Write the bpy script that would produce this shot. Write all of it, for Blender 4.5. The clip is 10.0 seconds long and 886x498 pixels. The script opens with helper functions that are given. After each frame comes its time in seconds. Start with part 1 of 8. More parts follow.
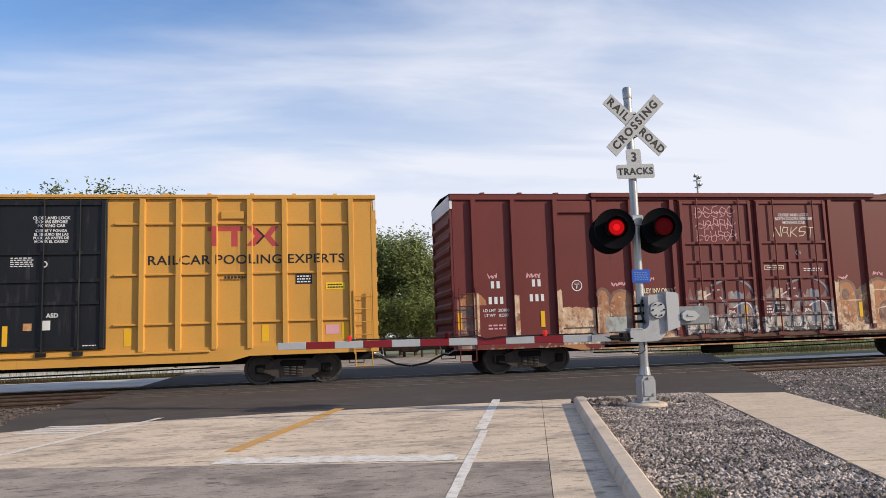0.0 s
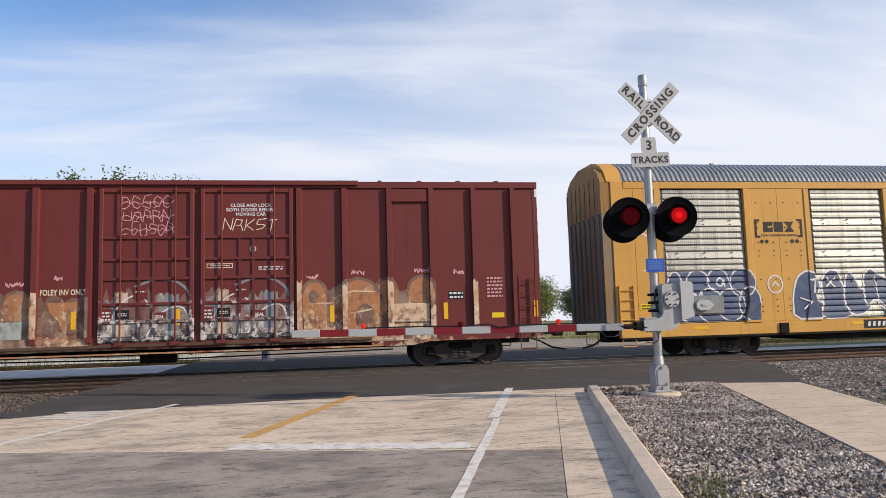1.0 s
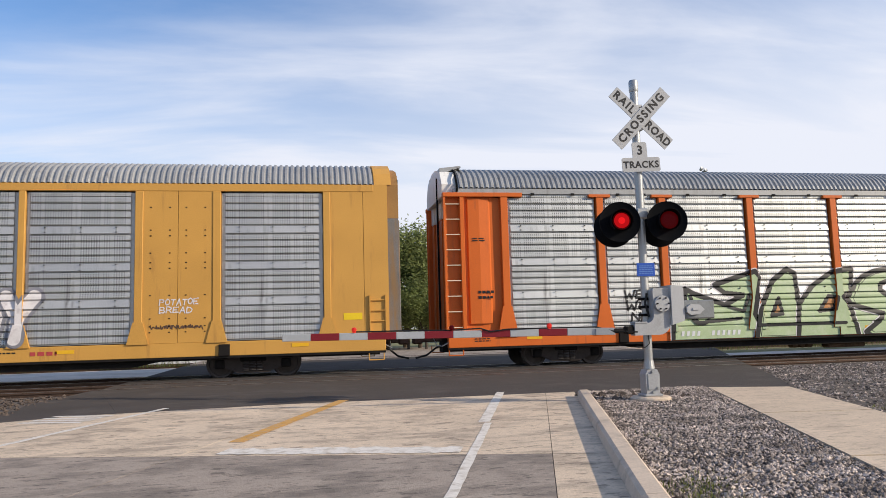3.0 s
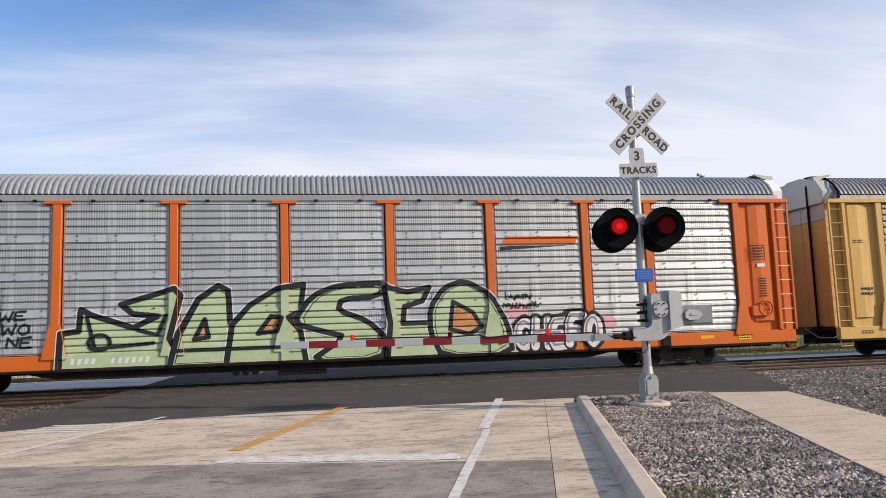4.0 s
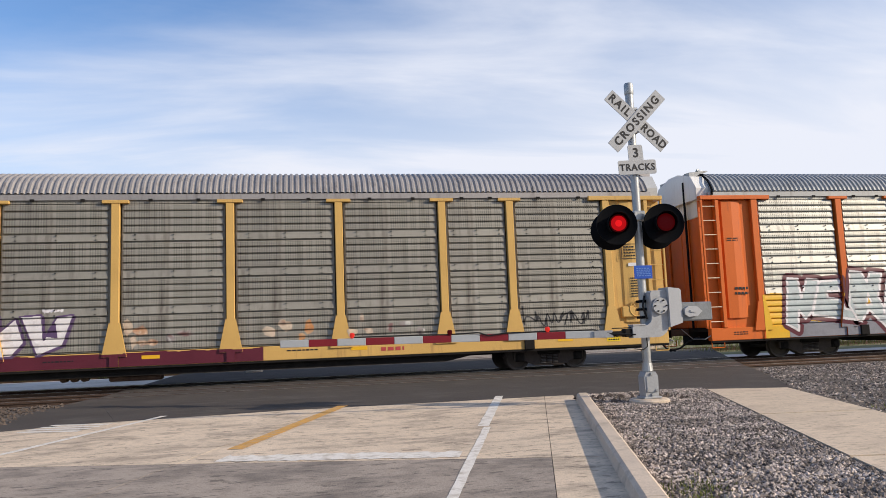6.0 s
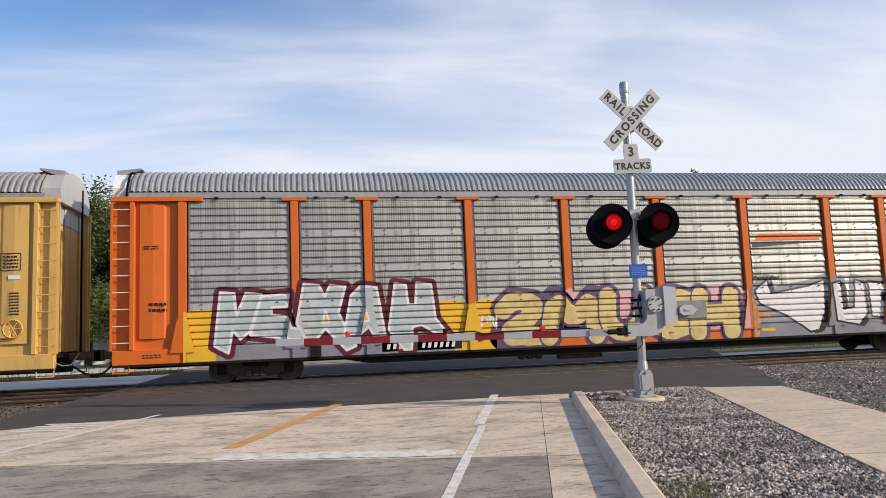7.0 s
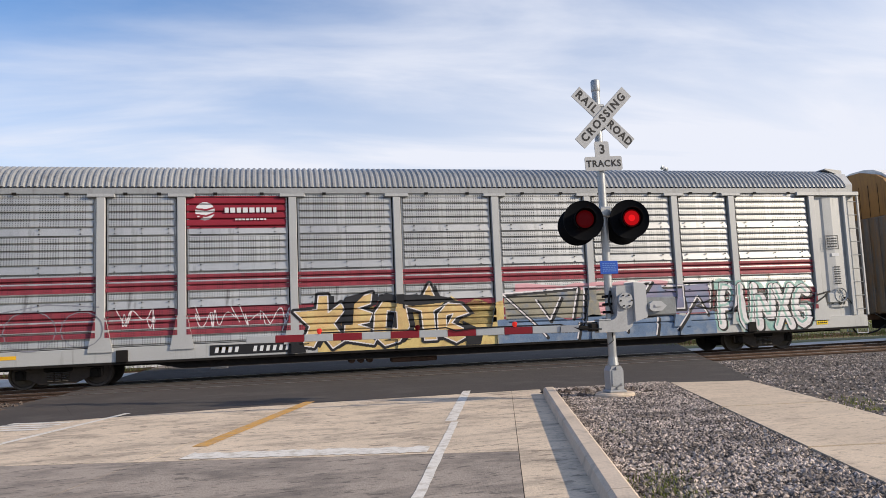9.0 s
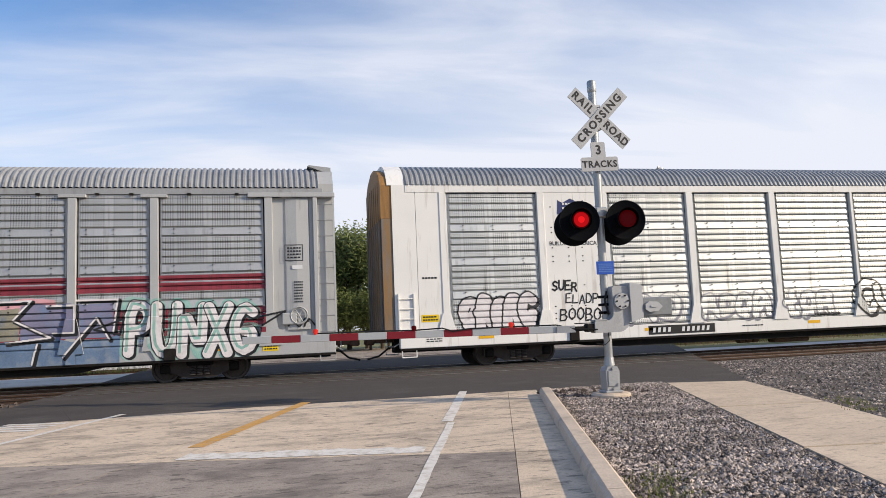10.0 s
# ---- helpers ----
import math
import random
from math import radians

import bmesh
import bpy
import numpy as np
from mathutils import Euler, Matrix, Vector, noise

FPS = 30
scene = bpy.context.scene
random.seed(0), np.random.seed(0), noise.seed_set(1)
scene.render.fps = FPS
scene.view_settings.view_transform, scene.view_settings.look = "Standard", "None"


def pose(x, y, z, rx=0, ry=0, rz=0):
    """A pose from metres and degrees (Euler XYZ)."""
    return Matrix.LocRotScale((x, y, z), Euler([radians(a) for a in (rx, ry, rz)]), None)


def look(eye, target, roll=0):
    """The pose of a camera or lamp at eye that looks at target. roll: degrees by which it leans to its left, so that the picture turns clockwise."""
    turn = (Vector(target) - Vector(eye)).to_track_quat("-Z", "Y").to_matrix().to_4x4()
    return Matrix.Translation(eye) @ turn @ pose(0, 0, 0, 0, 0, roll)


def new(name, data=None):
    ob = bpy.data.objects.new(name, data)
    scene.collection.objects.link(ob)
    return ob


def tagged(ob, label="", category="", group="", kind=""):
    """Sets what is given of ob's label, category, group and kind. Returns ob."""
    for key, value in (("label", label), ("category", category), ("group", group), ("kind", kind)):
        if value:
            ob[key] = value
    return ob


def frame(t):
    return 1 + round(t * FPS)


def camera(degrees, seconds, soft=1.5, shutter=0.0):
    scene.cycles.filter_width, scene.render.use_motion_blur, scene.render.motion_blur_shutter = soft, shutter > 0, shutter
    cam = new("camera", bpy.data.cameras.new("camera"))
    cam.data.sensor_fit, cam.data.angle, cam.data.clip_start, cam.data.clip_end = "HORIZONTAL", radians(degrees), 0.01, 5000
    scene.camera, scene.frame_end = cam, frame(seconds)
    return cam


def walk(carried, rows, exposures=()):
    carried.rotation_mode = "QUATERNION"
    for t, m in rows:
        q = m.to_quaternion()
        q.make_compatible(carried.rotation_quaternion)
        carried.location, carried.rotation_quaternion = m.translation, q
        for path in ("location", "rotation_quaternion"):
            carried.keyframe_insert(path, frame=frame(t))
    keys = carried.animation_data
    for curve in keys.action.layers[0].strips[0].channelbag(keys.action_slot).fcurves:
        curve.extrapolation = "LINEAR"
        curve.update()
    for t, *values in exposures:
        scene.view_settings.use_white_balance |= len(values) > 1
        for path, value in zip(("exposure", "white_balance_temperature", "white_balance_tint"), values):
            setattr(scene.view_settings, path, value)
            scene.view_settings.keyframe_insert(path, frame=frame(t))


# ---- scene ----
cam = camera(61.36, 10.0, soft=0.8)
PATH = [
    (0, pose(0, 0, 1.185, 96.529, 1.926, -10.535)),
    (0.5, pose(0, 0, 1.185, 96.122, 1.792, -10.075)),
    (1, pose(0, 0, 1.185, 95.677, 1.692, -9.523)),
    (1.5, pose(0, 0, 1.185, 95.332, 1.529, -9.192)),
    (2, pose(0, 0, 1.185, 95.316, 1.323, -9.367)),
    (2.5, pose(0, 0, 1.185, 95.597, 1.292, -9.948)),
    (4, pose(0, 0, 1.185, 96.465, 1.938, -10.318)),
    (4.5, pose(0, 0, 1.185, 96.530, 1.938, -10.122)),
    (5, pose(0, 0, 1.185, 96.472, 2.007, -10.184)),
    (5.5, pose(0, 0, 1.185, 96.383, 2.156, -10.275)),
    (7, pose(0, 0, 1.185, 96.187, 2.226, -10.694)),
    (7.5, pose(0, 0, 1.185, 96.172, 2.283, -11.186)),
    (8, pose(0, 0, 1.185, 96.078, 2.288, -11.870)),
    (8.5, pose(0, 0, 1.185, 95.929, 2.344, -12.460)),
    (9, pose(0, 0, 1.185, 95.838, 2.388, -12.808)),
    (9.5, pose(0, 0, 1.185, 95.799, 2.414, -12.979)),
    (10, pose(0, 0, 1.185, 95.865, 2.422, -13.086)),
]
walk(cam, PATH)

# ---- world and sun ----
SUN_AZ, SUN_EL = 119.4, 24.0   # degrees clockwise from +y, and above the horizon
world = bpy.data.worlds.new("sky")
scene.world = world
world.use_nodes = True
wt = world.node_tree
bg = wt.nodes["Background"]
sky = wt.nodes.new("ShaderNodeTexSky")
sky.sky_type = "NISHITA"
sky.sun_disc = False
sky.sun_elevation, sky.sun_rotation = radians(SUN_EL), radians(SUN_AZ)
sky.air_density, sky.dust_density, sky.ozone_density = 1.3, 0.3, 3.0


def wnode(kind, **inputs):
    n = wt.nodes.new(kind)
    for k, v in inputs.items():
        n.inputs[k].default_value = v
    return n


wl = wt.links.new
dim = wt.nodes.new("ShaderNodeVectorMath")
dim.operation = "SCALE"
dim.inputs["Scale"].default_value = 0.14
wl(sky.outputs[0], dim.inputs[0])
tc = wt.nodes.new("ShaderNodeTexCoord")
split = wt.nodes.new("ShaderNodeSeparateXYZ")
wl(tc.outputs["Generated"], split.inputs[0])
# clouds: the way is spread over a flat layer high above, in long streaks
lift = wt.nodes.new("ShaderNodeMath")
lift.operation = "ADD"
lift.inputs[1].default_value = 0.16
wl(split.outputs["Z"], lift.inputs[0])
flat = wt.nodes.new("ShaderNodeVectorMath")
flat.operation = "DIVIDE"
wl(tc.outputs["Generated"], flat.inputs[0])
comb = wt.nodes.new("ShaderNodeCombineXYZ")
for i in range(3):
    wl(lift.outputs[0], comb.inputs[i])
wl(comb.outputs[0], flat.inputs[1])
mapn = wt.nodes.new("ShaderNodeMapping")
mapn.inputs["Rotation"].default_value = (0, 0, radians(14))
mapn.inputs["Scale"].default_value = (0.55, 1.5, 0.0)
mapn.inputs["Location"].default_value = (2.7, 0.35, 0)
wl(flat.outputs[0], mapn.inputs[0])
cn = wnode("ShaderNodeTexNoise", Scale=1.5, Detail=7.0, Roughness=0.53, Distortion=0.45)
wl(mapn.outputs[0], cn.inputs["Vector"])
cr = wt.nodes.new("ShaderNodeMapRange")
cr.interpolation_type = "SMOOTHSTEP"
cr.inputs["From Min"].default_value, cr.inputs["From Max"].default_value = 0.35, 0.84
wl(cn.outputs["Fac"], cr.inputs["Value"])
hz = wt.nodes.new("ShaderNodeMapRange")
hz.interpolation_type = "SMOOTHSTEP"
hz.inputs["From Min"].default_value, hz.inputs["From Max"].default_value = 0.06, 0.46
hz.inputs["To Min"].default_value, hz.inputs["To Max"].default_value = 0.90, 0.0
wl(split.outputs["Z"], hz.inputs["Value"])
side = wt.nodes.new("ShaderNodeMath")
side.operation = "MULTIPLY_ADD"
side.inputs[1].default_value = 0.50
wl(split.outputs["X"], side.inputs[0])
wl(hz.outputs[0], side.inputs[2])
add = wt.nodes.new("ShaderNodeMath")
add.operation, add.use_clamp = "MULTIPLY_ADD", True
add.inputs[1].default_value = 0.74
wl(cr.outputs[0], add.inputs[0])
wl(side.outputs[0], add.inputs[2])
mixc = wt.nodes.new("ShaderNodeMix")
mixc.data_type = "RGBA"
wl(add.outputs[0], mixc.inputs["Factor"])
tint = wt.nodes.new("ShaderNodeVectorMath")
tint.operation = "MULTIPLY"
tint.inputs[1].default_value = (0.86, 0.98, 1.22)
wl(dim.outputs[0], tint.inputs[0])
wl(tint.outputs[0], mixc.inputs["A"])
mixc.inputs["B"].default_value = (0.84, 0.87, 0.97, 1)
wl(mixc.outputs["Result"], bg.inputs["Color"])
bg.inputs["Strength"].default_value = 1.0

sun = new("sun", bpy.data.lights.new("sun", "SUN"))
sun.data.energy, sun.data.angle, sun.data.color = 4.5, radians(0.6), (1.0, 0.855, 0.67)
sx, sy, sz = (math.sin(radians(SUN_AZ)) * math.cos(radians(SUN_EL)), math.cos(radians(SUN_AZ)) * math.cos(radians(SUN_EL)), math.sin(radians(SUN_EL)))
sun.matrix_world = look((sx * 50, sy * 50, sz * 50), (0, 0, 0))
scene.view_settings.exposure = 0.0

# ---- materials ----
def mat(name, color, rough=0.6, metal=0.0, vary=0.25, scale=1.2, dirt=None, dirt_amount=0.0, streak=False, bump=0.15, fine=40.0, glow=None, random=0.0, island=False, spec=0.3):
    """A surface with broad and fine variation of colour, dirt in patches or streaks, and fine relief."""
    m = bpy.data.materials.new(name)
    m.use_nodes = True
    nt = m.node_tree
    n, k = nt.nodes, nt.links.new
    b = n["Principled BSDF"]
    b.inputs["Metallic"].default_value = metal
    b.inputs["Specular IOR Level"].default_value = spec
    t = n.new("ShaderNodeTexCoord")
    big, small = n.new("ShaderNodeTexNoise"), n.new("ShaderNodeTexNoise")
    big.inputs["Scale"].default_value, big.inputs["Detail"].default_value = scale, 5
    small.inputs["Scale"].default_value, small.inputs["Detail"].default_value = fine, 4
    k(t.outputs["Object"], big.inputs["Vector"])
    k(t.outputs["Object"], small.inputs["Vector"])
    ad = n.new("ShaderNodeMath")
    ad.operation = "ADD"
    k(big.outputs["Fac"], ad.inputs[0])
    k(small.outputs["Fac"], ad.inputs[1])
    last = ad
    if random or island:
        info = n.new("ShaderNodeNewGeometry" if island else "ShaderNodeObjectInfo")
        ma = n.new("ShaderNodeMath")
        ma.operation = "MULTIPLY_ADD"
        ma.inputs[1].default_value = random or 1.0
        k(info.outputs["Random Per Island" if island else "Random"], ma.inputs[0])
        k(ad.outputs[0], ma.inputs[2])
        sb = n.new("ShaderNodeMath")
        sb.operation = "SUBTRACT"
        sb.inputs[1].default_value = (random or 1.0) / 2
        k(ma.outputs[0], sb.inputs[0])
        last = sb
    r = n.new("ShaderNodeMapRange")
    r.inputs["From Min"].default_value, r.inputs["From Max"].default_value = 0.55, 1.45
    r.inputs["To Min"].default_value, r.inputs["To Max"].default_value = 1 - vary, 1 + vary
    k(last.outputs[0], r.inputs["Value"])
    sc = n.new("ShaderNodeVectorMath")
    sc.operation = "SCALE"
    sc.inputs[0].default_value = color
    k(r.outputs[0], sc.inputs["Scale"])
    out = sc.outputs[0]
    if dirt:
        dn, mp = n.new("ShaderNodeTexNoise"), n.new("ShaderNodeMapping")
        mp.inputs["Scale"].default_value = (4.5, 4.5, 0.5) if streak else (1, 1, 1)
        dn.inputs["Scale"].default_value, dn.inputs["Detail"].default_value, dn.inputs["Roughness"].default_value = (1.3 if streak else scale * 1.7), 8, 0.62
        k(t.outputs["Object"], mp.inputs[0])
        k(mp.outputs[0], dn.inputs["Vector"])
        dr = n.new("ShaderNodeMapRange")
        dr.inputs["From Min"].default_value, dr.inputs["From Max"].default_value = 0.62 - dirt_amount * 0.35, 0.86 - dirt_amount * 0.25
        k(dn.outputs["Fac"], dr.inputs["Value"])
        mx = n.new("ShaderNodeMix")
        mx.data_type = "RGBA"
        k(dr.outputs[0], mx.inputs["Factor"])
        k(out, mx.inputs["A"])
        mx.inputs["B"].default_value = (*dirt, 1)
        out = mx.outputs["Result"]
    k(out, b.inputs["Base Color"])
    rr = n.new("ShaderNodeMapRange")
    rr.inputs["To Min"].default_value, rr.inputs["To Max"].default_value = max(0.05, rough - 0.12), min(1, rough + 0.12)
    k(big.outputs["Fac"], rr.inputs["Value"])
    k(rr.outputs[0], b.inputs["Roughness"])
    if bump:
        bp = n.new("ShaderNodeBump")
        bp.inputs["Strength"].default_value, bp.inputs["Distance"].default_value = bump, 0.01
        k(small.outputs["Fac"], bp.inputs["Height"])
        k(bp.outputs[0], b.inputs["Normal"])
    if glow:
        b.inputs["Emission Color"].default_value = (*glow[:3], 1)
        b.inputs["Emission Strength"].default_value = glow[3]
    return m


def perforated(name, color, rough, metal, dirt=(0.10, 0.09, 0.08), dirt_amount=0.3, vary=0.22):
    """Galvanised rack sheet: small punched holes in groups of columns, dulled by dirt."""
    m = mat(name, color, rough, metal, vary, 0.9, dirt, dirt_amount, True, 0.1, 30, random=0.25)
    nt = m.node_tree
    n, k = nt.nodes, nt.links.new
    b = n["Principled BSDF"]
    src = b.inputs["Base Color"].links[0].from_socket
    t = n.new("ShaderNodeTexCoord")
    s = n.new("ShaderNodeSeparateXYZ")
    k(t.outputs["Object"], s.inputs[0])

    def mth(op, a, c):
        q = n.new("ShaderNodeMath")
        q.operation = op
        for i, v in enumerate((a, c)):
            if isinstance(v, (int, float)):
                q.inputs[i].default_value = v
            else:
                k(v, q.inputs[i])
        return q.outputs[0]
    hx = mth("LESS_THAN", mth("FRACT", mth("MULTIPLY", s.outputs["X"], 1 / 0.062), 0), 0.36)
    hz_ = mth("LESS_THAN", mth("FRACT", mth("MULTIPLY", s.outputs["Z"], 1 / 0.046), 0), 0.50)
    grp = n.new("ShaderNodeTexNoise")
    grp.noise_dimensions = "1D"
    grp.inputs["Scale"].default_value, grp.inputs["Detail"].default_value = 4.6, 1
    k(s.outputs["X"], grp.inputs["W"])
    g = mth("GREATER_THAN", grp.outputs["Fac"], 0.455)
    hole = mth("MULTIPLY", mth("MULTIPLY", hx, hz_), g)
    for mid in (3.91, 2.95, 2.015):      # the plain ledges between the tiers
        hole = mth("MULTIPLY", hole, mth("GREATER_THAN", mth("ABSOLUTE", mth("SUBTRACT", s.outputs["Z"], mid), 0), 0.125))
    mx = n.new("ShaderNodeMix")
    mx.data_type = "RGBA"
    k(mth("MULTIPLY", hole, 0.92), mx.inputs["Factor"])
    k(src, mx.inputs["A"])
    mx.inputs["B"].default_value = (0.012, 0.012, 0.014, 1)
    k(mx.outputs["Result"], b.inputs["Base Color"])
    return m


def concrete(name, color, stain, amount, seed, worn=1.0):
    """Road concrete: broad mottling, ragged dark stains drawn out across the lane, fine pits."""
    m = mat(name, color, 0.85, 0, 0.20, 0.8, stain, amount, False, 0.5, 45, random=0.16)
    nt = m.node_tree
    n, k = nt.nodes, nt.links.new
    bs = n["Principled BSDF"]
    src = bs.inputs["Base Color"].links[0].from_socket
    t = n.new("ShaderNodeTexCoord")
    for sc, stretch, lo, hi, col, wt_ in ((1.5, (0.75, 1.5, 1), 0.50, 0.62, stain, 0.55 * worn), (4.2, (0.8, 1.9, 1), 0.585, 0.615, (stain[0] * 0.5, stain[1] * 0.5, stain[2] * 0.5), 0.62 * worn), (14.0, (0.7, 1.5, 1), 0.55, 0.66, (stain[0] * 0.6, stain[1] * 0.6, stain[2] * 0.6), 0.6), (95.0, (1, 1, 1), 0.60, 0.75, (0.05, 0.045, 0.04), 0.5)):
        mp, nz, rg, mx, mu = n.new("ShaderNodeMapping"), n.new("ShaderNodeTexNoise"), n.new("ShaderNodeMapRange"), n.new("ShaderNodeMix"), n.new("ShaderNodeMath")
        mp.inputs["Scale"].default_value, mp.inputs["Location"].default_value = stretch, (seed, seed * 2.3, 0)
        mp.inputs["Rotation"].default_value = (0, 0, radians(-14))
        nz.inputs["Scale"].default_value, nz.inputs["Detail"].default_value, nz.inputs["Roughness"].default_value = sc, 9, 0.65
        rg.inputs["From Min"].default_value, rg.inputs["From Max"].default_value = lo, hi
        k(t.outputs["Object"], mp.inputs[0])
        k(mp.outputs[0], nz.inputs["Vector"])
        k(nz.outputs["Fac"], rg.inputs["Value"])
        mu.operation = "MULTIPLY"
        mu.inputs[1].default_value = wt_
        k(rg.outputs[0], mu.inputs[0])
        mx.data_type = "RGBA"
        k(mu.outputs[0], mx.inputs["Factor"])
        k(src, mx.inputs["A"])
        mx.inputs["B"].default_value = (*col, 1)
        src = mx.outputs["Result"]
    k(src, bs.inputs["Base Color"])
    return m


def scuffed(name, color, patches, low, high, seed, fine=1.0, edge=0.045):
    """Old car paint, rubbed and over-sprayed in ragged patches towards the sill: patches is three colours."""
    m = mat(name, color, 0.55, 0, 0.16, 0.7, (color[0] * 0.6, color[1] * 0.7, color[2] * 0.8), 0.14, True)
    nt = m.node_tree
    n, k = nt.nodes, nt.links.new
    bs = n["Principled BSDF"]
    src = bs.inputs["Base Color"].links[0].from_socket
    t, sp = n.new("ShaderNodeTexCoord"), n.new("ShaderNodeSeparateXYZ")
    k(t.outputs["Object"], sp.inputs[0])
    hgt = n.new("ShaderNodeMapRange")
    hgt.inputs["From Min"].default_value, hgt.inputs["From Max"].default_value = low, high
    hgt.inputs["To Min"].default_value, hgt.inputs["To Max"].default_value = 0.13, -0.30
    k(sp.outputs["Z"], hgt.inputs["Value"])
    for i, (col, sc, cut) in enumerate(zip(patches, (0.75, 1.4, 3.2), (0.50, 0.55, 0.58))):
        mp, nz, ad_, rg, mx = n.new("ShaderNodeMapping"), n.new("ShaderNodeTexNoise"), n.new("ShaderNodeMath"), n.new("ShaderNodeMapRange"), n.new("ShaderNodeMix")
        mp.inputs["Location"].default_value = (seed * 3.1 + i * 7.7, i * 2.2, seed)
        mp.inputs["Scale"].default_value = (1, 0.2, 0.8)
        nz.inputs["Scale"].default_value, nz.inputs["Detail"].default_value, nz.inputs["Roughness"].default_value = sc * fine, 12, 0.68
        k(t.outputs["Object"], mp.inputs[0])
        k(mp.outputs[0], nz.inputs["Vector"])
        ad_.operation = "ADD"
        k(nz.outputs["Fac"], ad_.inputs[0])
        k(hgt.outputs[0], ad_.inputs[1])
        rg.inputs["From Min"].default_value, rg.inputs["From Max"].default_value = cut, cut + edge
        rg.inputs["To Max"].default_value = 0.92
        k(ad_.outputs[0], rg.inputs["Value"])
        mx.data_type = "RGBA"
        k(rg.outputs[0], mx.inputs["Factor"])
        k(src, mx.inputs["A"])
        mx.inputs["B"].default_value = (*col, 1)
        src = mx.outputs["Result"]
    k(src, bs.inputs["Base Color"])
    return m


CONCRETE = concrete("concrete", (0.67, 0.535, 0.39), (0.25, 0.20, 0.155), 0.25, 1.0)
CONCRETE_PATH = concrete("footpath_concrete", (0.64, 0.51, 0.37), (0.36, 0.28, 0.21), 0.18, 9.0, 0.35)
CONCRETE_DARK = concrete("worn_concrete", (0.385, 0.32, 0.26), (0.13, 0.11, 0.093), 0.40, 4.0)
CURB = mat("curb_concrete", (0.62, 0.50, 0.38), 0.85, 0, 0.22, 1.5, (0.22, 0.18, 0.14), 0.22, False, 0.4, 50)
ASPHALT = mat("asphalt", (0.068, 0.058, 0.051), 0.9, 0, 0.30, 0.6, (0.108, 0.094, 0.083), 0.3, False, 0.6, 90)
GROUT = mat("joint_filler", (0.10, 0.09, 0.08), 0.95, 0, 0.3)
GRAVEL = mat("crushed_stone", (0.39, 0.325, 0.275), 0.9, 0, 0.80, 0.9, (0.10, 0.082, 0.07), 0.58, False, 0.4, 30, random=1.2, island=True)
GRAVEL_BED = mat("gravel_bed", (0.14, 0.115, 0.095), 0.95, 0, 0.5, 6, (0.05, 0.045, 0.04), 0.5, False, 0.9, 55)
BALLAST = mat("brown_ballast", (0.112, 0.085, 0.068), 0.95, 0, 0.5, 5, (0.05, 0.04, 0.033), 0.5, False, 0.9, 45)
LOT = mat("pale_gravel_lot", (0.66, 0.62, 0.56), 0.95, 0, 0.2, 0.25, (0.36, 0.33, 0.27), 0.3, False, 0.5, 25)
GRASSY = mat("dry_grass_ground", (0.17, 0.17, 0.07), 0.95, 0, 0.4, 0.3, (0.28, 0.23, 0.12), 0.4, False, 0.7, 20)
BLADE = mat("grass_blades", (0.17, 0.19, 0.05), 0.8, 0, 0.5, 4, random=0.9, island=True)
RAIL = mat("rusty_rail", (0.10, 0.064, 0.048), 0.6, 0.5, 0.3, 3, (0.06, 0.035, 0.025), 0.4)
RAILHEAD = mat("polished_railhead", (0.42, 0.40, 0.38), 0.3, 0.9, 0.15, 3)
TIE = mat("weathered_tie", (0.10, 0.075, 0.06), 0.9, 0, 0.35, 3, (0.2, 0.17, 0.14), 0.3, False, 0.5, 30, random=0.5)
WHITE_LINE = mat("worn_white_road_paint", (0.76, 0.71, 0.63), 0.8, 0, 0.12, 5, (0.42, 0.35, 0.26), 0.42, False, 0.3, 40)
ORANGE_LINE = mat("worn_orange_road_paint", (0.62, 0.33, 0.08), 0.8, 0, 0.25, 5, (0.45, 0.34, 0.23), 0.45, False, 0.3, 40)
GALV_POLE = mat("galvanised_pole", (0.38, 0.39, 0.39), 0.42, 0.55, 0.15, 2, (0.3, 0.3, 0.3), 0.2)
CAST = mat("silver_painted_casting", (0.36, 0.37, 0.38), 0.5, 0.25, 0.15, 2.5, (0.25, 0.24, 0.23), 0.25, False, 0.2)
PLATE = mat("weathered_steel_plate", (0.20, 0.215, 0.225), 0.55, 0.3, 0.2, 3, (0.12, 0.12, 0.12), 0.3)
SIGN_WHITE = mat("sign_white_sheeting", (0.66, 0.67, 0.68), 0.5, 0, 0.06, 2)
SIGN_GREY = mat("weathered_sign_sheeting", (0.40, 0.41, 0.42), 0.55, 0, 0.08, 2)
SIGN_BLACK = mat("sign_black", (0.015, 0.015, 0.017), 0.5, 0, 0.1)
LAMP_BLACK = mat("matt_black_lamp", (0.003, 0.0035, 0.005), 0.65, 0, 0.25, 4, spec=0.09)
LENS = mat("dark_red_lens", (0.02, 0.001, 0.002), 0.5, 0, 0.1, 20, glow=(1, 0.01, 0.02, 0.04), spec=0.08)
LENS_LIT = mat("lit_red_lamp", (0.20, 0.003, 0.004), 0.4, 0, 0.1, 20, glow=(1, 0.010, 0.013, 0.80), spec=0.1)
LENS_RIM = mat("lit_red_lamp_rim", (0.12, 0.002, 0.003), 0.4, 0, 0.1, 20, glow=(1, 0.004, 0.008, 0.42), spec=0.1)
ARM_LAMP = mat("red_arm_lamp", (0.35, 0.015, 0.012), 0.3, 0, 0.1, 20, glow=(1, 0.04, 0.02, 0.35))
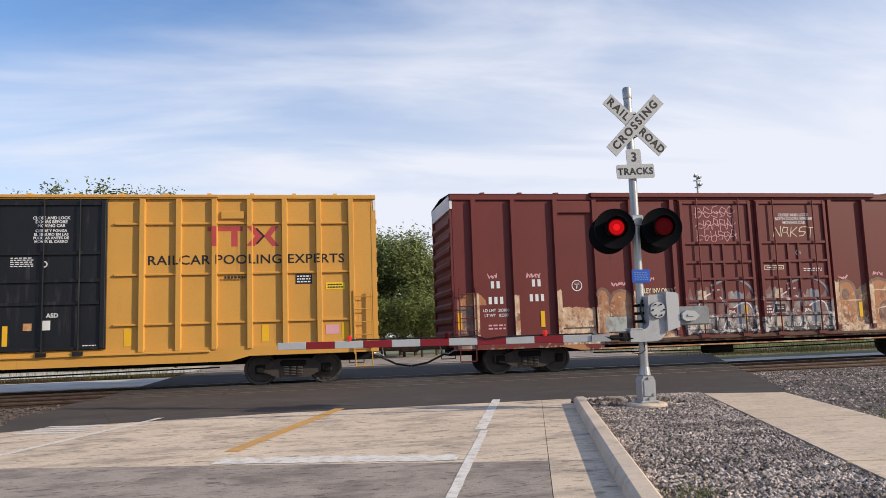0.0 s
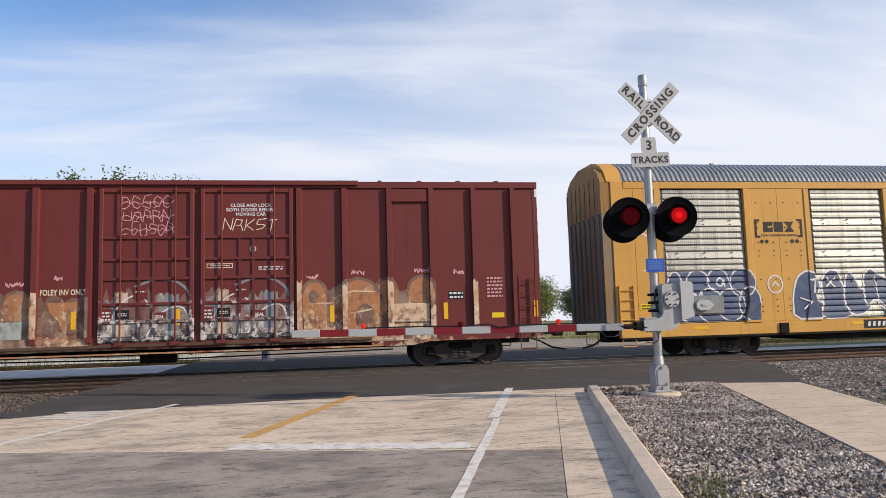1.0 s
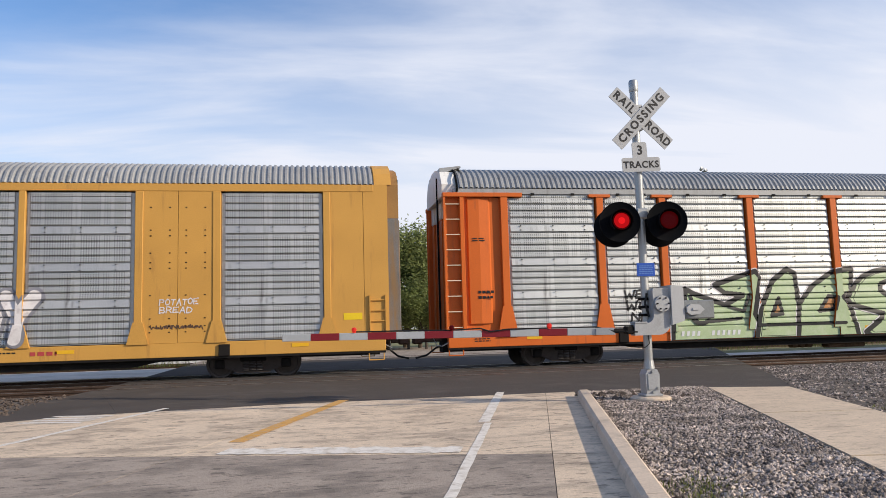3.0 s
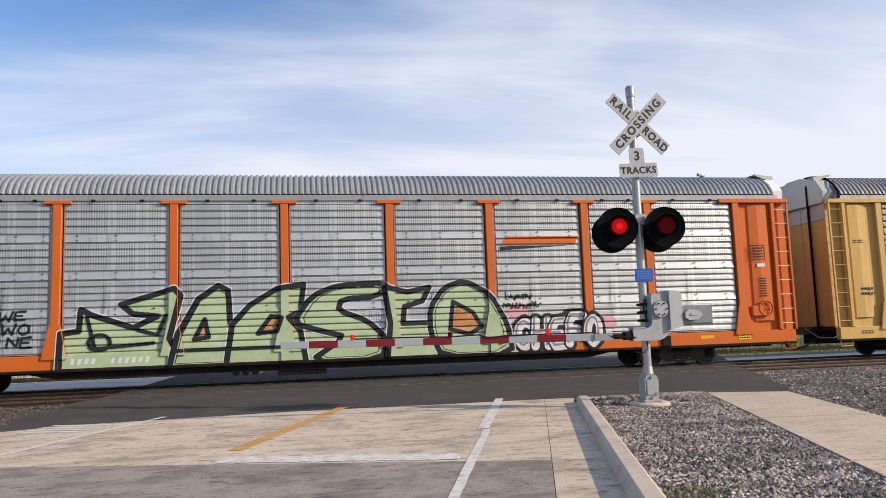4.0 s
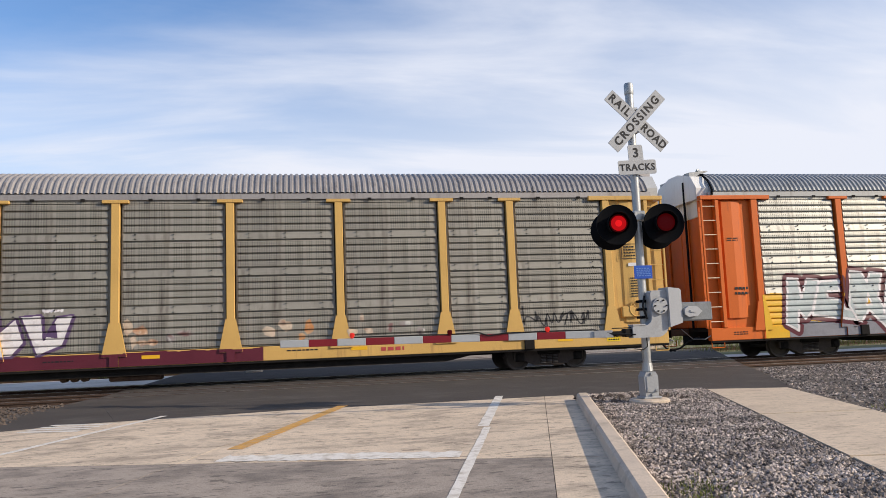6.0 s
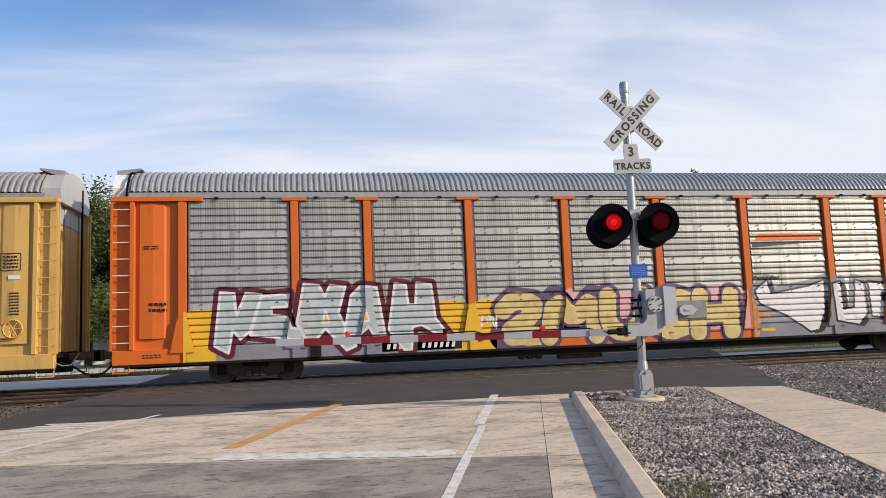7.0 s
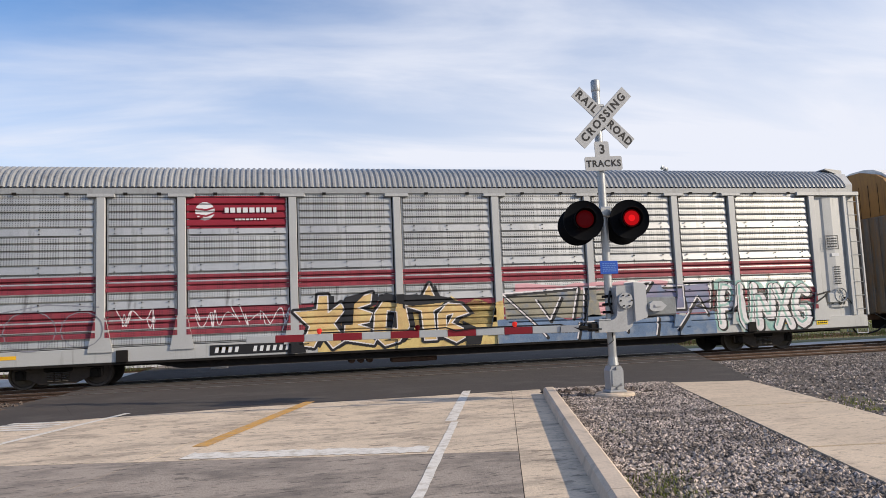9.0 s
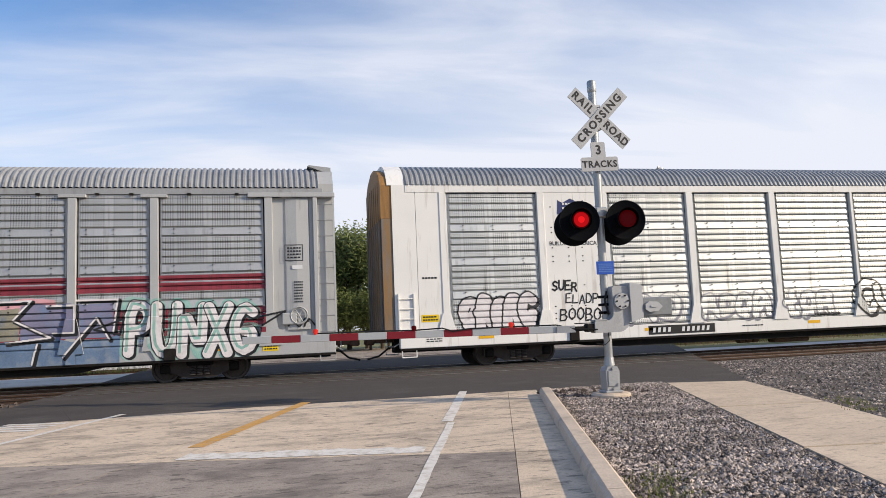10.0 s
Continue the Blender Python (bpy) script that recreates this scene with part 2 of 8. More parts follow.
ARM_WHITE = mat("arm_reflective_grey", (0.40, 0.42, 0.43), 0.5, 0, 0.08, 3)
ARM_RED = mat("arm_reflective_red", (0.20, 0.012, 0.02), 0.45, 0, 0.1, 3)
BLUE_SIGN = mat("blue_notice", (0.02, 0.085, 0.42), 0.4, 0, 0.08)
CABLE = mat("black_cable", (0.012, 0.012, 0.012), 0.6, 0, 0.1)
# rolling stock
ROOF = mat("galvanised_roof", (0.345, 0.35, 0.35), 0.48, 0.3, 0.16, 0.6, (0.2, 0.19, 0.18), 0.25, True, 0.1, 20)
ROOF_TAN = mat("dirty_galvanised_roof", (0.34, 0.32, 0.31), 0.55, 0.4, 0.16, 0.6, (0.17, 0.15, 0.14), 0.3, True, 0.1, 20)
MESH_WORN = perforated("perforated_dull_grey_sheet", (0.42, 0.415, 0.38), 0.5, 0.4, dirt_amount=0.25)
MESH_GREY = perforated("perforated_grey_sheet", (0.53, 0.54, 0.525), 0.46, 0.5, dirt_amount=0.12)
MESH_TAN = perforated("perforated_tan_sheet", (0.285, 0.27, 0.232), 0.6, 0.2, (0.12, 0.10, 0.085), 0.3)
MESH_PALE = perforated("perforated_pale_sheet", (0.48, 0.48, 0.465), 0.45, 0.5, dirt_amount=0.08)
MESH_RED = perforated("perforated_red_stripe", (0.25, 0.04, 0.055), 0.5, 0.1, dirt_amount=0.1)
ORANGE = mat("rack_orange", (0.60, 0.128, 0.016), 0.5, 0, 0.13, 0.9, (0.30, 0.08, 0.03), 0.12, True)
TAN_YELLOW = mat("rack_faded_yellow", (0.58, 0.36, 0.11), 0.55, 0, 0.18, 0.9, (0.30, 0.17, 0.07), 0.16, True)
YELLOW = mat("rack_golden_yellow", (0.57, 0.305, 0.068), 0.5, 0, 0.15, 0.8, (0.34, 0.17, 0.05), 0.12, True)
SILVER = mat("rack_silver_paint", (0.45, 0.455, 0.45), 0.5, 0.25, 0.13, 0.9, (0.25, 0.24, 0.23), 0.12, True)
WHITE = mat("rack_white_paint", (0.78, 0.77, 0.74), 0.5, 0, 0.08, 0.9, (0.42, 0.38, 0.33), 0.16, True)
BOX_YELLOW = mat("boxcar_yellow", (0.57, 0.295, 0.06), 0.5, 0, 0.12, 0.7, (0.38, 0.19, 0.05), 0.08, True)
BOX_RED = mat("boxcar_oxide_red", (0.140, 0.028, 0.025), 0.55, 0, 0.16, 0.7, (0.11, 0.03, 0.025), 0.12, True)
RED_SIDE = scuffed("scuffed_oxide_red_side", (0.140, 0.028, 0.025), ((0.42, 0.20, 0.09), (0.50, 0.38, 0.26), (0.20, 0.17, 0.15)), 0.45, 1.35, 2.0)
RED_DOOR = scuffed("oversprayed_oxide_red_door", (0.140, 0.028, 0.026), ((0.24, 0.19, 0.18), (0.55, 0.51, 0.49), (0.03, 0.03, 0.035)), 1.1, 2.8, 5.0, 2.5)
BOX_DARK = mat("boxcar_black_door", (0.010, 0.011, 0.014), 0.45, 0, 0.25, 1.2, (0.06, 0.055, 0.05), 0.2, True)
END_WEATHER = mat("streaked_grey_rack_end", (0.17, 0.165, 0.16), 0.6, 0.1, 0.45, 1.5, (0.27, 0.155, 0.06), 0.62, True)
END_TAN = mat("dull_tan_end_paint", (0.33, 0.175, 0.055), 0.6, 0, 0.25, 1.2, (0.16, 0.09, 0.045), 0.4, True)
RUSTY = mat("rusty_brown_steel", (0.11, 0.065, 0.045), 0.8, 0.1, 0.35, 2, (0.05, 0.03, 0.022), 0.4, True)
# grime, blackened further: shade under and inside the cars is in this colour
UNDER = mat("grime_and_shade_black", (0.014, 0.0125, 0.012), 0.85, 0, 0.35, 2, (0.028, 0.024, 0.021), 0.3, spec=0.15)
WHEEL = mat("wheel_steel", (0.08, 0.068, 0.06), 0.6, 0.4, 0.3, 5)
WHEEL_RIM = mat("bright_wheel_tread", (0.30, 0.29, 0.28), 0.35, 0.8, 0.2, 5)
P_BLACK = mat("black_spray_paint", (0.018, 0.018, 0.02), 0.5, 0, 0.3, 5)
P_WHITE = mat("white_spray_paint", (0.70, 0.67, 0.67), 0.5, 0, 0.15, 3, (0.48, 0.43, 0.44), 0.34, False)
P_MINT = mat("mint_spray_paint", (0.40, 0.50, 0.29), 0.5, 0, 0.15, 2, (0.50, 0.56, 0.42), 0.4, False)
P_BLUE = mat("dark_blue_spray_paint", (0.055, 0.085, 0.165), 0.5, 0, 0.4, 2, (0.12, 0.14, 0.20), 0.4, False)
P_SKY = mat("light_blue_spray_paint", (0.42, 0.475, 0.475), 0.5, 0, 0.25, 2, (0.30, 0.31, 0.34), 0.4, False)
P_MIDBLUE = mat("mid_blue_spray_paint", (0.125, 0.19, 0.30), 0.55, 0, 0.35, 1.5, (0.30, 0.33, 0.36), 0.40, False)
P_PURPLE = mat("purple_spray_paint", (0.10, 0.06, 0.13), 0.5, 0, 0.25, 2)
P_MAROON = mat("maroon_spray_paint", (0.10, 0.015, 0.028), 0.5, 0, 0.2, 2)
P_YELLOW = mat("pale_yellow_spray_paint", (0.60, 0.47, 0.19), 0.55, 0, 0.25, 2, (0.42, 0.24, 0.10), 0.42, False)
P_PEACH = mat("peach_yellow_spray_paint", (0.55, 0.38, 0.17), 0.55, 0, 0.3, 3, (0.60, 0.50, 0.22), 0.45, False)
P_AMBER = mat("amber_spray_paint", (0.72, 0.42, 0.03), 0.5, 0, 0.15, 2)
P_PINK = mat("pink_spray_paint", (0.62, 0.33, 0.36), 0.5, 0, 0.2, 2)
P_TEAL = mat("teal_spray_paint", (0.24, 0.43, 0.38), 0.55, 0, 0.3, 2, (0.55, 0.56, 0.54), 0.42, False)
P_GREY = mat("grey_spray_paint", (0.22, 0.22, 0.25), 0.5, 0, 0.3, 3)
P_WORN = scuffed("weathered_orange_spray_paint", (0.40, 0.175, 0.08), ((0.40, 0.27, 0.175), (0.20, 0.095, 0.06), (0.60, 0.46, 0.32)), 0.7, 5.0, 7.0, 2.1, 0.10)
P_BARE = scuffed("peeled_cream_paint", (0.62, 0.46, 0.31), ((0.42, 0.22, 0.12), (0.68, 0.56, 0.43), (0.16, 0.08, 0.06)), 0.7, 6.0, 11.0, 1.9, 0.12)
P_SMEAR = scuffed("smeared_grey_spray_paint", (0.20, 0.10, 0.09), ((0.29, 0.265, 0.25), (0.58, 0.55, 0.52), (0.05, 0.04, 0.04)), 0.9, 4.6, 13.0, 2.4, 0.10)
P_TAUPE = scuffed("taupe_spray_paint", (0.185, 0.11, 0.085), ((0.28, 0.21, 0.16), (0.14, 0.05, 0.04), (0.42, 0.31, 0.22)), 0.7, 6.0, 17.0, 1.6, 0.14)
P_WASH = mat("washed_blue_grey_spray_paint", (0.36, 0.40, 0.39), 0.55, 0, 0.25, 3, (0.2, 0.15, 0.12), 0.4)
P_OLIVE = mat("grey_olive_spray_paint", (0.27, 0.25, 0.19), 0.55, 0, 0.35, 1.5, (0.12, 0.16, 0.24), 0.45)
P_LILAC = mat("dull_lilac_spray_paint", (0.20, 0.19, 0.28), 0.55, 0, 0.3, 1.5, (0.14, 0.21, 0.33), 0.45)
P_CREAM = mat("cream_paint", (0.74, 0.64, 0.46), 0.55, 0, 0.12, 3)
P_RUST = mat("orange_rust_patch", (0.46, 0.20, 0.07), 0.75, 0, 0.35, 3, (0.55, 0.42, 0.28), 0.45)
P_PALE = mat("scuffed_pale_patch", (0.52, 0.42, 0.32), 0.75, 0, 0.35, 3, (0.16, 0.06, 0.04), 0.4)
S_YELLOW = mat("yellow_reflector", (0.75, 0.42, 0.02), 0.4, 0, 0.08)
S_LABEL = mat("yellow_label", (0.78, 0.55, 0.02), 0.4, 0, 0.08)
S_RED = mat("deep_red_panel_paint", (0.24, 0.016, 0.03), 0.5, 0, 0.1)
S_NAVY = mat("navy_paint", (0.03, 0.04, 0.13), 0.5, 0, 0.1)
S_LOGO_RED = mat("faded_red_logo", (0.42, 0.06, 0.06), 0.55, 0, 0.2, 3)
# surroundings
LEAF = mat("leaves", (0.145, 0.175, 0.065), 0.65, 0, 0.45, 1.5, random=0.9, island=True)
LEAF_PALE = mat("spring_leaves", (0.20, 0.235, 0.08), 0.65, 0, 0.45, 1.5, random=0.9, island=True)


def translucent(m, share):
    """Lets part of the light through thin leaves."""
    nt = m.node_tree
    b, o = nt.nodes["Principled BSDF"], nt.nodes["Material Output"]
    t, x = nt.nodes.new("ShaderNodeBsdfTranslucent"), nt.nodes.new("ShaderNodeMixShader")
    nt.links.new(b.inputs["Base Color"].links[0].from_socket, t.inputs["Color"])
    x.inputs[0].default_value = share
    nt.links.new(b.outputs[0], x.inputs[1])
    nt.links.new(t.outputs[0], x.inputs[2])
    nt.links.new(x.outputs[0], o.inputs["Surface"])


for leaf in (LEAF, LEAF_PALE, BLADE):
    translucent(leaf, 0.4)
BARK = mat("bark", (0.09, 0.07, 0.055), 0.9, 0, 0.35, 4, None, 0, False, 0.6, 25)
SIDING = mat("white_siding", (0.72, 0.71, 0.68), 0.6, 0, 0.06, 1)
SHINGLE = mat("grey_shingle", (0.22, 0.215, 0.215), 0.85, 0, 0.25, 2)
DOOR_GREY = mat("grey_garage_door", (0.40, 0.41, 0.43), 0.6, 0, 0.08)
FENCE = mat("pale_board_fence", (0.42, 0.37, 0.30), 0.85, 0, 0.25, 1, random=0.4)

# ---- building helpers ----
class Geo:
    """Collects vertices and faces for one mesh."""
    def __init__(self):
        self.v, self.f = [], []

    def add(self, vs, fs, m=None):
        o = len(self.v)
        self.v += [tuple(m @ Vector(p)) for p in vs] if m else [tuple(p) for p in vs]
        self.f += [tuple(i + o for i in f) for f in fs]
        return self

    def box(self, x0, x1, y0, y1, z0, z1, b=0.0, m=None):
        if b <= 0:
            vs = [(x, y, z) for x in (x0, x1) for y in (y0, y1) for z in (z0, z1)]
            return self.add(vs, [(0, 1, 3, 2), (4, 6, 7, 5), (0, 4, 5, 1), (2, 3, 7, 6), (0, 2, 6, 4), (1, 5, 7, 3)], m)
        b = min(b, (x1 - x0) / 2.1, (y1 - y0) / 2.1, (z1 - z0) / 2.1)
        bm = bmesh.new()
        for x, sx_ in ((x0, 1), (x1, -1)):
            for y, sy_ in ((y0, 1), (y1, -1)):
                for z, sz_ in ((z0, 1), (z1, -1)):
                    bm.verts.new((x, y + sy_ * b, z + sz_ * b))
                    bm.verts.new((x + sx_ * b, y, z + sz_ * b))
                    bm.verts.new((x + sx_ * b, y + sy_ * b, z))
        bmesh.ops.convex_hull(bm, input=bm.verts)
        bm.verts.index_update()
        self.add([v.co.copy() for v in bm.verts], [[v.index for v in f.verts] for f in bm.faces], m)
        bm.free()
        return self

    def prism(self, prof, a, c, axis="x", m=None):
        """A closed outline carried from a to c along an axis; the outline is in the other two, in order."""
        put = {"x": lambda p, s: (s, p[0], p[1]), "y": lambda p, s: (p[0], s, p[1]), "z": lambda p, s: (p[0], p[1], s)}[axis]
        n = len(prof)
        vs = [put(p, s) for s in (a, c) for p in prof]
        fs = [(i, (i + 1) % n, (i + 1) % n + n, i + n) for i in range(n)] + [tuple(range(n))[::-1], tuple(range(n, 2 * n))]
        return self.add(vs, fs, m)

    def tube(self, p, q, r, r2=None, n=12, m=None, cap=True):
        p, q = Vector(p), Vector(q)
        r2 = r if r2 is None else r2
        w = (q - p).normalized()
        u = w.orthogonal().normalized()
        s = w.cross(u)
        vs = [c + (u * math.cos(2 * math.pi * i / n) + s * math.sin(2 * math.pi * i / n)) * rr for c, rr in ((p, r), (q, r2)) for i in range(n)]
        fs = [(i, (i + 1) % n, (i + 1) % n + n, i + n) for i in range(n)]
        if cap:
            fs += [tuple(range(n))[::-1], tuple(range(n, 2 * n))]
        return self.add(vs, fs, m)

    def path(self, pts, r, n=8):
        for a, c in zip(pts, pts[1:]):
            self.tube(a, c, r, n=n)
        return self

    def lathe(self, prof, axis="y", n=24, m=None):
        """Turns an outline of (radius, along) round an axis."""
        put = {"y": lambda r, s, a: (r * math.cos(a), s, r * math.sin(a)), "z": lambda r, s, a: (r * math.cos(a), r * math.sin(a), s)}[axis]
        k = len(prof)
        vs = [put(r, s, 2 * math.pi * i / n) for i in range(n) for r, s in prof]
        fs = [(i * k + j, i * k + j + 1, ((i + 1) % n) * k + j + 1, ((i + 1) % n) * k + j) for i in range(n) for j in range(k - 1)]
        return self.add(vs, fs, m)

    def mesh(self, name, material, smooth=False):
        me = bpy.data.meshes.new(name)
        me.from_pydata(self.v, [], self.f)
        me.materials.append(material)
        bm = bmesh.new()
        bm.from_mesh(me)
        bmesh.ops.recalc_face_normals(bm, faces=bm.faces)
        bm.to_mesh(me)
        bm.free()
        if smooth:
            me.polygons.foreach_set("use_smooth", [True] * len(me.polygons))
            me.set_sharp_from_angle(angle=radians(40))
        return me


def part(name, geo, material, parent, label="", m=None, smooth=False):
    me = geo.mesh(name, material, smooth) if isinstance(geo, Geo) else geo
    ob = new(name, me)
    ob.parent = parent
    if m is not None:
        ob.matrix_basis = m
    if label:
        tagged(ob, label)
    return ob


def thing(name, label, category, group="", m=None, kind=""):
    ob = new(name)
    ob.empty_display_size = 0.3
    if m is not None:
        ob.matrix_basis = m
    return tagged(ob, label, category, group, kind)


def lone(name, geo, material, label, category, kind="", group="", m=None, smooth=False):
    ob = part(name, geo, material, None, m=m, smooth=smooth)
    return tagged(ob, label, category, group, kind)


def clip(poly, a, b_, c):
    """The part of a polygon where a*x + b*y <= c."""
    out = []
    for p, q in zip(poly, poly[1:] + poly[:1]):
        dp, dq = a * p[0] + b_ * p[1] - c, a * q[0] + b_ * q[1] - c
        if dp <= 0:
            out.append(p)
        if dp * dq < 0:
            s = dp / (dp - dq)
            out.append((p[0] + s * (q[0] - p[0]), p[1] + s * (q[1] - p[1])))
    return out


def letters(text, size, bold=0.0, spacing=1.0, align="CENTER"):
    """Flat text as a mesh, facing -y, centred at its origin."""
    cu = bpy.data.curves.new("lettering", "FONT")
    cu.body, cu.size, cu.align_x, cu.align_y, cu.offset, cu.space_character = text, size, align, "CENTER", bold, spacing
    cu.resolution_u = 3
    ob = bpy.data.objects.new("lettering", cu)
    me = bpy.data.meshes.new_from_object(ob)
    bpy.data.objects.remove(ob)
    me.transform(Matrix.Rotation(radians(90), 4, "X"))
    return me


def write(name, text, size, x, y, z, material, parent, bold=0.0, m=None, wide=1.0, spacing=1.0):
    me = letters(text, size, bold, spacing)
    me.transform(Matrix.Translation((x, y, z)) @ Matrix.Diagonal((wide, 1, 1, 1)))
    me.materials.append(material)
    return part(name, me, material, parent, m=m)


def write_on(name, text, size, x, z, material, parent, surface, cuts, bold=0.0, wide=1.0, spacing=1.0):
    """Lettering laid on a stepped side: cut at the steps, each piece set on its own surface."""
    me = letters(text, size, bold, spacing)
    cuts = cuts(z) if callable(cuts) else cuts
    me.transform(Matrix.Translation((x, 0, z)) @ Matrix.Diagonal((wide, 1, 1, 1)))
    bm = bmesh.new()
    bm.from_mesh(me)
    for c in cuts:
        bmesh.ops.bisect_plane(bm, geom=bm.verts[:] + bm.edges[:] + bm.faces[:], plane_co=(c, 0, 0), plane_no=(1, 0, 0))
    on = [e for e in bm.edges if any(all(abs(v.co.x - c) < 1e-4 for v in e.verts) for c in cuts)]
    bmesh.ops.split_edges(bm, edges=on)
    for v in bm.verts:
        if v.link_faces:
            v.co.y = surface(sum(f.calc_center_median().x for f in v.link_faces) / len(v.link_faces), z) - 0.004
    bm.to_mesh(me)
    bm.free()
    me.materials.append(material)
    return part(name, me, material, parent)


# ---- spray paint and lettering that follow the surface under them ----
GLYPH = {
    "A": [[(0, 0), (0.5, 1), (1, 0)], [(0.2, 0.38), (0.8, 0.38)]], "B": [[(0, 0), (0, 1), (0.7, 0.95), (0.85, 0.75), (0.65, 0.53), (0, 0.5)], [(0.65, 0.53), (1, 0.3), (0.75, 0.03), (0, 0)]],
    "C": [[(0.95, 0.85), (0.5, 1), (0.1, 0.8), (0, 0.5), (0.1, 0.2), (0.5, 0), (0.95, 0.15)]], "D": [[(0, 0), (0, 1), (0.6, 0.95), (1, 0.6), (0.9, 0.2), (0.5, 0), (0, 0)]],
    "E": [[(0.95, 1), (0, 0.95), (0, 0), (1, 0.03)], [(0, 0.5), (0.7, 0.5)]], "F": [[(0.95, 1), (0, 1), (0, 0)], [(0, 0.5), (0.7, 0.5)]],
    "G": [[(0.95, 0.85), (0.5, 1), (0.05, 0.7), (0, 0.35), (0.4, 0), (0.95, 0.12), (0.95, 0.45), (0.55, 0.45)]], "H": [[(0, 0), (0.05, 1)], [(1, 0), (0.95, 1)], [(0, 0.48), (1, 0.52)]],
    "I": [[(0.5, 0), (0.5, 1)]], "J": [[(0.2, 1), (0.9, 1), (0.85, 0.25), (0.5, 0), (0.05, 0.2)]], "K": [[(0, 0), (0, 1)], [(0.9, 1), (0.1, 0.45), (1, 0)]], "L": [[(0, 1), (0, 0), (0.95, 0.05)]],
    "M": [[(0, 0), (0.1, 1), (0.5, 0.4), (0.9, 1), (1, 0)]], "N": [[(0, 0), (0, 1), (0.95, 0.05), (1, 1)]], "O": [[(0.5, 0), (0.1, 0.2), (0, 0.5), (0.12, 0.82), (0.5, 1), (0.88, 0.82), (1, 0.5), (0.9, 0.2), (0.5, 0)]],
    "P": [[(0, 0), (0, 1), (0.75, 0.95), (0.95, 0.72), (0.7, 0.48), (0, 0.45)]], "R": [[(0, 0), (0, 1), (0.75, 0.95), (0.9, 0.72), (0.65, 0.5), (0.05, 0.48)], [(0.5, 0.48), (1, 0)]],
    "S": [[(0.95, 0.85), (0.5, 1), (0.08, 0.8), (0.25, 0.55), (0.8, 0.42), (0.92, 0.18), (0.5, 0), (0.02, 0.14)]], "T": [[(0, 0.97), (1, 1)], [(0.5, 1), (0.45, 0)]], "U": [[(0, 1), (0.02, 0.25), (0.4, 0), (0.85, 0.12), (1, 0.5), (1, 1)]],
    "W": [[(0, 1), (0.2, 0), (0.5, 0.6), (0.8, 0), (1, 1)]], "X": [[(0, 0), (1, 1)], [(0, 1), (1, 0)]], "a": [[(0, 0), (0.05, 0.8), (0.5, 1), (0.95, 0.8), (1, 0)], [(0.3, 0.3), (0.7, 0.45)]], "b": [[(0.5, 0.05), (0.05, 0.3), (0.1, 0.85), (0.6, 1), (1, 0.7), (0.8, 0.15), (0.45, 0.1), (0.2, -0.05)]],
    "c": [[(0.9, 0.9), (0.3, 1), (0, 0.6), (0.1, 0.1), (0.6, 0), (1, 0.3)]], "d": [[(0, 1), (0.25, 0.05), (0.5, 0.7), (0.78, 0), (1, 1)]], "e": [[(0, 0), (0.05, 1), (0.85, 0.92), (0.75, 0.5), (1, 0.05)], [(0.1, 0.5), (0.7, 0.5)]],
    "f": [[(0, 0.08), (0.9, 0.05), (0.95, 0.45), (0.1, 0.6), (0.1, 0.95), (0.95, 0.97)]], "g": [[(0, 1), (0.02, 0.2), (0.5, 0), (1, 0.25), (0.95, 1)]], "h": [[(0.05, 0.62), (0.95, 0.7)], [(0.55, 1), (0.4, 0.05), (0.9, 0.0)]],
    "Y": [[(0, 1), (0.45, 0.5), (1, 1)], [(0.45, 0.5), (0.4, 0)]], "2": [[(0.05, 0.75), (0.3, 1), (0.85, 0.92), (0.9, 0.62), (0.05, 0.05), (1, 0.03)]],
}


def word_strokes(word, x0, x1, z0, z1, seed=1, slant=0.0, jitter=0.06):
    """Strokes that spell a word in a box, each letter a little off."""
    rnd = random.Random(seed)
    w = [0.55 if c == "I" else 1.3 if c in "MW" else 1.0 for c in word]
    gap = 0.30
    unit = (x1 - x0) / (sum(w) + gap * (len(word) - 1))
    out, x = [], x0
    for c, k in zip(word, w):
        dz, tall = rnd.uniform(-jitter, jitter) * (z1 - z0), 1 + rnd.uniform(-jitter, jitter)
        for line in GLYPH.get(c, []):
            if c.islower():      # unreadable letters: bent out of shape
                line = [(p[0] + rnd.uniform(-0.16, 0.16), p[1] + rnd.uniform(-0.14, 0.14)) for p in line]
            out.append([(x + (p[0] * k + slant * (p[1] - 0.5)) * unit, z0 + dz + p[1] * (z1 - z0) * tall) for p in line])
        x += (k + gap) * unit
    return out


def curve_smooth(pts, times=1):
    for _ in range(times):
        q = [pts[0]]
        for a, c in zip(pts, pts[1:]):
            q += [(a[0] * 0.75 + c[0] * 0.25, a[1] * 0.75 + c[1] * 0.25), (a[0] * 0.25 + c[0] * 0.75, a[1] * 0.25 + c[1] * 0.75)]
        pts = q + [pts[-1]]
    return pts


def ring(x, z, rx, rz, n=14, a0=0.0, a1=360.0):
    return [(x + rx * math.cos(radians(a0 + (a1 - a0) * i / n)), z + rz * math.sin(radians(a0 + (a1 - a0) * i / n))) for i in range(n + 1)]


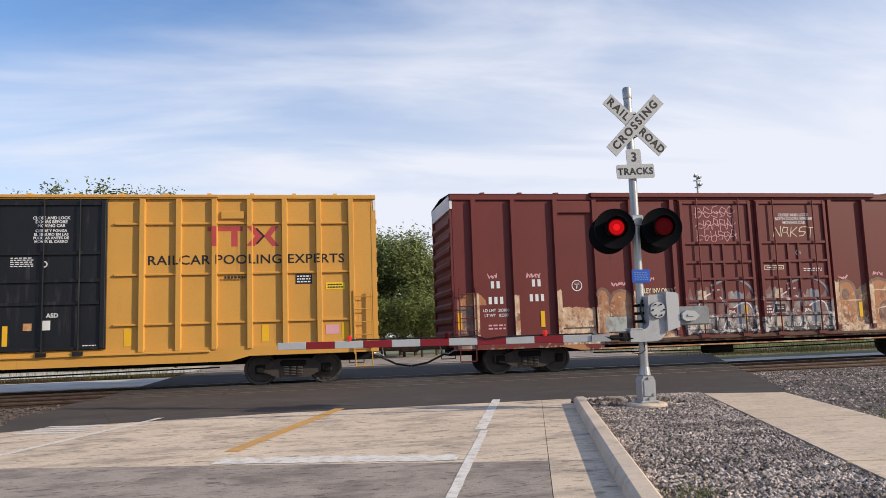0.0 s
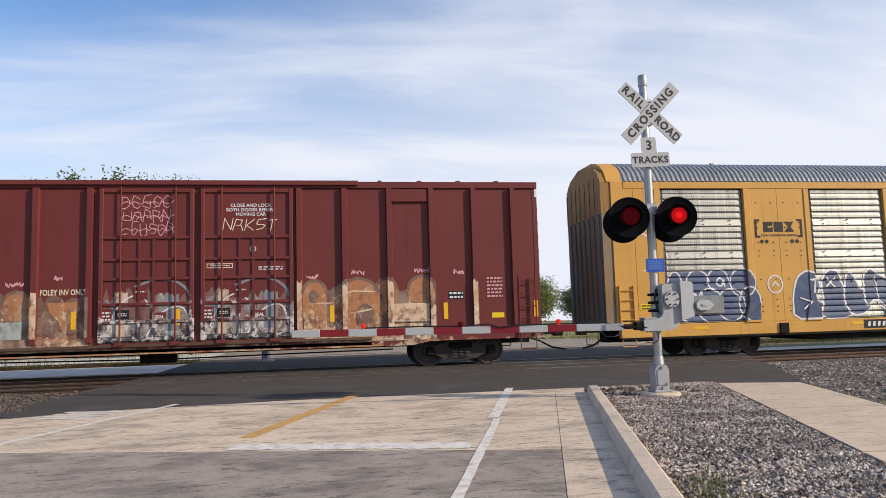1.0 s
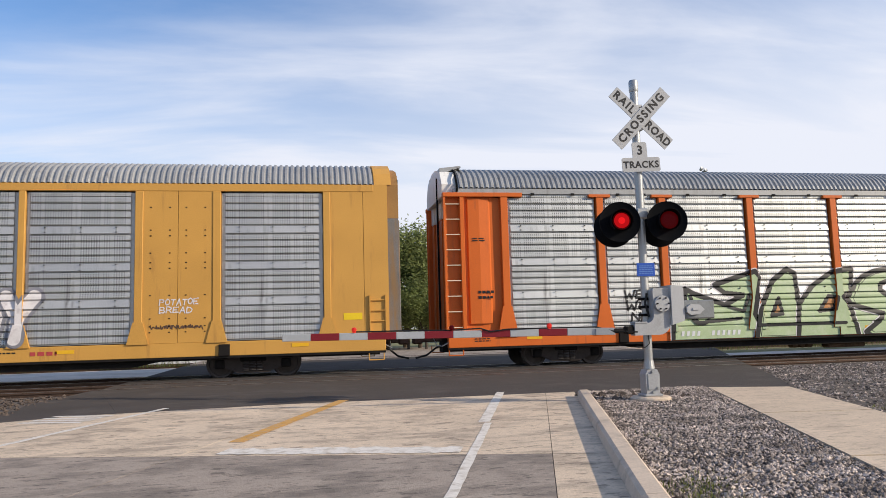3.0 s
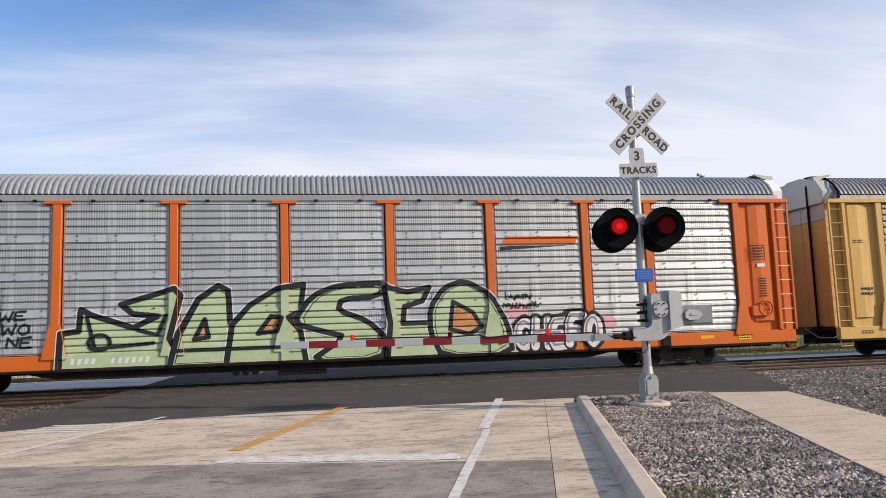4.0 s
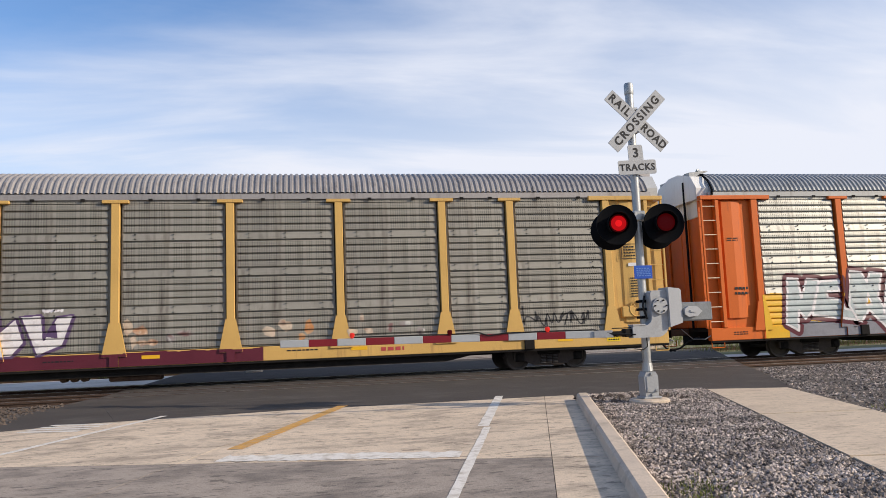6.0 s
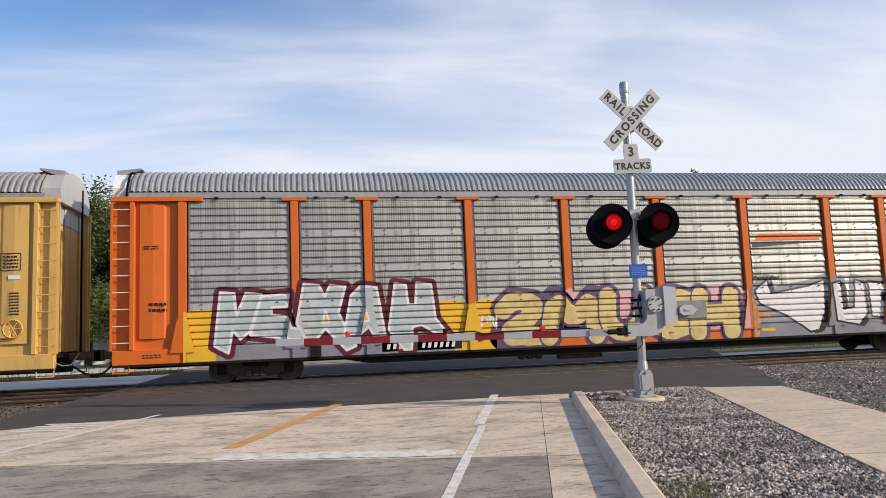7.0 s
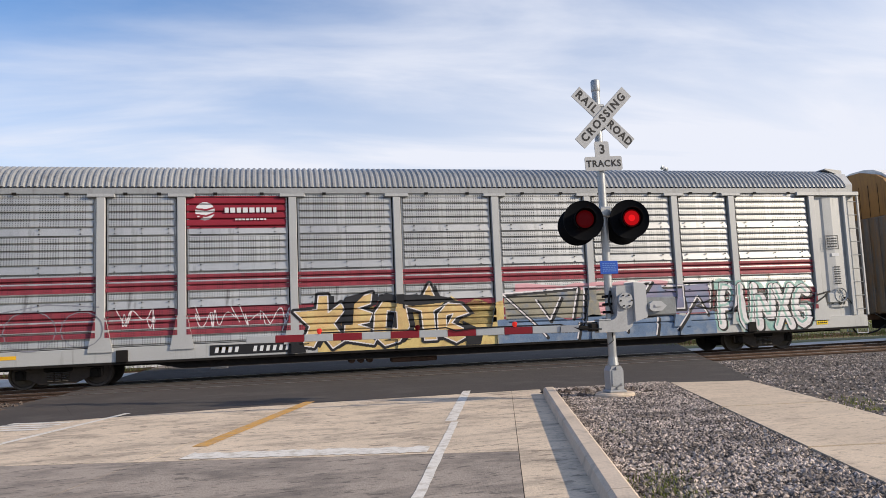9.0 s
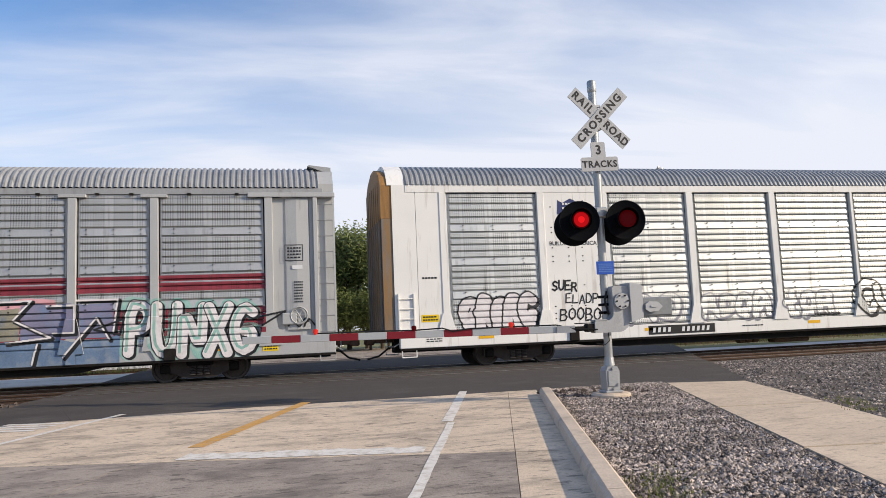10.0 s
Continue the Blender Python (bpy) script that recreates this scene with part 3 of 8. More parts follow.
def stroke_spans(lines, r, z):
    """Where strokes of half-width r cross the height z, as merged spans of x."""
    sp = []
    for line in lines:
        for (ax, az), (bx, bz) in zip(line, line[1:]):
            if min(az, bz) - r > z or max(az, bz) + r < z:
                continue
            lo, hi = 1e9, -1e9
            for px, pz in ((ax, az), (bx, bz)):
                d = r * r - (z - pz) ** 2
                if d > 0:
                    lo, hi = min(lo, px - d ** 0.5), max(hi, px + d ** 0.5)
            ln = math.hypot(bx - ax, bz - az)
            if ln > 1e-6:
                nx, nz = -(bz - az) / ln * r, (bx - ax) / ln * r
                quad = [(ax + nx, az + nz), (bx + nx, bz + nz), (bx - nx, bz - nz), (ax - nx, az - nz)]
                for p, q in zip(quad, quad[1:] + quad[:1]):
                    if (p[1] - z) * (q[1] - z) < 0:
                        x = p[0] + (z - p[1]) / (q[1] - p[1]) * (q[0] - p[0])
                        lo, hi = min(lo, x), max(hi, x)
            if hi > lo:
                sp.append((lo, hi))
    return sp


def area_spans(polys, z):
    sp = []
    for poly in polys:
        xs = sorted(p[0] + (z - p[1]) / (q[1] - p[1]) * (q[0] - p[0]) for p, q in zip(poly, poly[1:] + poly[:1]) if (p[1] > z) != (q[1] > z))
        sp += list(zip(xs[::2], xs[1::2]))
    return sp


def spray(car, name, material, surface, cuts, layer, lines=(), r=0.1, polys=(), label="", step=0.017, limits=(-1e9, 1e9)):
    """Paint on a car's side: strokes and areas laid on surface(x, z), a few millimetres proud by layer."""
    allz = [p[1] for L in lines for p in L] + [p[1] for L in polys for p in L]
    if not allz:
        return None
    zlo, zhi = max(min(allz) - r, limits[0]), min(max(allz) + r, limits[1])
    g = Geo()
    levels = [zlo]
    for b_ in [b_ for b_ in SHEET_BREAKS if zlo < b_ < zhi] + [zhi]:
        n = max(1, math.ceil((b_ - levels[-1]) / step))
        levels += [levels[-1] + (b_ - levels[-1]) * (i + 1) / n for i in range(n)]
    for z, z1 in zip(levels, levels[1:]):
        if z1 - z < 1e-5:
            continue
        zm = (z + z1) / 2
        sp = sorted(stroke_spans(lines, r, zm) + area_spans(polys, zm))
        merged = []
        for a, c in sp:
            if merged and a <= merged[-1][1] + 0.004:
                merged[-1][1] = max(merged[-1][1], c)
            else:
                merged.append([a, c])
        for a, c in merged:
            edge = [a] + [k for k in (cuts(zm) if callable(cuts) else cuts) if a < k < c] + [c]
            for p, q in zip(edge, edge[1:]):
                xm = (p + q) / 2
                ya, yb = surface(xm, z + 1e-5) - 0.003 * layer, surface(xm, z1 - 1e-5) - 0.003 * layer
                g.add([(p, ya, z), (q, ya, z), (q, yb, z1), (p, yb, z1)], [(0, 1, 2, 3)])
    if not g.f:
        return None
    return tagged(part(name, g, material, car, label), label, kind="stuff")

# ---- rolling stock ----
SPEED, TRACK_Y = 16.5, 21.77
TIMES = [0, 1 / 30, 2 / 30] + [0.5 * i for i in range(1, 20)] + [10 - 2 / 30, 10 - 1 / 30, 10]
MOVERS, WHEELS = [], []
HALF = 1.52


FRAME = mat("brown_cast_truck_frame", (0.058, 0.046, 0.039), 0.75, 0.1, 0.35, 4, (0.04, 0.032, 0.028), 0.4)
SPRING = mat("dull_spring_steel", (0.16, 0.15, 0.145), 0.6, 0.4, 0.2, 5)


def make_truck_meshes(r):
    half = 0.865
    wheel = Geo()
    for s in (-1, 1):
        prof = [(0.001, 0.07), (0.10, 0.075), (0.12, 0.04), (r * 0.80, 0.015), (r * 0.84, 0.05), (r * 0.985, 0.055), (r, 0.03), (r, -0.05), (r + 0.026, -0.065), (r + 0.02, -0.09), (r * 0.82, -0.085), (0.12, -0.05), (0.001, -0.05)]
        wheel.lathe([(a, s * (0.76 + b_)) for a, b_ in prof], "y", 28)
    wheel.tube((0, -0.98, 0), (0, 0.98, 0), 0.075, n=12)
    frame_ = Geo()
    top, bot = r + 0.12, r - 0.24
    prof = [(-half - 0.17, r - 0.08), (-half - 0.17, r + 0.13), (-half + 0.16, r + 0.15), (-0.42, top + 0.14), (0.42, top + 0.14), (half - 0.16, r + 0.15), (half + 0.17, r + 0.13), (half + 0.17, r - 0.08), (half - 0.15, r - 0.10), (0.40, bot), (-0.40, bot), (-half + 0.15, r - 0.10)]
    frame_.prism([(p[0], p[1]) for p in prof], -1.06, -0.94, "y")
    box_ = Geo().box(-0.13, 0.13, -1.10, -0.93, r - 0.12, r + 0.12, 0.03)
    box_.tube((0, -1.13, r), (0, -1.09, r), 0.085, n=12)
    spring = Geo()
    for i in (-1, 0, 1):
        for j in range(6):
            z = bot + 0.06 + j * 0.042
            spring.lathe([(0.062, z), (0.085, z + 0.012), (0.062, z + 0.024)], "z", 10, Matrix.Translation((i * 0.175, -1.085, 0)))
    bolster = Geo().box(-0.22, 0.22, -0.98, 0.98, r + 0.02, r + 0.24, 0.03).box(-0.34, 0.34, -1.09, -0.93, r + 0.06, r + 0.22, 0.03)
    return dict(r=r, wheel=wheel.mesh("wheelset", WHEEL, True), frame=frame_.mesh("side_frame", FRAME), box=box_.mesh("axle_box", UNDER), spring=spring.mesh("springs", SPRING), bolster=bolster.mesh("bolster", UNDER))


TRUCK_SMALL, TRUCK_LARGE = make_truck_meshes(0.362), make_truck_meshes(0.42)
TURN = Matrix.Rotation(math.pi, 4, "Z")


def add_truck(car, x, kit):
    t = part("truck", kit["bolster"], UNDER, car, m=pose(x, 0, 0))
    for m in (Matrix.Identity(4), TURN):
        part("side_frame", kit["frame"], UNDER, t, m=m)
        for s in (-0.865, 0.865):
            part("axle_box", kit["box"], UNDER, t, m=m @ pose(s, 0, 0))
        part("spring_nest", kit["spring"], WHEEL, t, m=m)
    for s in (-1, 1):
        w = part("wheelset", kit["wheel"], WHEEL, t, m=pose(s * 0.865, 0, kit["r"]))
        WHEELS.append((w, s * 0.865, kit["r"]))


def coupler_end(car, x, s, reach, zc=0.86):
    """Coupler, hose and cut lever at an end; s is the way it points."""
    g = Geo().box(min(x - s * 0.4, x + s * (reach - 0.15)), max(x - s * 0.4, x + s * (reach - 0.15)), -0.09, 0.09, zc - 0.1, zc + 0.1, 0.02)
    g.box(min(x + s * (reach - 0.25), x + s * (reach + 0.03)), max(x + s * (reach - 0.25), x + s * (reach + 0.03)), -0.16, 0.16, zc - 0.15, zc + 0.15, 0.04)
    part("coupler", g, RUSTY, car)
    h = [(x - s * 0.2, -0.55, 0.72), (x + s * 0.15, -0.55, 0.60), (x + s * reach * 0.55, -0.42, 0.40), (x + s * reach, -0.35, 0.32)]
    part("air_hose", Geo().path(h, 0.028), CABLE, car, "black rubber air hose")
    lv = [(x - s * 0.1, -1.45, 0.78), (x + s * 0.12, -1.42, 0.66), (x + s * 0.16, -0.8, 0.66), (x + s * 0.2, -0.2, zc + 0.1)]
    part("cut_lever", Geo().path(lv, 0.014, 6), GALV_POLE, car)


def small_bars(car, name, x, z, w, h, material, y, rows=1, backing=None, per=5, seed=3):
    """Unreadable lettering: rows of short bars, with or without a plate behind."""
    rnd = random.Random(seed)
    if backing:
        part("plate", Geo().box(x - w / 2, x + w / 2, y - 0.004, y, z - h / 2, z + h / 2), backing, car)
    g = Geo()
    rh = h / rows
    for i in range(rows):
        a = x - w * 0.44
        zc = z + h / 2 - rh * (i + 0.5)
        while a < x + w * 0.42:
            b_ = min(a + w / per * rnd.uniform(0.45, 0.85), x + w * 0.45)
            g.box(a, b_, y - 0.008, y - 0.0045, zc - rh * 0.24, zc + rh * 0.24)
            a = b_ + w / per * 0.22
    tagged(part(name, g, material, car), kind="stuff")


def ladder(car, x0, x1, y, z0, z1, material, n, stile=0.03):
    g = Geo().box(x0 - stile, x0, y - 0.05, y, z0, z1).box(x1, x1 + stile, y - 0.05, y, z0, z1)
    lad = part("ladder", g, material, car)
    rung = Geo().tube((x0, y - 0.03, 0), (x1, y - 0.03, 0), 0.014, n=6).mesh("rung", material)
    for i in range(n):
        part("rung", rung, material, lad, m=pose(0, 0, z0 + (z1 - z0) * (i + 0.5) / n))
    return lad


TIERS = [(4.02, 4.80, 4), (3.06, 3.80, 4), (2.13, 2.84, 4), (1.00, 1.90, 5)]


# one corrugation, from its lower edge up: height in it, and how far it stands out
RIB = [(0.0, 0.0), (0.09, 0.0), (0.15, 0.92), (0.24, 1.0), (0.55, 0.92), (0.86, 0.70), (0.93, 0.62), (1.0, 0.0)]


def rack_sheet(z):
    """How far out the corrugated side sheet lies at a height."""
    for a, c, n in TIERS:
        if a <= z <= c:
            f = (z - a) / (c - a) * n
            q = f - math.floor(f)
            for (p0, r0), (p1, r1) in zip(RIB, RIB[1:]):
                if q <= p1:
                    return -1.402 - 0.064 * (r0 + (r1 - r0) * (q - p0) / (p1 - p0))
    for (hi, _, _), (_, lo, _) in zip(TIERS, TIERS[1:]):
        if lo < z < hi:      # the ledge between two tiers leans out towards its foot
            f = (z - lo) / (hi - lo)
            return -1.402 if f < 0.09 or f > 0.94 else -1.494 + 0.05 * f
    return -1.452


SHEET_BREAKS = sorted({round(a + (c - a) * (i + p[0]) / n, 4) for a, c, n in TIERS for i in range(n) for p in RIB} | {round(v, 4) for a, c, n in TIERS for v in (a - 0.002, c + 0.002)} | {round(lo + (hi - lo) * f, 4) for (hi, _, _), (_, lo, _) in zip(TIERS, TIERS[1:]) for f in (0.085, 0.095, 0.935, 0.945)})


def sheet_profile(z0, z1):
    zs = [z0] + [z for z in SHEET_BREAKS if z0 < z < z1] + [z1]
    return [(rack_sheet(z), z) for z in zs] + [(-1.38, z1), (-1.38, z0)]


def roof_mesh(x0, x1, material, pitch=0.152, name="roof"):
    prof = [(-1.50, 5.06), (-1.46, 5.16), (-1.30, 5.38), (-1.05, 5.57), (-0.70, 5.72), (-0.3, 5.795), (0, 5.81)]
    prof = prof + [(-y, z) for y, z in prof[-2::-1]]
    xs, off = [], []
    x = x0
    while x < x1 - 1e-6:
        for f, d in ((0, 0), (0.30, 0), (0.45, 0.04), (0.80, 0.04)):
            xs.append(min(x + f * pitch, x1))
            off.append(d)
        x += pitch
    xs.append(x1)
    off.append(0)
    n = len(prof)
    nrm = []
    for i in range(n):
        a, c = prof[max(i - 1, 0)], prof[min(i + 1, n - 1)]
        ln = math.hypot(c[0] - a[0], c[1] - a[1])
        nrm.append((-(c[1] - a[1]) / ln, (c[0] - a[0]) / ln))
    g = Geo()
    g.v = [(x_, p[0] + q[0] * d, p[1] + q[1] * d) for x_, d in zip(xs, off) for p, q in zip(prof, nrm)]
    g.f = [(i * n + j, i * n + j + 1, (i + 1) * n + j + 1, (i + 1) * n + j) for i in range(len(xs) - 1) for j in range(n - 1)]
    g.add([(x0, p[0], p[1]) for p in prof], [tuple(range(n))])
    g.add([(x1, p[0], p[1]) for p in prof], [tuple(range(n))])
    return g.mesh(name, material)


ROOF_SHARED = {}
BAYS_A = [1.74, 4.60, 6.54, 9.364, 12.188, 15.012, 17.836, 20.66, 22.60, 25.46]


def corners(L):
    """Places of a part at the four corners of a car, built for the near left one."""
    flip = Matrix.Translation((L, 0, 0)) @ Matrix.Diagonal((-1, 1, 1, 1))
    turn = Matrix.Translation((L, 0, 0)) @ TURN
    return (Matrix.Identity(4), turn, flip, turn @ flip)


def rack_common(car, L, sill_mat, mesh_roof, paint, lift=0.0):
    """What every auto rack has: underframe, sills, running gear, couplers, roof."""
    sill = Geo().box(0.05, L - 0.05, -1.50, -1.30, 0.60, 0.97, 0.012)
    for m in (Matrix.Identity(4), Matrix.Translation((L, 0, 0)) @ TURN):
        part("side_sill", sill.mesh("side_sill", sill_mat) if m == Matrix.Identity(4) else bpy.data.meshes["side_sill"], sill_mat, car, m=m)
    part("sill_flange", Geo().box(0.05, L - 0.05, -1.50, -1.34, 0.545, 0.598), UNDER, car)
    part("floor", Geo().box(0.1, L - 0.1, -1.28, 1.28, 0.86, 0.97), UNDER, car)
    part("centre_sill", Geo().box(0.1, L - 0.1, -0.32, 0.32, 0.46, 0.86), UNDER, car)
    fl = Geo()
    # deep middle of the underframe between the trucks
    fl.prism([(5.6, 0.56), (6.6, 0.36), (L - 6.6, 0.36), (L - 5.6, 0.56)], -1.32, 1.32, "y")
    part("underframe", fl, UNDER, car)
    ag = Geo().box(L * 0.44, L * 0.44 + 1.3, -1.1, -0.75, 0.22, 0.37, 0.04)
    for i in range(3):
        ag.tube((L * 0.40 + i * 0.25, -1.05, 0.34), (L * 0.40 + i * 0.25, -0.8, 0.34), 0.09, n=10)
    part("brake_gear", ag, RUSTY, car)
    for x in (3.56, L - 3.56):
        add_truck(car, x, TRUCK_SMALL)
    coupler_end(car, 0, -1, 0.72)
    coupler_end(car, L, 1, 0.72)
    part("roof", mesh_roof, ROOF, car, m=pose(0, 0, lift))
    # added dark sheets: they hide sky behind side gaps and stand in for inside shade
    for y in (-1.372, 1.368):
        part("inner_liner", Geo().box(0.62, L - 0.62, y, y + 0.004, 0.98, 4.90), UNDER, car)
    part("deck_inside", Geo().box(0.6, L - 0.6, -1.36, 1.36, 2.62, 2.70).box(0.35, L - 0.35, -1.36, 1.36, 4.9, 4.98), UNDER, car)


def rack_a(u0, L, label, paint, sheet, roof_mat, stripes=None, end_top=WHITE, sill=None):
    """Auto rack with outside posts, open end bays with ladders, and a separate flat car."""
    car = thing("auto_rack_car", label, "rail car", "cars of the freight train")
    key = (round(L, 2), roof_mat.name)
    if key not in ROOF_SHARED:
        ROOF_SHARED[key] = roof_mesh(0.42, L - 0.42, roof_mat)
    rack_common(car, L, sill or paint, ROOF_SHARED[key], paint)
    bays = [b_ * L / 27.2 for b_ in BAYS_A]
    both = ((Matrix.Identity(4)), Matrix.Translation((L, 0, 0)) @ TURN)
    four = corners(L)
    # corrugated sheets, one to a bay
    prof = sheet_profile(0.99, 4.88)
    seen = {}
    for a, c in zip(bays, bays[1:]):
        w = round(c - a, 2)
        if w not in seen:
            h = w / 2 - 0.185
            seen[w] = Geo().prism(prof, -h, h).box(-h - 0.05, -h, -1.412, -1.38, 0.99, 4.88).box(h, h + 0.05, -1.412, -1.38, 0.99, 4.88).mesh("side_sheet", sheet)
        for m in both:
            part("side_sheet", seen[w], sheet, car, m=m @ pose((a + c) / 2, 0, 0))
    # posts with caps and splayed feet
    pg = Geo().box(-0.105, 0.105, -1.53, -1.36, 0.97, 4.80, 0.012)
    pg.prism([(-0.30, 0.86), (0.30, 0.86), (0.13, 1.72), (-0.13, 1.72)], -1.545, -1.48, "y")
    pg.box(-0.33, 0.33, -1.545, -1.40, 4.80, 4.885, 0.01)
    pm = pg.mesh("post", paint)
    for x in bays:
        for m in both:
            part("post", pm, paint, car, m=m @ pose(x, 0, 0))
    g = Geo().box(0.30, L - 0.30, -1.50, -1.37, 4.885, 5.05, 0.01)
    for m in both:
        part("top_chord", g.mesh("top_chord", roof_mat), roof_mat, car, m=m)
    bolts = Geo()
    for a, c in zip(bays, bays[1:]):
        for z in (1.95, 2.09, 2.88, 3.02, 3.86, 3.98):
            for k in range(3):
                x = a + (c - a) * (k + 0.5) / 3
                bolts.box(x - 0.018, x + 0.018, -1.498, -1.47, z - 0.014, z + 0.014)
        for k in (0.3, 0.72):
            x = a + (c - a) * k
            bolts.box(x - 0.05, x + 0.05, -1.515, -1.49, 4.86, 4.92)
    tagged(part("sheet_bolts", bolts, UNDER, car), kind="stuff")
    # end bays
    for m in four:
        bay = Geo().box(0.52, 1.66, -1.40, -1.34, 0.97, 4.86).prism([(0.70, -1.46), (1.02, -1.475), (1.30, -1.44), (1.36, -1.39), (0.66, -1.39)], 1.25, 4.76, "z")
        part("end_bay_panel", bay, paint, car, m=m)
        part("end_bay_beam", Geo().box(-0.02, 2.28, -1.55, -1.36, 4.80, 4.925, 0.012), paint, car, m=m)
        part("corner_post", Geo().box(0.46, 0.58, -1.53, -1.36, 0.97, 4.80, 0.012), paint, car, m=m)
        part("end_back", Geo().box(0.02, 0.50, -1.33, -1.28, 0.97, 4.80), paint, car, m=m)
        holder = part("ladder_stile", Geo().box(0.0, 0.05, -1.53, -1.47, 0.97, 4.80), paint, car, m=m)
        rung = Geo().tube((0.0, -1.50, 0), (0.5, -1.50, 0), 0.014, n=6).mesh("rung", GALV_POLE if paint is SILVER else TAN_YELLOW if paint is TAN_YELLOW else P_CREAM)
        for i in range(9):
            part("rung", rung, paint, holder, m=pose(0, 0, 1.16 + i * 0.43))
        part("step", Geo().path([(0.06, -1.47, 0.60), (0.06, -1.47, 0.40), (0.46, -1.47, 0.40), (0.46, -1.47, 0.60)], 0.016, 6), paint, car, m=m)
        for y0, y1, d in ((-1.27, -0.86, 0.13), (-0.85, -0.44, 0.18), (-0.43, -0.01, 0.14)):
            part("end_door_leaf", Geo().box(d, d + 0.06, y0, y1, 0.99, 4.34, 0.015), paint, car, "folding end door leaf", m=m)
            part("end_door_head", Geo().box(d - 0.008, d + 0.06, y0, y1, 4.345, 4.86, 0.015), end_top, car, "light-coloured head of the end door leaf", m=m)
    for m in both:
        part("door_rod", Geo().box(-0.03, 0.02, -0.62, -0.56, 0.98, 5.5), LAMP_BLACK, car, m=m)
        top = Geo().prism([(-1.30, 4.86), (1.30, 4.86), (1.34, 5.20), (1.05, 5.60), (0.3, 5.80), (-0.3, 5.80), (-1.05, 5.60), (-1.34, 5.20)], 0.0, 0.42, "x")
        part("end_hood", top, end_top, car, "light-coloured hood over the end door", m=m)
        rim = [(-1.53, 4.95), (-1.53, 5.10), (-1.49, 5.20), (-1.33, 5.43), (-1.07, 5.63), (-0.71, 5.785), (-0.3, 5.86), (0.0, 5.87)]
        part("roof_seal", Geo().path([(0.40, y, z) for y, z in rim], 0.032, 6), LAMP_BLACK, car, "black seal round the roof's end", m=m)
        flap = Geo().prism([(0.02, 5.55), (0.02, 5.74), (0.62, 5.81), (0.66, 5.78)], -0.95, 0.95, "y")
        part("roof_flap", flap, roof_mat, car, "loose sheet flap at the roof's end", m=m)
    wb = Geo().lathe([(0.22, -1.50), (0.245, -1.53), (0.22, -1.56), (0.195, -1.53), (0.22, -1.50)], "y", 18, pose(1.0, 0, 1.62))
    for a in (0, 60, 120):
        ca, sa = math.cos(radians(a)) * 0.22, math.sin(radians(a)) * 0.22
        wb.tube((1.0 - ca, -1.53, 1.62 - sa), (1.0 + ca, -1.53, 1.62 + sa), 0.012, n=6)
    part("brake_wheel", wb, paint, car, m=four[2])
    part("brake_box", Geo().box(1.05, 1.45, -1.54, -1.40, 1.38, 1.70, 0.03), paint, car, m=four[2])
    def foot(z):
        return 0.106 if z > 1.73 or z < 0.86 else max(0.30 - 0.17 * (z - 0.86) / 0.86, 0.106)

    def cuts(z):
        return sorted([v for x in bays for v in (x - foot(z), x + foot(z))])

    def surface(x, z):
        for b_ in bays:
            if abs(x - b_) < foot(z):
                return -1.547 if z < 1.73 else -1.532
        if z < 0.975:
            return -1.502
        if x < bays[0] or x > bays[-1]:
            return -1.48
        return rack_sheet(z)
    if stripes:
        for a, c in zip(bays, bays[1:]):
            for z0, z1 in stripes:
                spray(car, "red_stripe", MESH_RED, surface, cuts, 1, polys=[[(a + 0.11, z0), (c - 0.11, z0), (c - 0.11, z1), (a + 0.11, z1)]])
    MOVERS.append((car, u0))
    return car, surface, cuts


# sheets and plain bays of the smooth-sided racks: (from, to, plain)
BAYS_C = [(1.47, 4.08, 0), (4.33, 6.07, 1), (6.28, 8.79, 0), (9.05, 11.62, 0), (11.87, 14.55, 0), (14.69, 17.31, 0), (17.51, 20.10, 0), (20.34, 22.04, 1), (22.29, 24.91, 0)]


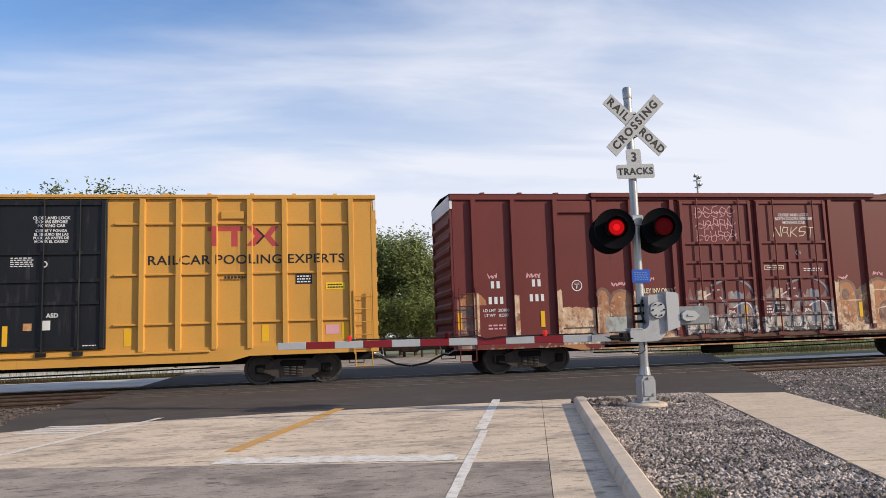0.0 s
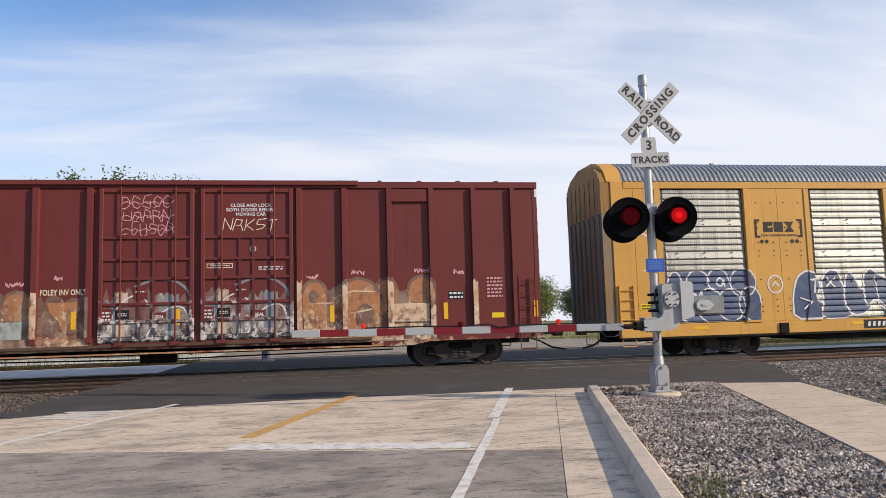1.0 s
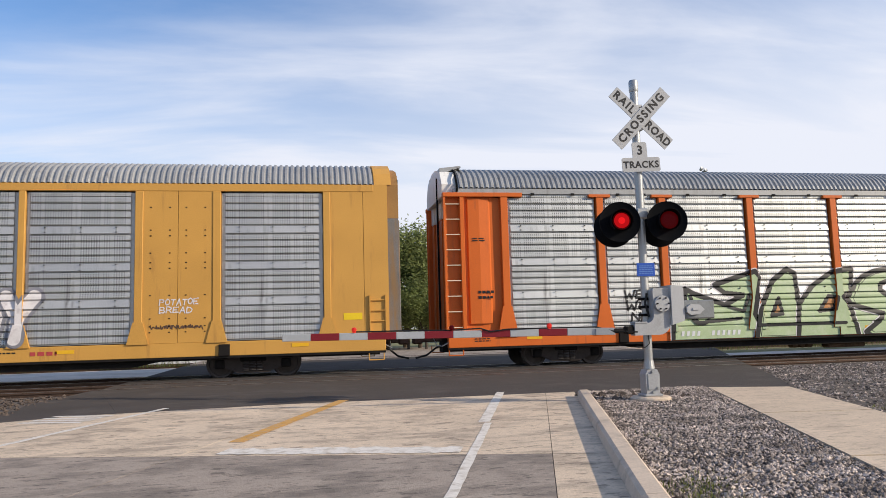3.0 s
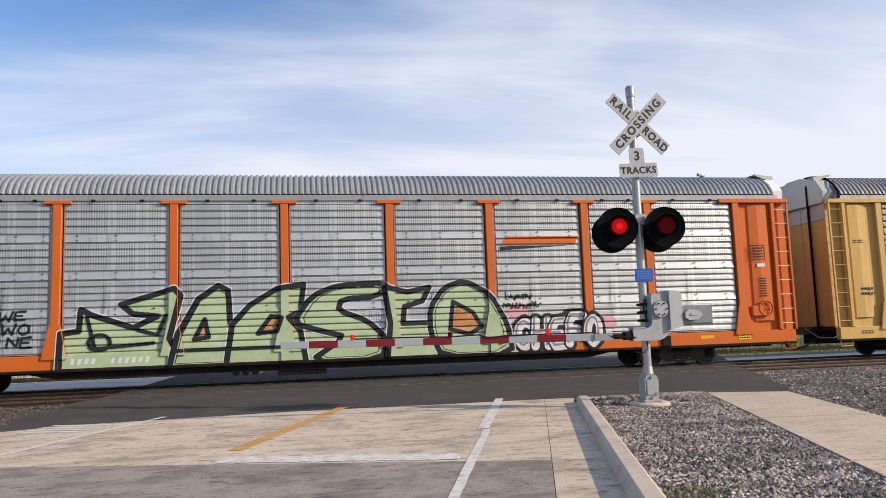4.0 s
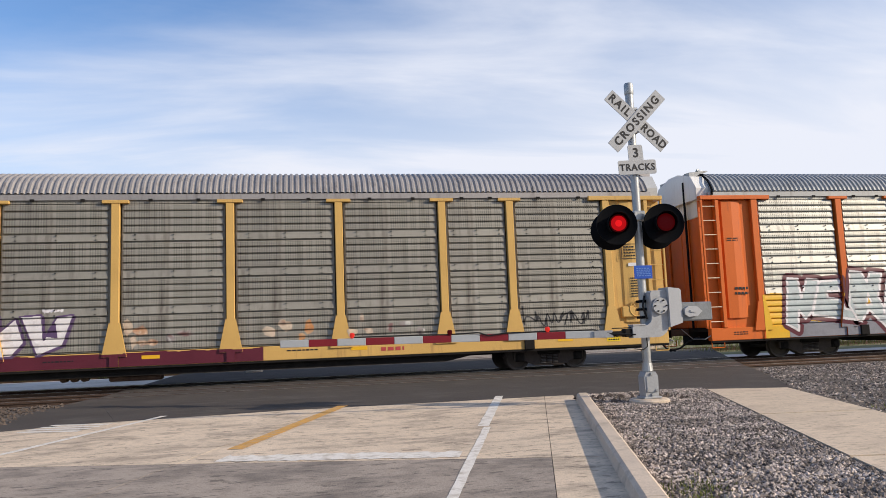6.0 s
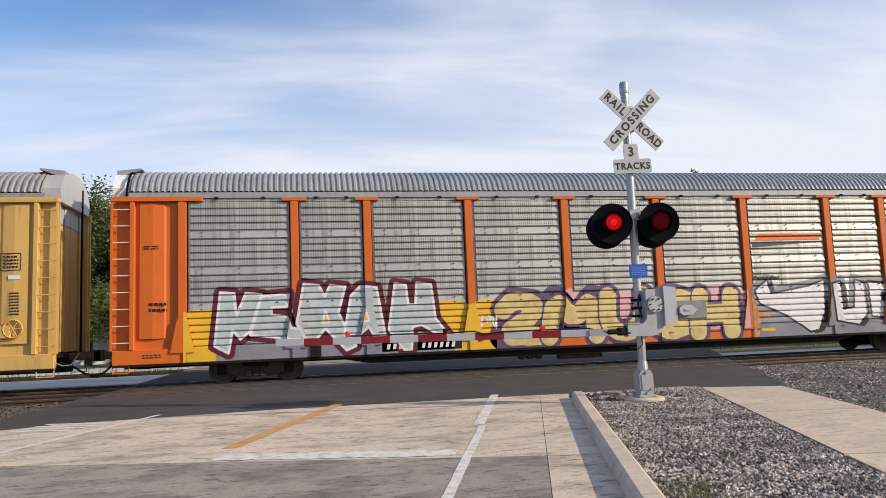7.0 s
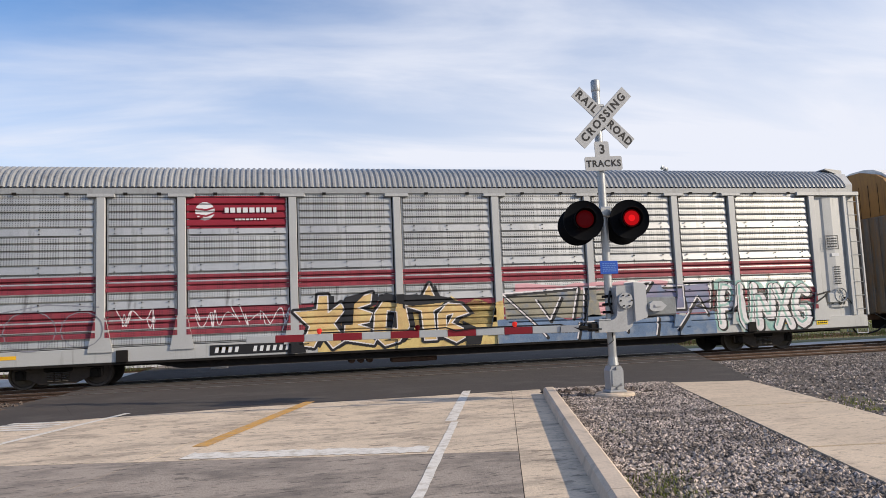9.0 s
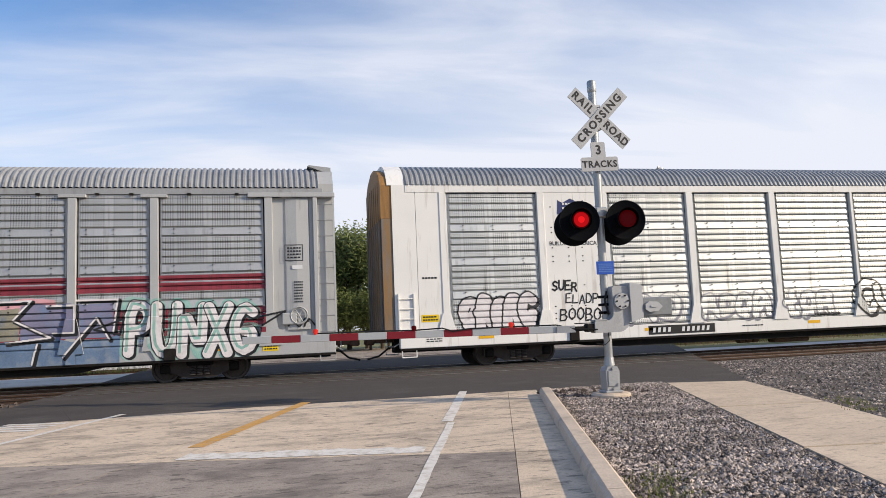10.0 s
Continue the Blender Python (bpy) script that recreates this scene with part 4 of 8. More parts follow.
def rack_c(u0, L, label, paint, sheet, roof_mat, plain, end_mat, aft_sheen_sheet=None):
    """Auto rack with a flush framed side, wide plain bays and rounded closed ends."""
    car = thing("auto_rack_car", label, "rail car", "cars of the freight train")
    key = (round(L, 2), roof_mat.name)
    if key not in ROOF_SHARED:
        ROOF_SHARED[key] = roof_mesh(0.30, L - 0.30, roof_mat)
    rack_common(car, L, paint, ROOF_SHARED[key], paint, 0.075)
    k = L / 26.62
    both = (Matrix.Identity(4), Matrix.Translation((L, 0, 0)) @ TURN)
    prof = sheet_profile(0.99, 4.90)
    for a, c, pl in BAYS_C:
        a, c = a * k, c * k
        # bays past 11.8 m can take a paler sheet, sheen put into its colour
        hue = aft_sheen_sheet if aft_sheen_sheet and a > 11.8 else sheet
        for m in both:
            if pl:
                part("plain_panel", Geo().box(a - 0.02, (a + c) / 2 - 0.006, -1.50, -1.44, 0.97, 4.93).box((a + c) / 2 + 0.006, c + 0.02, -1.50, -1.44, 0.97, 4.93), plain, car, m=m)
            else:
                part("side_sheet", Geo().prism(prof, (a - c) / 2 + 0.09, (c - a) / 2 - 0.09).box((a - c) / 2 - 0.01, (a - c) / 2 + 0.09, -1.412, -1.38, 0.99, 4.90).box((c - a) / 2 - 0.09, (c - a) / 2 + 0.01, -1.412, -1.38, 0.99, 4.90).mesh("side_sheet", hue), hue, car, m=m @ pose((a + c) / 2, 0, 0))
    ends = [(b_[1] * k, n[0] * k) for b_, n in zip(BAYS_C, BAYS_C[1:])]
    ends = [(1.23 * k, 1.47 * k)] + ends + [(24.91 * k, 25.14 * k)]
    posts = [(a + c) / 2 for a, c in ends]
    for a, c in ends:
        x = (a + c) / 2
        pg = Geo().box(a + 0.02, c - 0.02, -1.525, -1.40, 0.97, 4.93, 0.012).prism([(x - 0.27, 0.95), (x + 0.27, 0.95), (x + 0.12, 1.52), (x - 0.12, 1.52)], -1.54, -1.46, "y")
        pm = pg.mesh("post", paint)
        for m in both:
            part("post", pm, paint, car, m=m)
    for m in both:
        part("top_chord", Geo().box(0.32, L - 0.32, -1.515, -1.40, 4.93, 5.135, 0.012), paint, car, m=m)
        # rounded end shell
        arc = [(-1.50, 5.06), (-1.46, 5.14), (-1.30, 5.40), (-1.05, 5.60), (-0.70, 5.76), (-0.3, 5.83), (0.3, 5.83), (0.70, 5.76), (1.05, 5.60), (1.30, 5.40), (1.46, 5.14), (1.50, 5.06)]
        part("end_hood", Geo().prism([(y, z + 0.075) for y, z in arc], -0.18, 0.315, "x"), plain, car, m=m)
        low = Geo().prism([(-1.47, 0.97), (-1.47, 4.20), (1.47, 4.20), (1.47, 0.97)], -0.36, -0.06, "x")
        ed = part("end_door", low, end_mat, car, "weather-streaked closed end doors", m=m)
        high = [(-1.47, 4.204), (-1.47, 5.14), (-1.28, 5.42), (-1.0, 5.60), (-0.3, 5.80), (0.3, 5.80), (1.0, 5.60), (1.28, 5.42), (1.47, 5.14), (1.47, 4.204)]
        part("end_door_head", Geo().prism(high, -0.37, -0.06, "x"), END_TAN, ed, "dull tan head of the end doors")
        for i in range(7):
            y = -1.2 + i * 0.4
            part("door_rib", Geo().box(-0.41, -0.35, y - 0.10, y + 0.10, 1.0, 4.18, 0.02), end_mat, ed)
            part("seam", Geo().box(-0.378, -0.365, y + 0.185, y + 0.20, 4.21, 5.30), UNDER, ed)
    for i, m in enumerate(corners(L)):
        part("end_panel", Geo().box(-0.06, 0.60, -1.50, -1.44, 0.97, 5.135), plain, car, m=m)
        part("end_panel", Geo().box(0.612, (1.25 if i < 2 else 1.50) * k, -1.50, -1.44, 0.97, 5.135), plain, car, m=m)
        ladder(car, 0.05, 0.45, -1.51, 0.98, 2.1, paint, 4).matrix_basis = m
        part("step", Geo().path([(0.1, -1.47, 0.60), (0.1, -1.47, 0.36), (0.5, -1.47, 0.36), (0.5, -1.47, 0.60)], 0.016, 6), paint, car, m=m)
    bolts = Geo()
    for a, c, pl in BAYS_C:
        a, c = a * k, c * k
        if pl:
            for z in (1.25, 1.4, 1.6, 2.2, 2.9, 3.05, 3.3, 3.75, 3.9, 4.5):
                for q in (0.1, 0.38, 0.62, 0.9):
                    x = a + (c - a) * q
                    bolts.box(x - 0.02, x + 0.02, -1.508, -1.498, z - 0.014, z + 0.014)
        else:
            for z in (1.95, 2.09, 2.88, 3.02, 3.86, 3.98):
                for q in (0.17, 0.5, 0.83):
                    x = a + (c - a) * q
                    bolts.box(x - 0.018, x + 0.018, -1.498, -1.47, z - 0.014, z + 0.014)
    tagged(part("panel_bolts", bolts, UNDER, car), kind="stuff")
    def foot(a, c, z):
        h = (c - a) / 2 - 0.02
        return h if z > 1.53 or z < 0.95 else max(0.27 - 0.15 * (z - 0.95) / 0.57, h)

    def cuts(z):
        return sorted([v for a, c in ends for v in ((a + c) / 2 - foot(a, c, z), (a + c) / 2 + foot(a, c, z))])

    def surface(x, z):
        for a, c in ends:
            if abs(x - (a + c) / 2) <= foot(a, c, z):
                return -1.542 if z < 1.53 else -1.527
        if z < 0.975:
            return -1.502
        for a, c, pl in BAYS_C:
            if not pl and a * k < x < c * k:
                return rack_sheet(z)
        return -1.502
    MOVERS.append((car, u0))
    return car, surface, cuts


def boxcar_base(car, L, paint, z_sill=0.72):
    for x in (2.3, L - 2.3):
        add_truck(car, x, TRUCK_LARGE)
    coupler_end(car, 0, -1, 1.0)
    coupler_end(car, L, 1, 1.0)
    g = Geo().box(0.1, L - 0.1, -1.30, 1.30, 0.86, 1.02).box(0.1, L - 0.1, -0.34, 0.34, 0.56, 0.9)
    for x in np.linspace(4.5, L - 4.5, 7):
        g.box(x - 0.06, x + 0.06, -1.35, 1.35, 0.62, 0.9)
    part("underframe", g, UNDER, car)
    part("brake_rod", Geo().path([(4.2, -1.1, 0.52), (L * 0.45, -1.1, 0.46), (L - 4.2, -1.1, 0.52)], 0.02, 6).box(L * 0.42, L * 0.42 + 0.9, -1.0, -0.6, 0.36, 0.66, 0.05), UNDER, car)


def boxcar_ends(car, L, paint, zt, end_mat, white_cap):
    both = (Matrix.Identity(4), Matrix.Translation((L, 0, 0)) @ TURN)
    for m in both:
        g = Geo().box(0.10, 0.16, -1.45, 1.45, 0.8, zt - 0.02)
        for i in range(9):
            z = 1.15 + i * 0.40
            g.add([(0.10, y, z - 0.13) for y in (-1.36, 1.36)] + [(0.0, y, z - 0.05) for y in (-1.36, 1.36)] + [(0.0, y, z + 0.05) for y in (-1.36, 1.36)] + [(0.10, y, z + 0.13) for y in (-1.36, 1.36)], [(0, 1, 3, 2), (2, 3, 5, 4), (4, 5, 7, 6), (0, 2, 4, 6), (1, 7, 5, 3)])
        part("end_wall", g, end_mat, car, "ribbed end wall", m=m)
        part("end_cap", Geo().prism([(-1.46, zt - 0.42), (1.46, zt - 0.42), (1.46, zt), (0, zt + 0.10), (-1.46, zt)], 0.03, 0.10, "x"), white_cap, car, m=m)
    for m in corners(L):
        ladder(car, 0.22, 0.66, -1.53, 0.75, 2.45, paint, 5).matrix_basis = m
        part("step", Geo().path([(0.2, -1.47, 0.8), (0.2, -1.47, 0.42), (0.65, -1.47, 0.42), (0.65, -1.47, 0.8)], 0.016, 6), paint, car, m=m)


def roof_low(car, L, zt, material):
    g = Geo().prism([(-1.50, zt - 0.02), (-1.50, zt + 0.01), (0, zt + 0.12), (1.50, zt + 0.01), (1.50, zt - 0.02)], 0.03, L - 0.03, "x")
    for x in np.arange(1.0, L - 0.5, 1.1):
        g.prism([(-1.50, zt + 0.005), (-1.48, zt + 0.05), (0, zt + 0.16), (1.48, zt + 0.05), (1.50, zt + 0.005)], x - 0.05, x + 0.05, "x")
    part("roof", g, material, car)


def yellow_boxcar():
    L, zt = 18.63, 5.06
    car = thing("boxcar", "golden yellow ribbed boxcar with black sliding door, dark lettering", "rail car", "cars of the freight train")
    boxcar_base(car, L, BOX_YELLOW)
    boxcar_ends(car, L, BOX_YELLOW, zt, BOX_YELLOW, SIGN_WHITE)
    roof_low(car, L, zt, BOX_YELLOW)
    both = (Matrix.Identity(4), Matrix.Translation((L, 0, 0)) @ TURN)
    for m in both:
        part("side_wall", Geo().box(0.03, L - 0.03, -1.44, -1.38, 0.95, zt - 0.02), BOX_YELLOW, car, m=m)
        part("top_rail", Geo().box(0.03, L - 0.03, -1.52, -1.40, 4.95, 5.06, 0.012).box(4.0, L - 4.2, -1.55, -1.50, 4.985, 5.065, 0.01), BOX_YELLOW, car, m=m)
        sl = Geo().prism([(0.03, 0.80), (0.03, 1.06), (L - 0.03, 1.06), (L - 0.03, 0.80), (L - 3.4, 0.80), (L - 3.9, 0.68), (3.9, 0.68), (3.4, 0.80)], -1.50, -1.40, "y").box(4.4, L - 4.4, -1.56, -1.47, 0.93, 0.985, 0.01)
        part("side_sill", sl, BOX_YELLOW, car, m=m)
        cols = [12.53, 13.43, 14.33, 15.23, 16.14, 17.04, 17.91]
        for x in cols + [L - c for c in cols]:
            part("rib", Geo().prism([(x - 0.085, -1.44), (x - 0.06, -1.545), (x + 0.06, -1.545), (x + 0.085, -1.44)], 1.0, 4.95, "z"), BOX_YELLOW, car, m=m)
        for z in (1.69, 2.97, 4.30):
            for x in (11.85, L - 17.85):
                part("belt_rail", Geo().box(x, x + 6.0, -1.50, -1.43, z - 0.03, z + 0.03, 0.01), BOX_YELLOW, car, m=m)
        # sliding door: frame, panels, lock rods
        d0, d1 = 8.55, 11.68
        dr = part("door", Geo().box(d0, d1, -1.50, -1.44, 1.10, 4.94, 0.012), BOX_DARK, car, "black sliding door with lock rods", m=m)
        for x in (d0 + 0.02, d1 - 0.14):
            part("door_stile", Geo().box(x, x + 0.12, -1.56, -1.49, 1.12, 4.92, 0.01), BOX_DARK, dr)
        for z in (1.15, 2.28, 2.85, 3.55, 4.82):
            part("door_rail", Geo().box(d0 + 0.14, d1 - 0.14, -1.55, -1.49, z - 0.045, z + 0.045, 0.01), BOX_DARK, dr)
        part("door_stile", Geo().box(10.1, 10.18, -1.54, -1.49, 1.2, 3.55), BOX_DARK, dr)
        for x in (9.1, 10.2, 11.05):
            part("lock_rod", Geo().tube((x, -1.58, 1.0), (x, -1.58, 4.95), 0.022, n=8).box(x - 0.12, x + 0.12, -1.6, -1.54, 0.96, 1.06), BOX_DARK, dr)
        part("hatch", Geo().box(14.5, 15.1, -1.50, -1.43, 4.42, 4.62, 0.01), BOX_YELLOW, car, m=m)
    sf = -1.552
    ribs = [12.53, 13.43, 14.33, 15.23, 16.14, 17.04, 17.91]
    rib_cuts = sorted(v for c in ribs for v in (c - 0.06, c + 0.06))

    def side(x, z):
        return -1.546 if any(abs(x - c) <= 0.062 for c in ribs) else -1.441
    write_on("slogan", "RAILCAR POOLING EXPERTS", 0.345, 15.19, 3.33, SIGN_BLACK, car, side, rib_cuts, 0.004, 1.10, 1.05)
    # trade mark as plain blocks
    spray(car, "trade_mark", S_LOGO_RED, side, rib_cuts, 1, polys=[[(14.15, 4.10), (14.15, 4.22), (15.05, 4.22), (15.05, 4.10)], [(14.27, 3.69), (14.27, 4.10), (14.41, 4.10), (14.41, 3.69)], [(14.76, 3.69), (14.76, 4.10), (14.92, 4.10), (14.92, 3.69)]], label="faded red block trade mark")
    spray(car, "trade_mark", S_LOGO_RED, side, rib_cuts, 1, polys=[[(15.15, 4.22), (15.35, 4.22), (15.58, 3.96), (15.35, 3.69), (15.15, 3.69), (15.38, 3.96)], [(15.98, 4.22), (15.80, 4.22), (15.60, 3.96), (15.82, 3.69), (16.0, 3.69), (15.78, 3.96)]])
    spray(car, "trade_mark", SIGN_BLACK, side, rib_cuts, 2, lines=[[(15.42, 4.15), (15.60, 3.96), (15.42, 3.76)]], r=0.022)
    for i, line in enumerate(("CLOSE AND LOCK", "DOORS BEFORE", "MOVING CAR")):
        write("door_notice", line, 0.105, 10.35, -1.502, 4.46 - i * 0.10, SIGN_WHITE, car, 0.003)
    for i, line in enumerate(("CIERRE Y PONGA", "EL SEGURO EN LAS", "PUERTAS ANTES DE", "MOVER EL CARRO")):
        write("door_notice", line, 0.095, 10.35, -1.502, 4.13 - i * 0.092, SIGN_WHITE, car, 0.003)
    small_bars(car, "stencil_bars", 9.68, 3.34, 0.6, 0.26, SIGN_WHITE, -1.502, 5, per=5)
    part("load_disc", Geo().lathe([(0.055, -1.505), (0.085, -1.506)], "y", 16, pose(10.2, 0, 3.28)), SIGN_WHITE, car)
    write("door_notice", "ASD", 0.15, 10.42, -1.502, 1.98, SIGN_WHITE, car, 0.004)
    part("orange_sticker", Geo().box(9.75, 9.95, -1.506, -1.50, 1.62, 1.80), P_RUST, car)
    part("white_sticker", Geo().box(10.12, 10.38, -1.506, -1.50, 1.62, 1.86), SIGN_WHITE, car)
    part("reflector", Geo().box(9.28, 9.40, -1.506, -1.50, 1.25, 1.75), S_YELLOW, car)
    small_bars(car, "stencil_bars", 11.3, 1.17, 0.35, 0.14, SIGN_WHITE, -1.502, 2, per=4)
    for x in (12.2, 15.62, 17.72):
        part("reflector", Geo().box(x - 0.09, x + 0.09, -1.447, -1.44, 1.16, 1.6), S_YELLOW, car)
    part("data_plate", Geo().box(16.42, 16.85, -1.448, -1.44, 2.66, 2.92), SIGN_BLACK, car)
    small_bars(car, "data_bars", 16.63, 2.79, 0.40, 0.22, SIGN_WHITE, -1.447, 3, per=4)
    part("yellow_label", Geo().box(17.22, 17.72, -1.448, -1.44, 2.50, 2.68), S_LABEL, car)
    small_bars(car, "label_bars", 17.47, 2.59, 0.46, 0.14, SIGN_BLACK, -1.447, 2, per=5)
    small_bars(car, "car_mark_bars", 14.85, 2.86, 0.6, 0.12, SIGN_BLACK, -1.50, 1, per=6)
    part("pink_label", Geo().box(17.2, 17.55, -1.448, -1.44, 1.30, 1.55), P_PINK, car)
    MOVERS.append((car, -16.6))


def red_boxcar():
    L, zt = 18.70, 5.10
    car = thing("boxcar", "oxide red boxcar with double doors, rust patches and scrawled graffiti", "rail car", "cars of the freight train")
    boxcar_base(car, L, BOX_RED)
    boxcar_ends(car, L, BOX_RED, zt, BOX_RED, SIGN_WHITE)
    roof_low(car, L, zt, BOX_RED)
    both = (Matrix.Identity(4), Matrix.Translation((L, 0, 0)) @ TURN)
    cols = [0.69, 1.84, 3.10, 4.29, 5.42, 6.72]
    cols = cols + [12.0, 13.21, 14.43, 15.6, 16.8, 17.93]
    for m in both:
        part("side_wall", Geo().box(0.03, L - 0.03, -1.44, -1.38, 0.95, zt - 0.02), RED_SIDE, car, m=m)
        part("top_rail", Geo().box(0.03, L - 0.03, -1.50, -1.40, 4.93, 5.10, 0.012).box(4.2, 13.6, -1.58, -1.49, 5.0, 5.13, 0.012), BOX_RED, car, m=m)
        sl = Geo().prism([(0.03, 0.72), (0.03, 1.08), (L - 0.03, 1.08), (L - 0.03, 0.72), (L - 3.2, 0.72), (L - 3.7, 0.62), (3.7, 0.62), (3.2, 0.72)], -1.50, -1.40, "y")
        part("side_sill", sl, RED_SIDE, car, m=m)
        part("door_track", Geo().box(4.4, 13.9, -1.58, -1.46, 0.80, 0.88, 0.01).box(4.4, 13.9, -1.50, -1.46, 0.66, 0.74), RUSTY, car, m=m)
        for x in cols:
            part("rib", Geo().prism([(x - 0.09, -1.44), (x - 0.065, -1.555), (x + 0.065, -1.555), (x + 0.09, -1.44)], 0.95, 4.93, "z"), RED_SIDE, car, m=m)
        for a, c in ((6.95, 9.30), (9.46, 11.85)):
            dr = part("door", Geo().box(a, c, -1.51, -1.44, 0.92, 4.93, 0.012), RED_DOOR, car, "red sliding door with lock rods", m=m)
            for x in (a + 0.01, c - 0.11):
                part("door_stile", Geo().box(x, x + 0.10, -1.57, -1.50, 0.93, 4.90, 0.01), RED_DOOR, dr)
            for z in (1.0, 1.45, 1.9, 2.55, 3.05, 3.62, 4.84):
                part("door_rail", Geo().box(a + 0.1, c - 0.1, -1.56, -1.50, z - 0.04, z + 0.04, 0.01), RED_DOOR, dr)
            for x in (a + 1.0, a + 1.35):
                part("door_stile", Geo().box(x - 0.03, x + 0.03, -1.55, -1.50, 1.0, 3.6), RED_DOOR, dr)
            for x in (a + 0.55, a + 1.9):
                part("lock_rod", Geo().tube((x, -1.60, 0.85), (x, -1.60, 4.95), 0.022, n=8).box(x - 0.14, x + 0.14, -1.62, -1.55, 0.84, 0.93), BOX_RED, dr)
        for x in (3.68, 15.0):
            part("hatch", Geo().box(x - 0.52, x + 0.52, -1.52, -1.44, 4.55, 4.90, 0.01), RED_SIDE, car, m=m)
            part("hatch", Geo().box(x - 0.5, x + 0.5, -1.50, -1.44, 1.25, 1.75, 0.01), P_BARE, car, "peeled cream lower hatch", m=m)

    def surface(x, z):
        if z < 1.08:
            return -1.502
        if any(abs(x - c) < 0.08 for c in cols):
            return -1.558
        return -1.512 if 6.95 < x < 11.85 else -1.442
    cuts = sorted([v for c in cols for v in (c - 0.082, c + 0.082)] + [6.95, 11.85])
    rnd = random.Random(8)
    # rubbed and over-sprayed patches low on the side
    def lump(x, z, rx, rz, n=16):
        return [(x + rx * math.cos(2 * math.pi * i / n) * rnd.uniform(0.75, 1.15), max(0.74, z + rz * math.sin(2 * math.pi * i / n) * rnd.uniform(0.7, 1.2))) for i in range(n)]
    def arch(x0, x1, z0, z1, n=14):
        """A bubble letter's body: straight sides under a round top."""
        r = (x1 - x0) / 2
        rz = min(r, z1 - z0)
        top = [((x0 + x1) / 2 - r * math.cos(math.pi * i / n) * rnd.uniform(0.97, 1.02), z1 - rz + rz * math.sin(math.pi * i / n) * rnd.uniform(0.94, 1.03)) for i in range(n + 1)]
        return [(x0 + rnd.uniform(-0.03, 0.03), z0)] + top + [(x1 + rnd.uniform(-0.03, 0.03), z0)]

    def ragged(x0, x1, z0, z1, n=30, dev=0.16):
        top = [(x0 + (x1 - x0) * i / n, z1 + rnd.uniform(-dev, dev) * (1 if i % 3 else 0.3)) for i in range(n + 1)]
        return top + [(x1, z0), (x0, z0)]
    # old bubble letters, faded to orange and cream, along the lower side
    for x0, x1, z1 in ((0.12, 0.62, 2.2), (4.24, 6.72, 2.1), (12.1, 15.68, 2.16)):
        spray(car, "sprayed_haze", P_TAUPE, surface, cuts, 0.6, polys=[ragged(x0, x1, 0.76, z1)])
    bodies = [arch(0.2, 1.0, 1.95, 2.3), arch(4.24, 4.62, 0.8, 2.34), arch(4.66, 5.36, 1.55, 2.28), arch(12.08, 12.70, 0.8, 2.42), arch(12.84, 14.22, 0.8, 2.46), arch(14.02, 14.62, 0.8, 2.44), arch(14.92, 15.66, 1.3, 2.5)]
    bodies += [[(5.72, 1.98), (6.46, 2.0), (6.5, 1.8), (6.22, 1.45), (6.16, 1.1), (6.0, 1.5), (5.78, 1.75)], ragged(5.5, 6.66, 0.78, 1.12, 14, 0.06)]
    for i, b_ in enumerate(bodies):
        spray(car, "graffiti_fill", P_WORN, surface, cuts, 1 + 0.3 * (i % 2), polys=[b_], label="weathered orange bubble letter")
    bare = [ragged(3.19, 4.26, 0.78, 1.82, 10, 0.03), ragged(14.53, 15.66, 0.76, 1.72, 10, 0.05), ragged(12.09, 13.1, 0.76, 1.15, 12, 0.1), ragged(1.78, 1.92, 0.95, 2.2, 3, 0.1), ragged(3.04, 3.18, 0.95, 2.3, 3, 0.1), ragged(5.36, 5.50, 0.95, 2.25, 3, 0.1), ragged(16.72, 16.86, 0.98, 2.35, 3, 0.1), ragged(14.36, 14.52, 0.9, 2.4, 3, 0.1), ragged(13.13, 13.27, 0.9, 2.3, 3, 0.1), ragged(11.93, 12.07, 0.9, 2.45, 3, 0.1), ragged(0.62, 0.76, 0.9, 2.2, 3, 0.1)]
    for b_ in bare:
        spray(car, "peeled_patch", P_BARE, surface, cuts, 1.5, polys=[b_])
    rims = [q[1:-1] for q in bodies[1:7]]
    for i, q in enumerate(rims):
        spray(car, "graffiti_outline", P_TAUPE, surface, cuts, 2 + 0.1 * (i % 2), lines=[q], r=0.04)
    spray(car, "graffiti_shadow", P_TAUPE, surface, cuts, 2.2, polys=[ring(13.74, 1.40, 0.27, 0.38), ring(12.36, 2.0, 0.13, 0.18)])
    spray(car, "graffiti_outline", P_BARE, surface, cuts, 2.4, lines=[[(12.9, 1.95), (13.4, 2.12), (14.0, 2.1)], [(12.8, 0.9), (13.2, 1.5), (13.9, 1.62)], [(12.2, 1.8), (12.9, 1.82)]], r=0.02)
    spray(car, "graffiti_fill", P_TAUPE, surface, cuts, 2.6, polys=[[(14.75, 0.78), (14.86, 1.62), (15.02, 0.78)], [(14.95, 1.82), (15.6, 1.7), (15.55, 1.58)]])
    spray(car, "sprayed_block", P_WASH, surface, cuts, 2, polys=[ragged(4.5, 5.14, 1.08, 1.52, 8, 0.02)], label="washed-out light blue sprayed block")
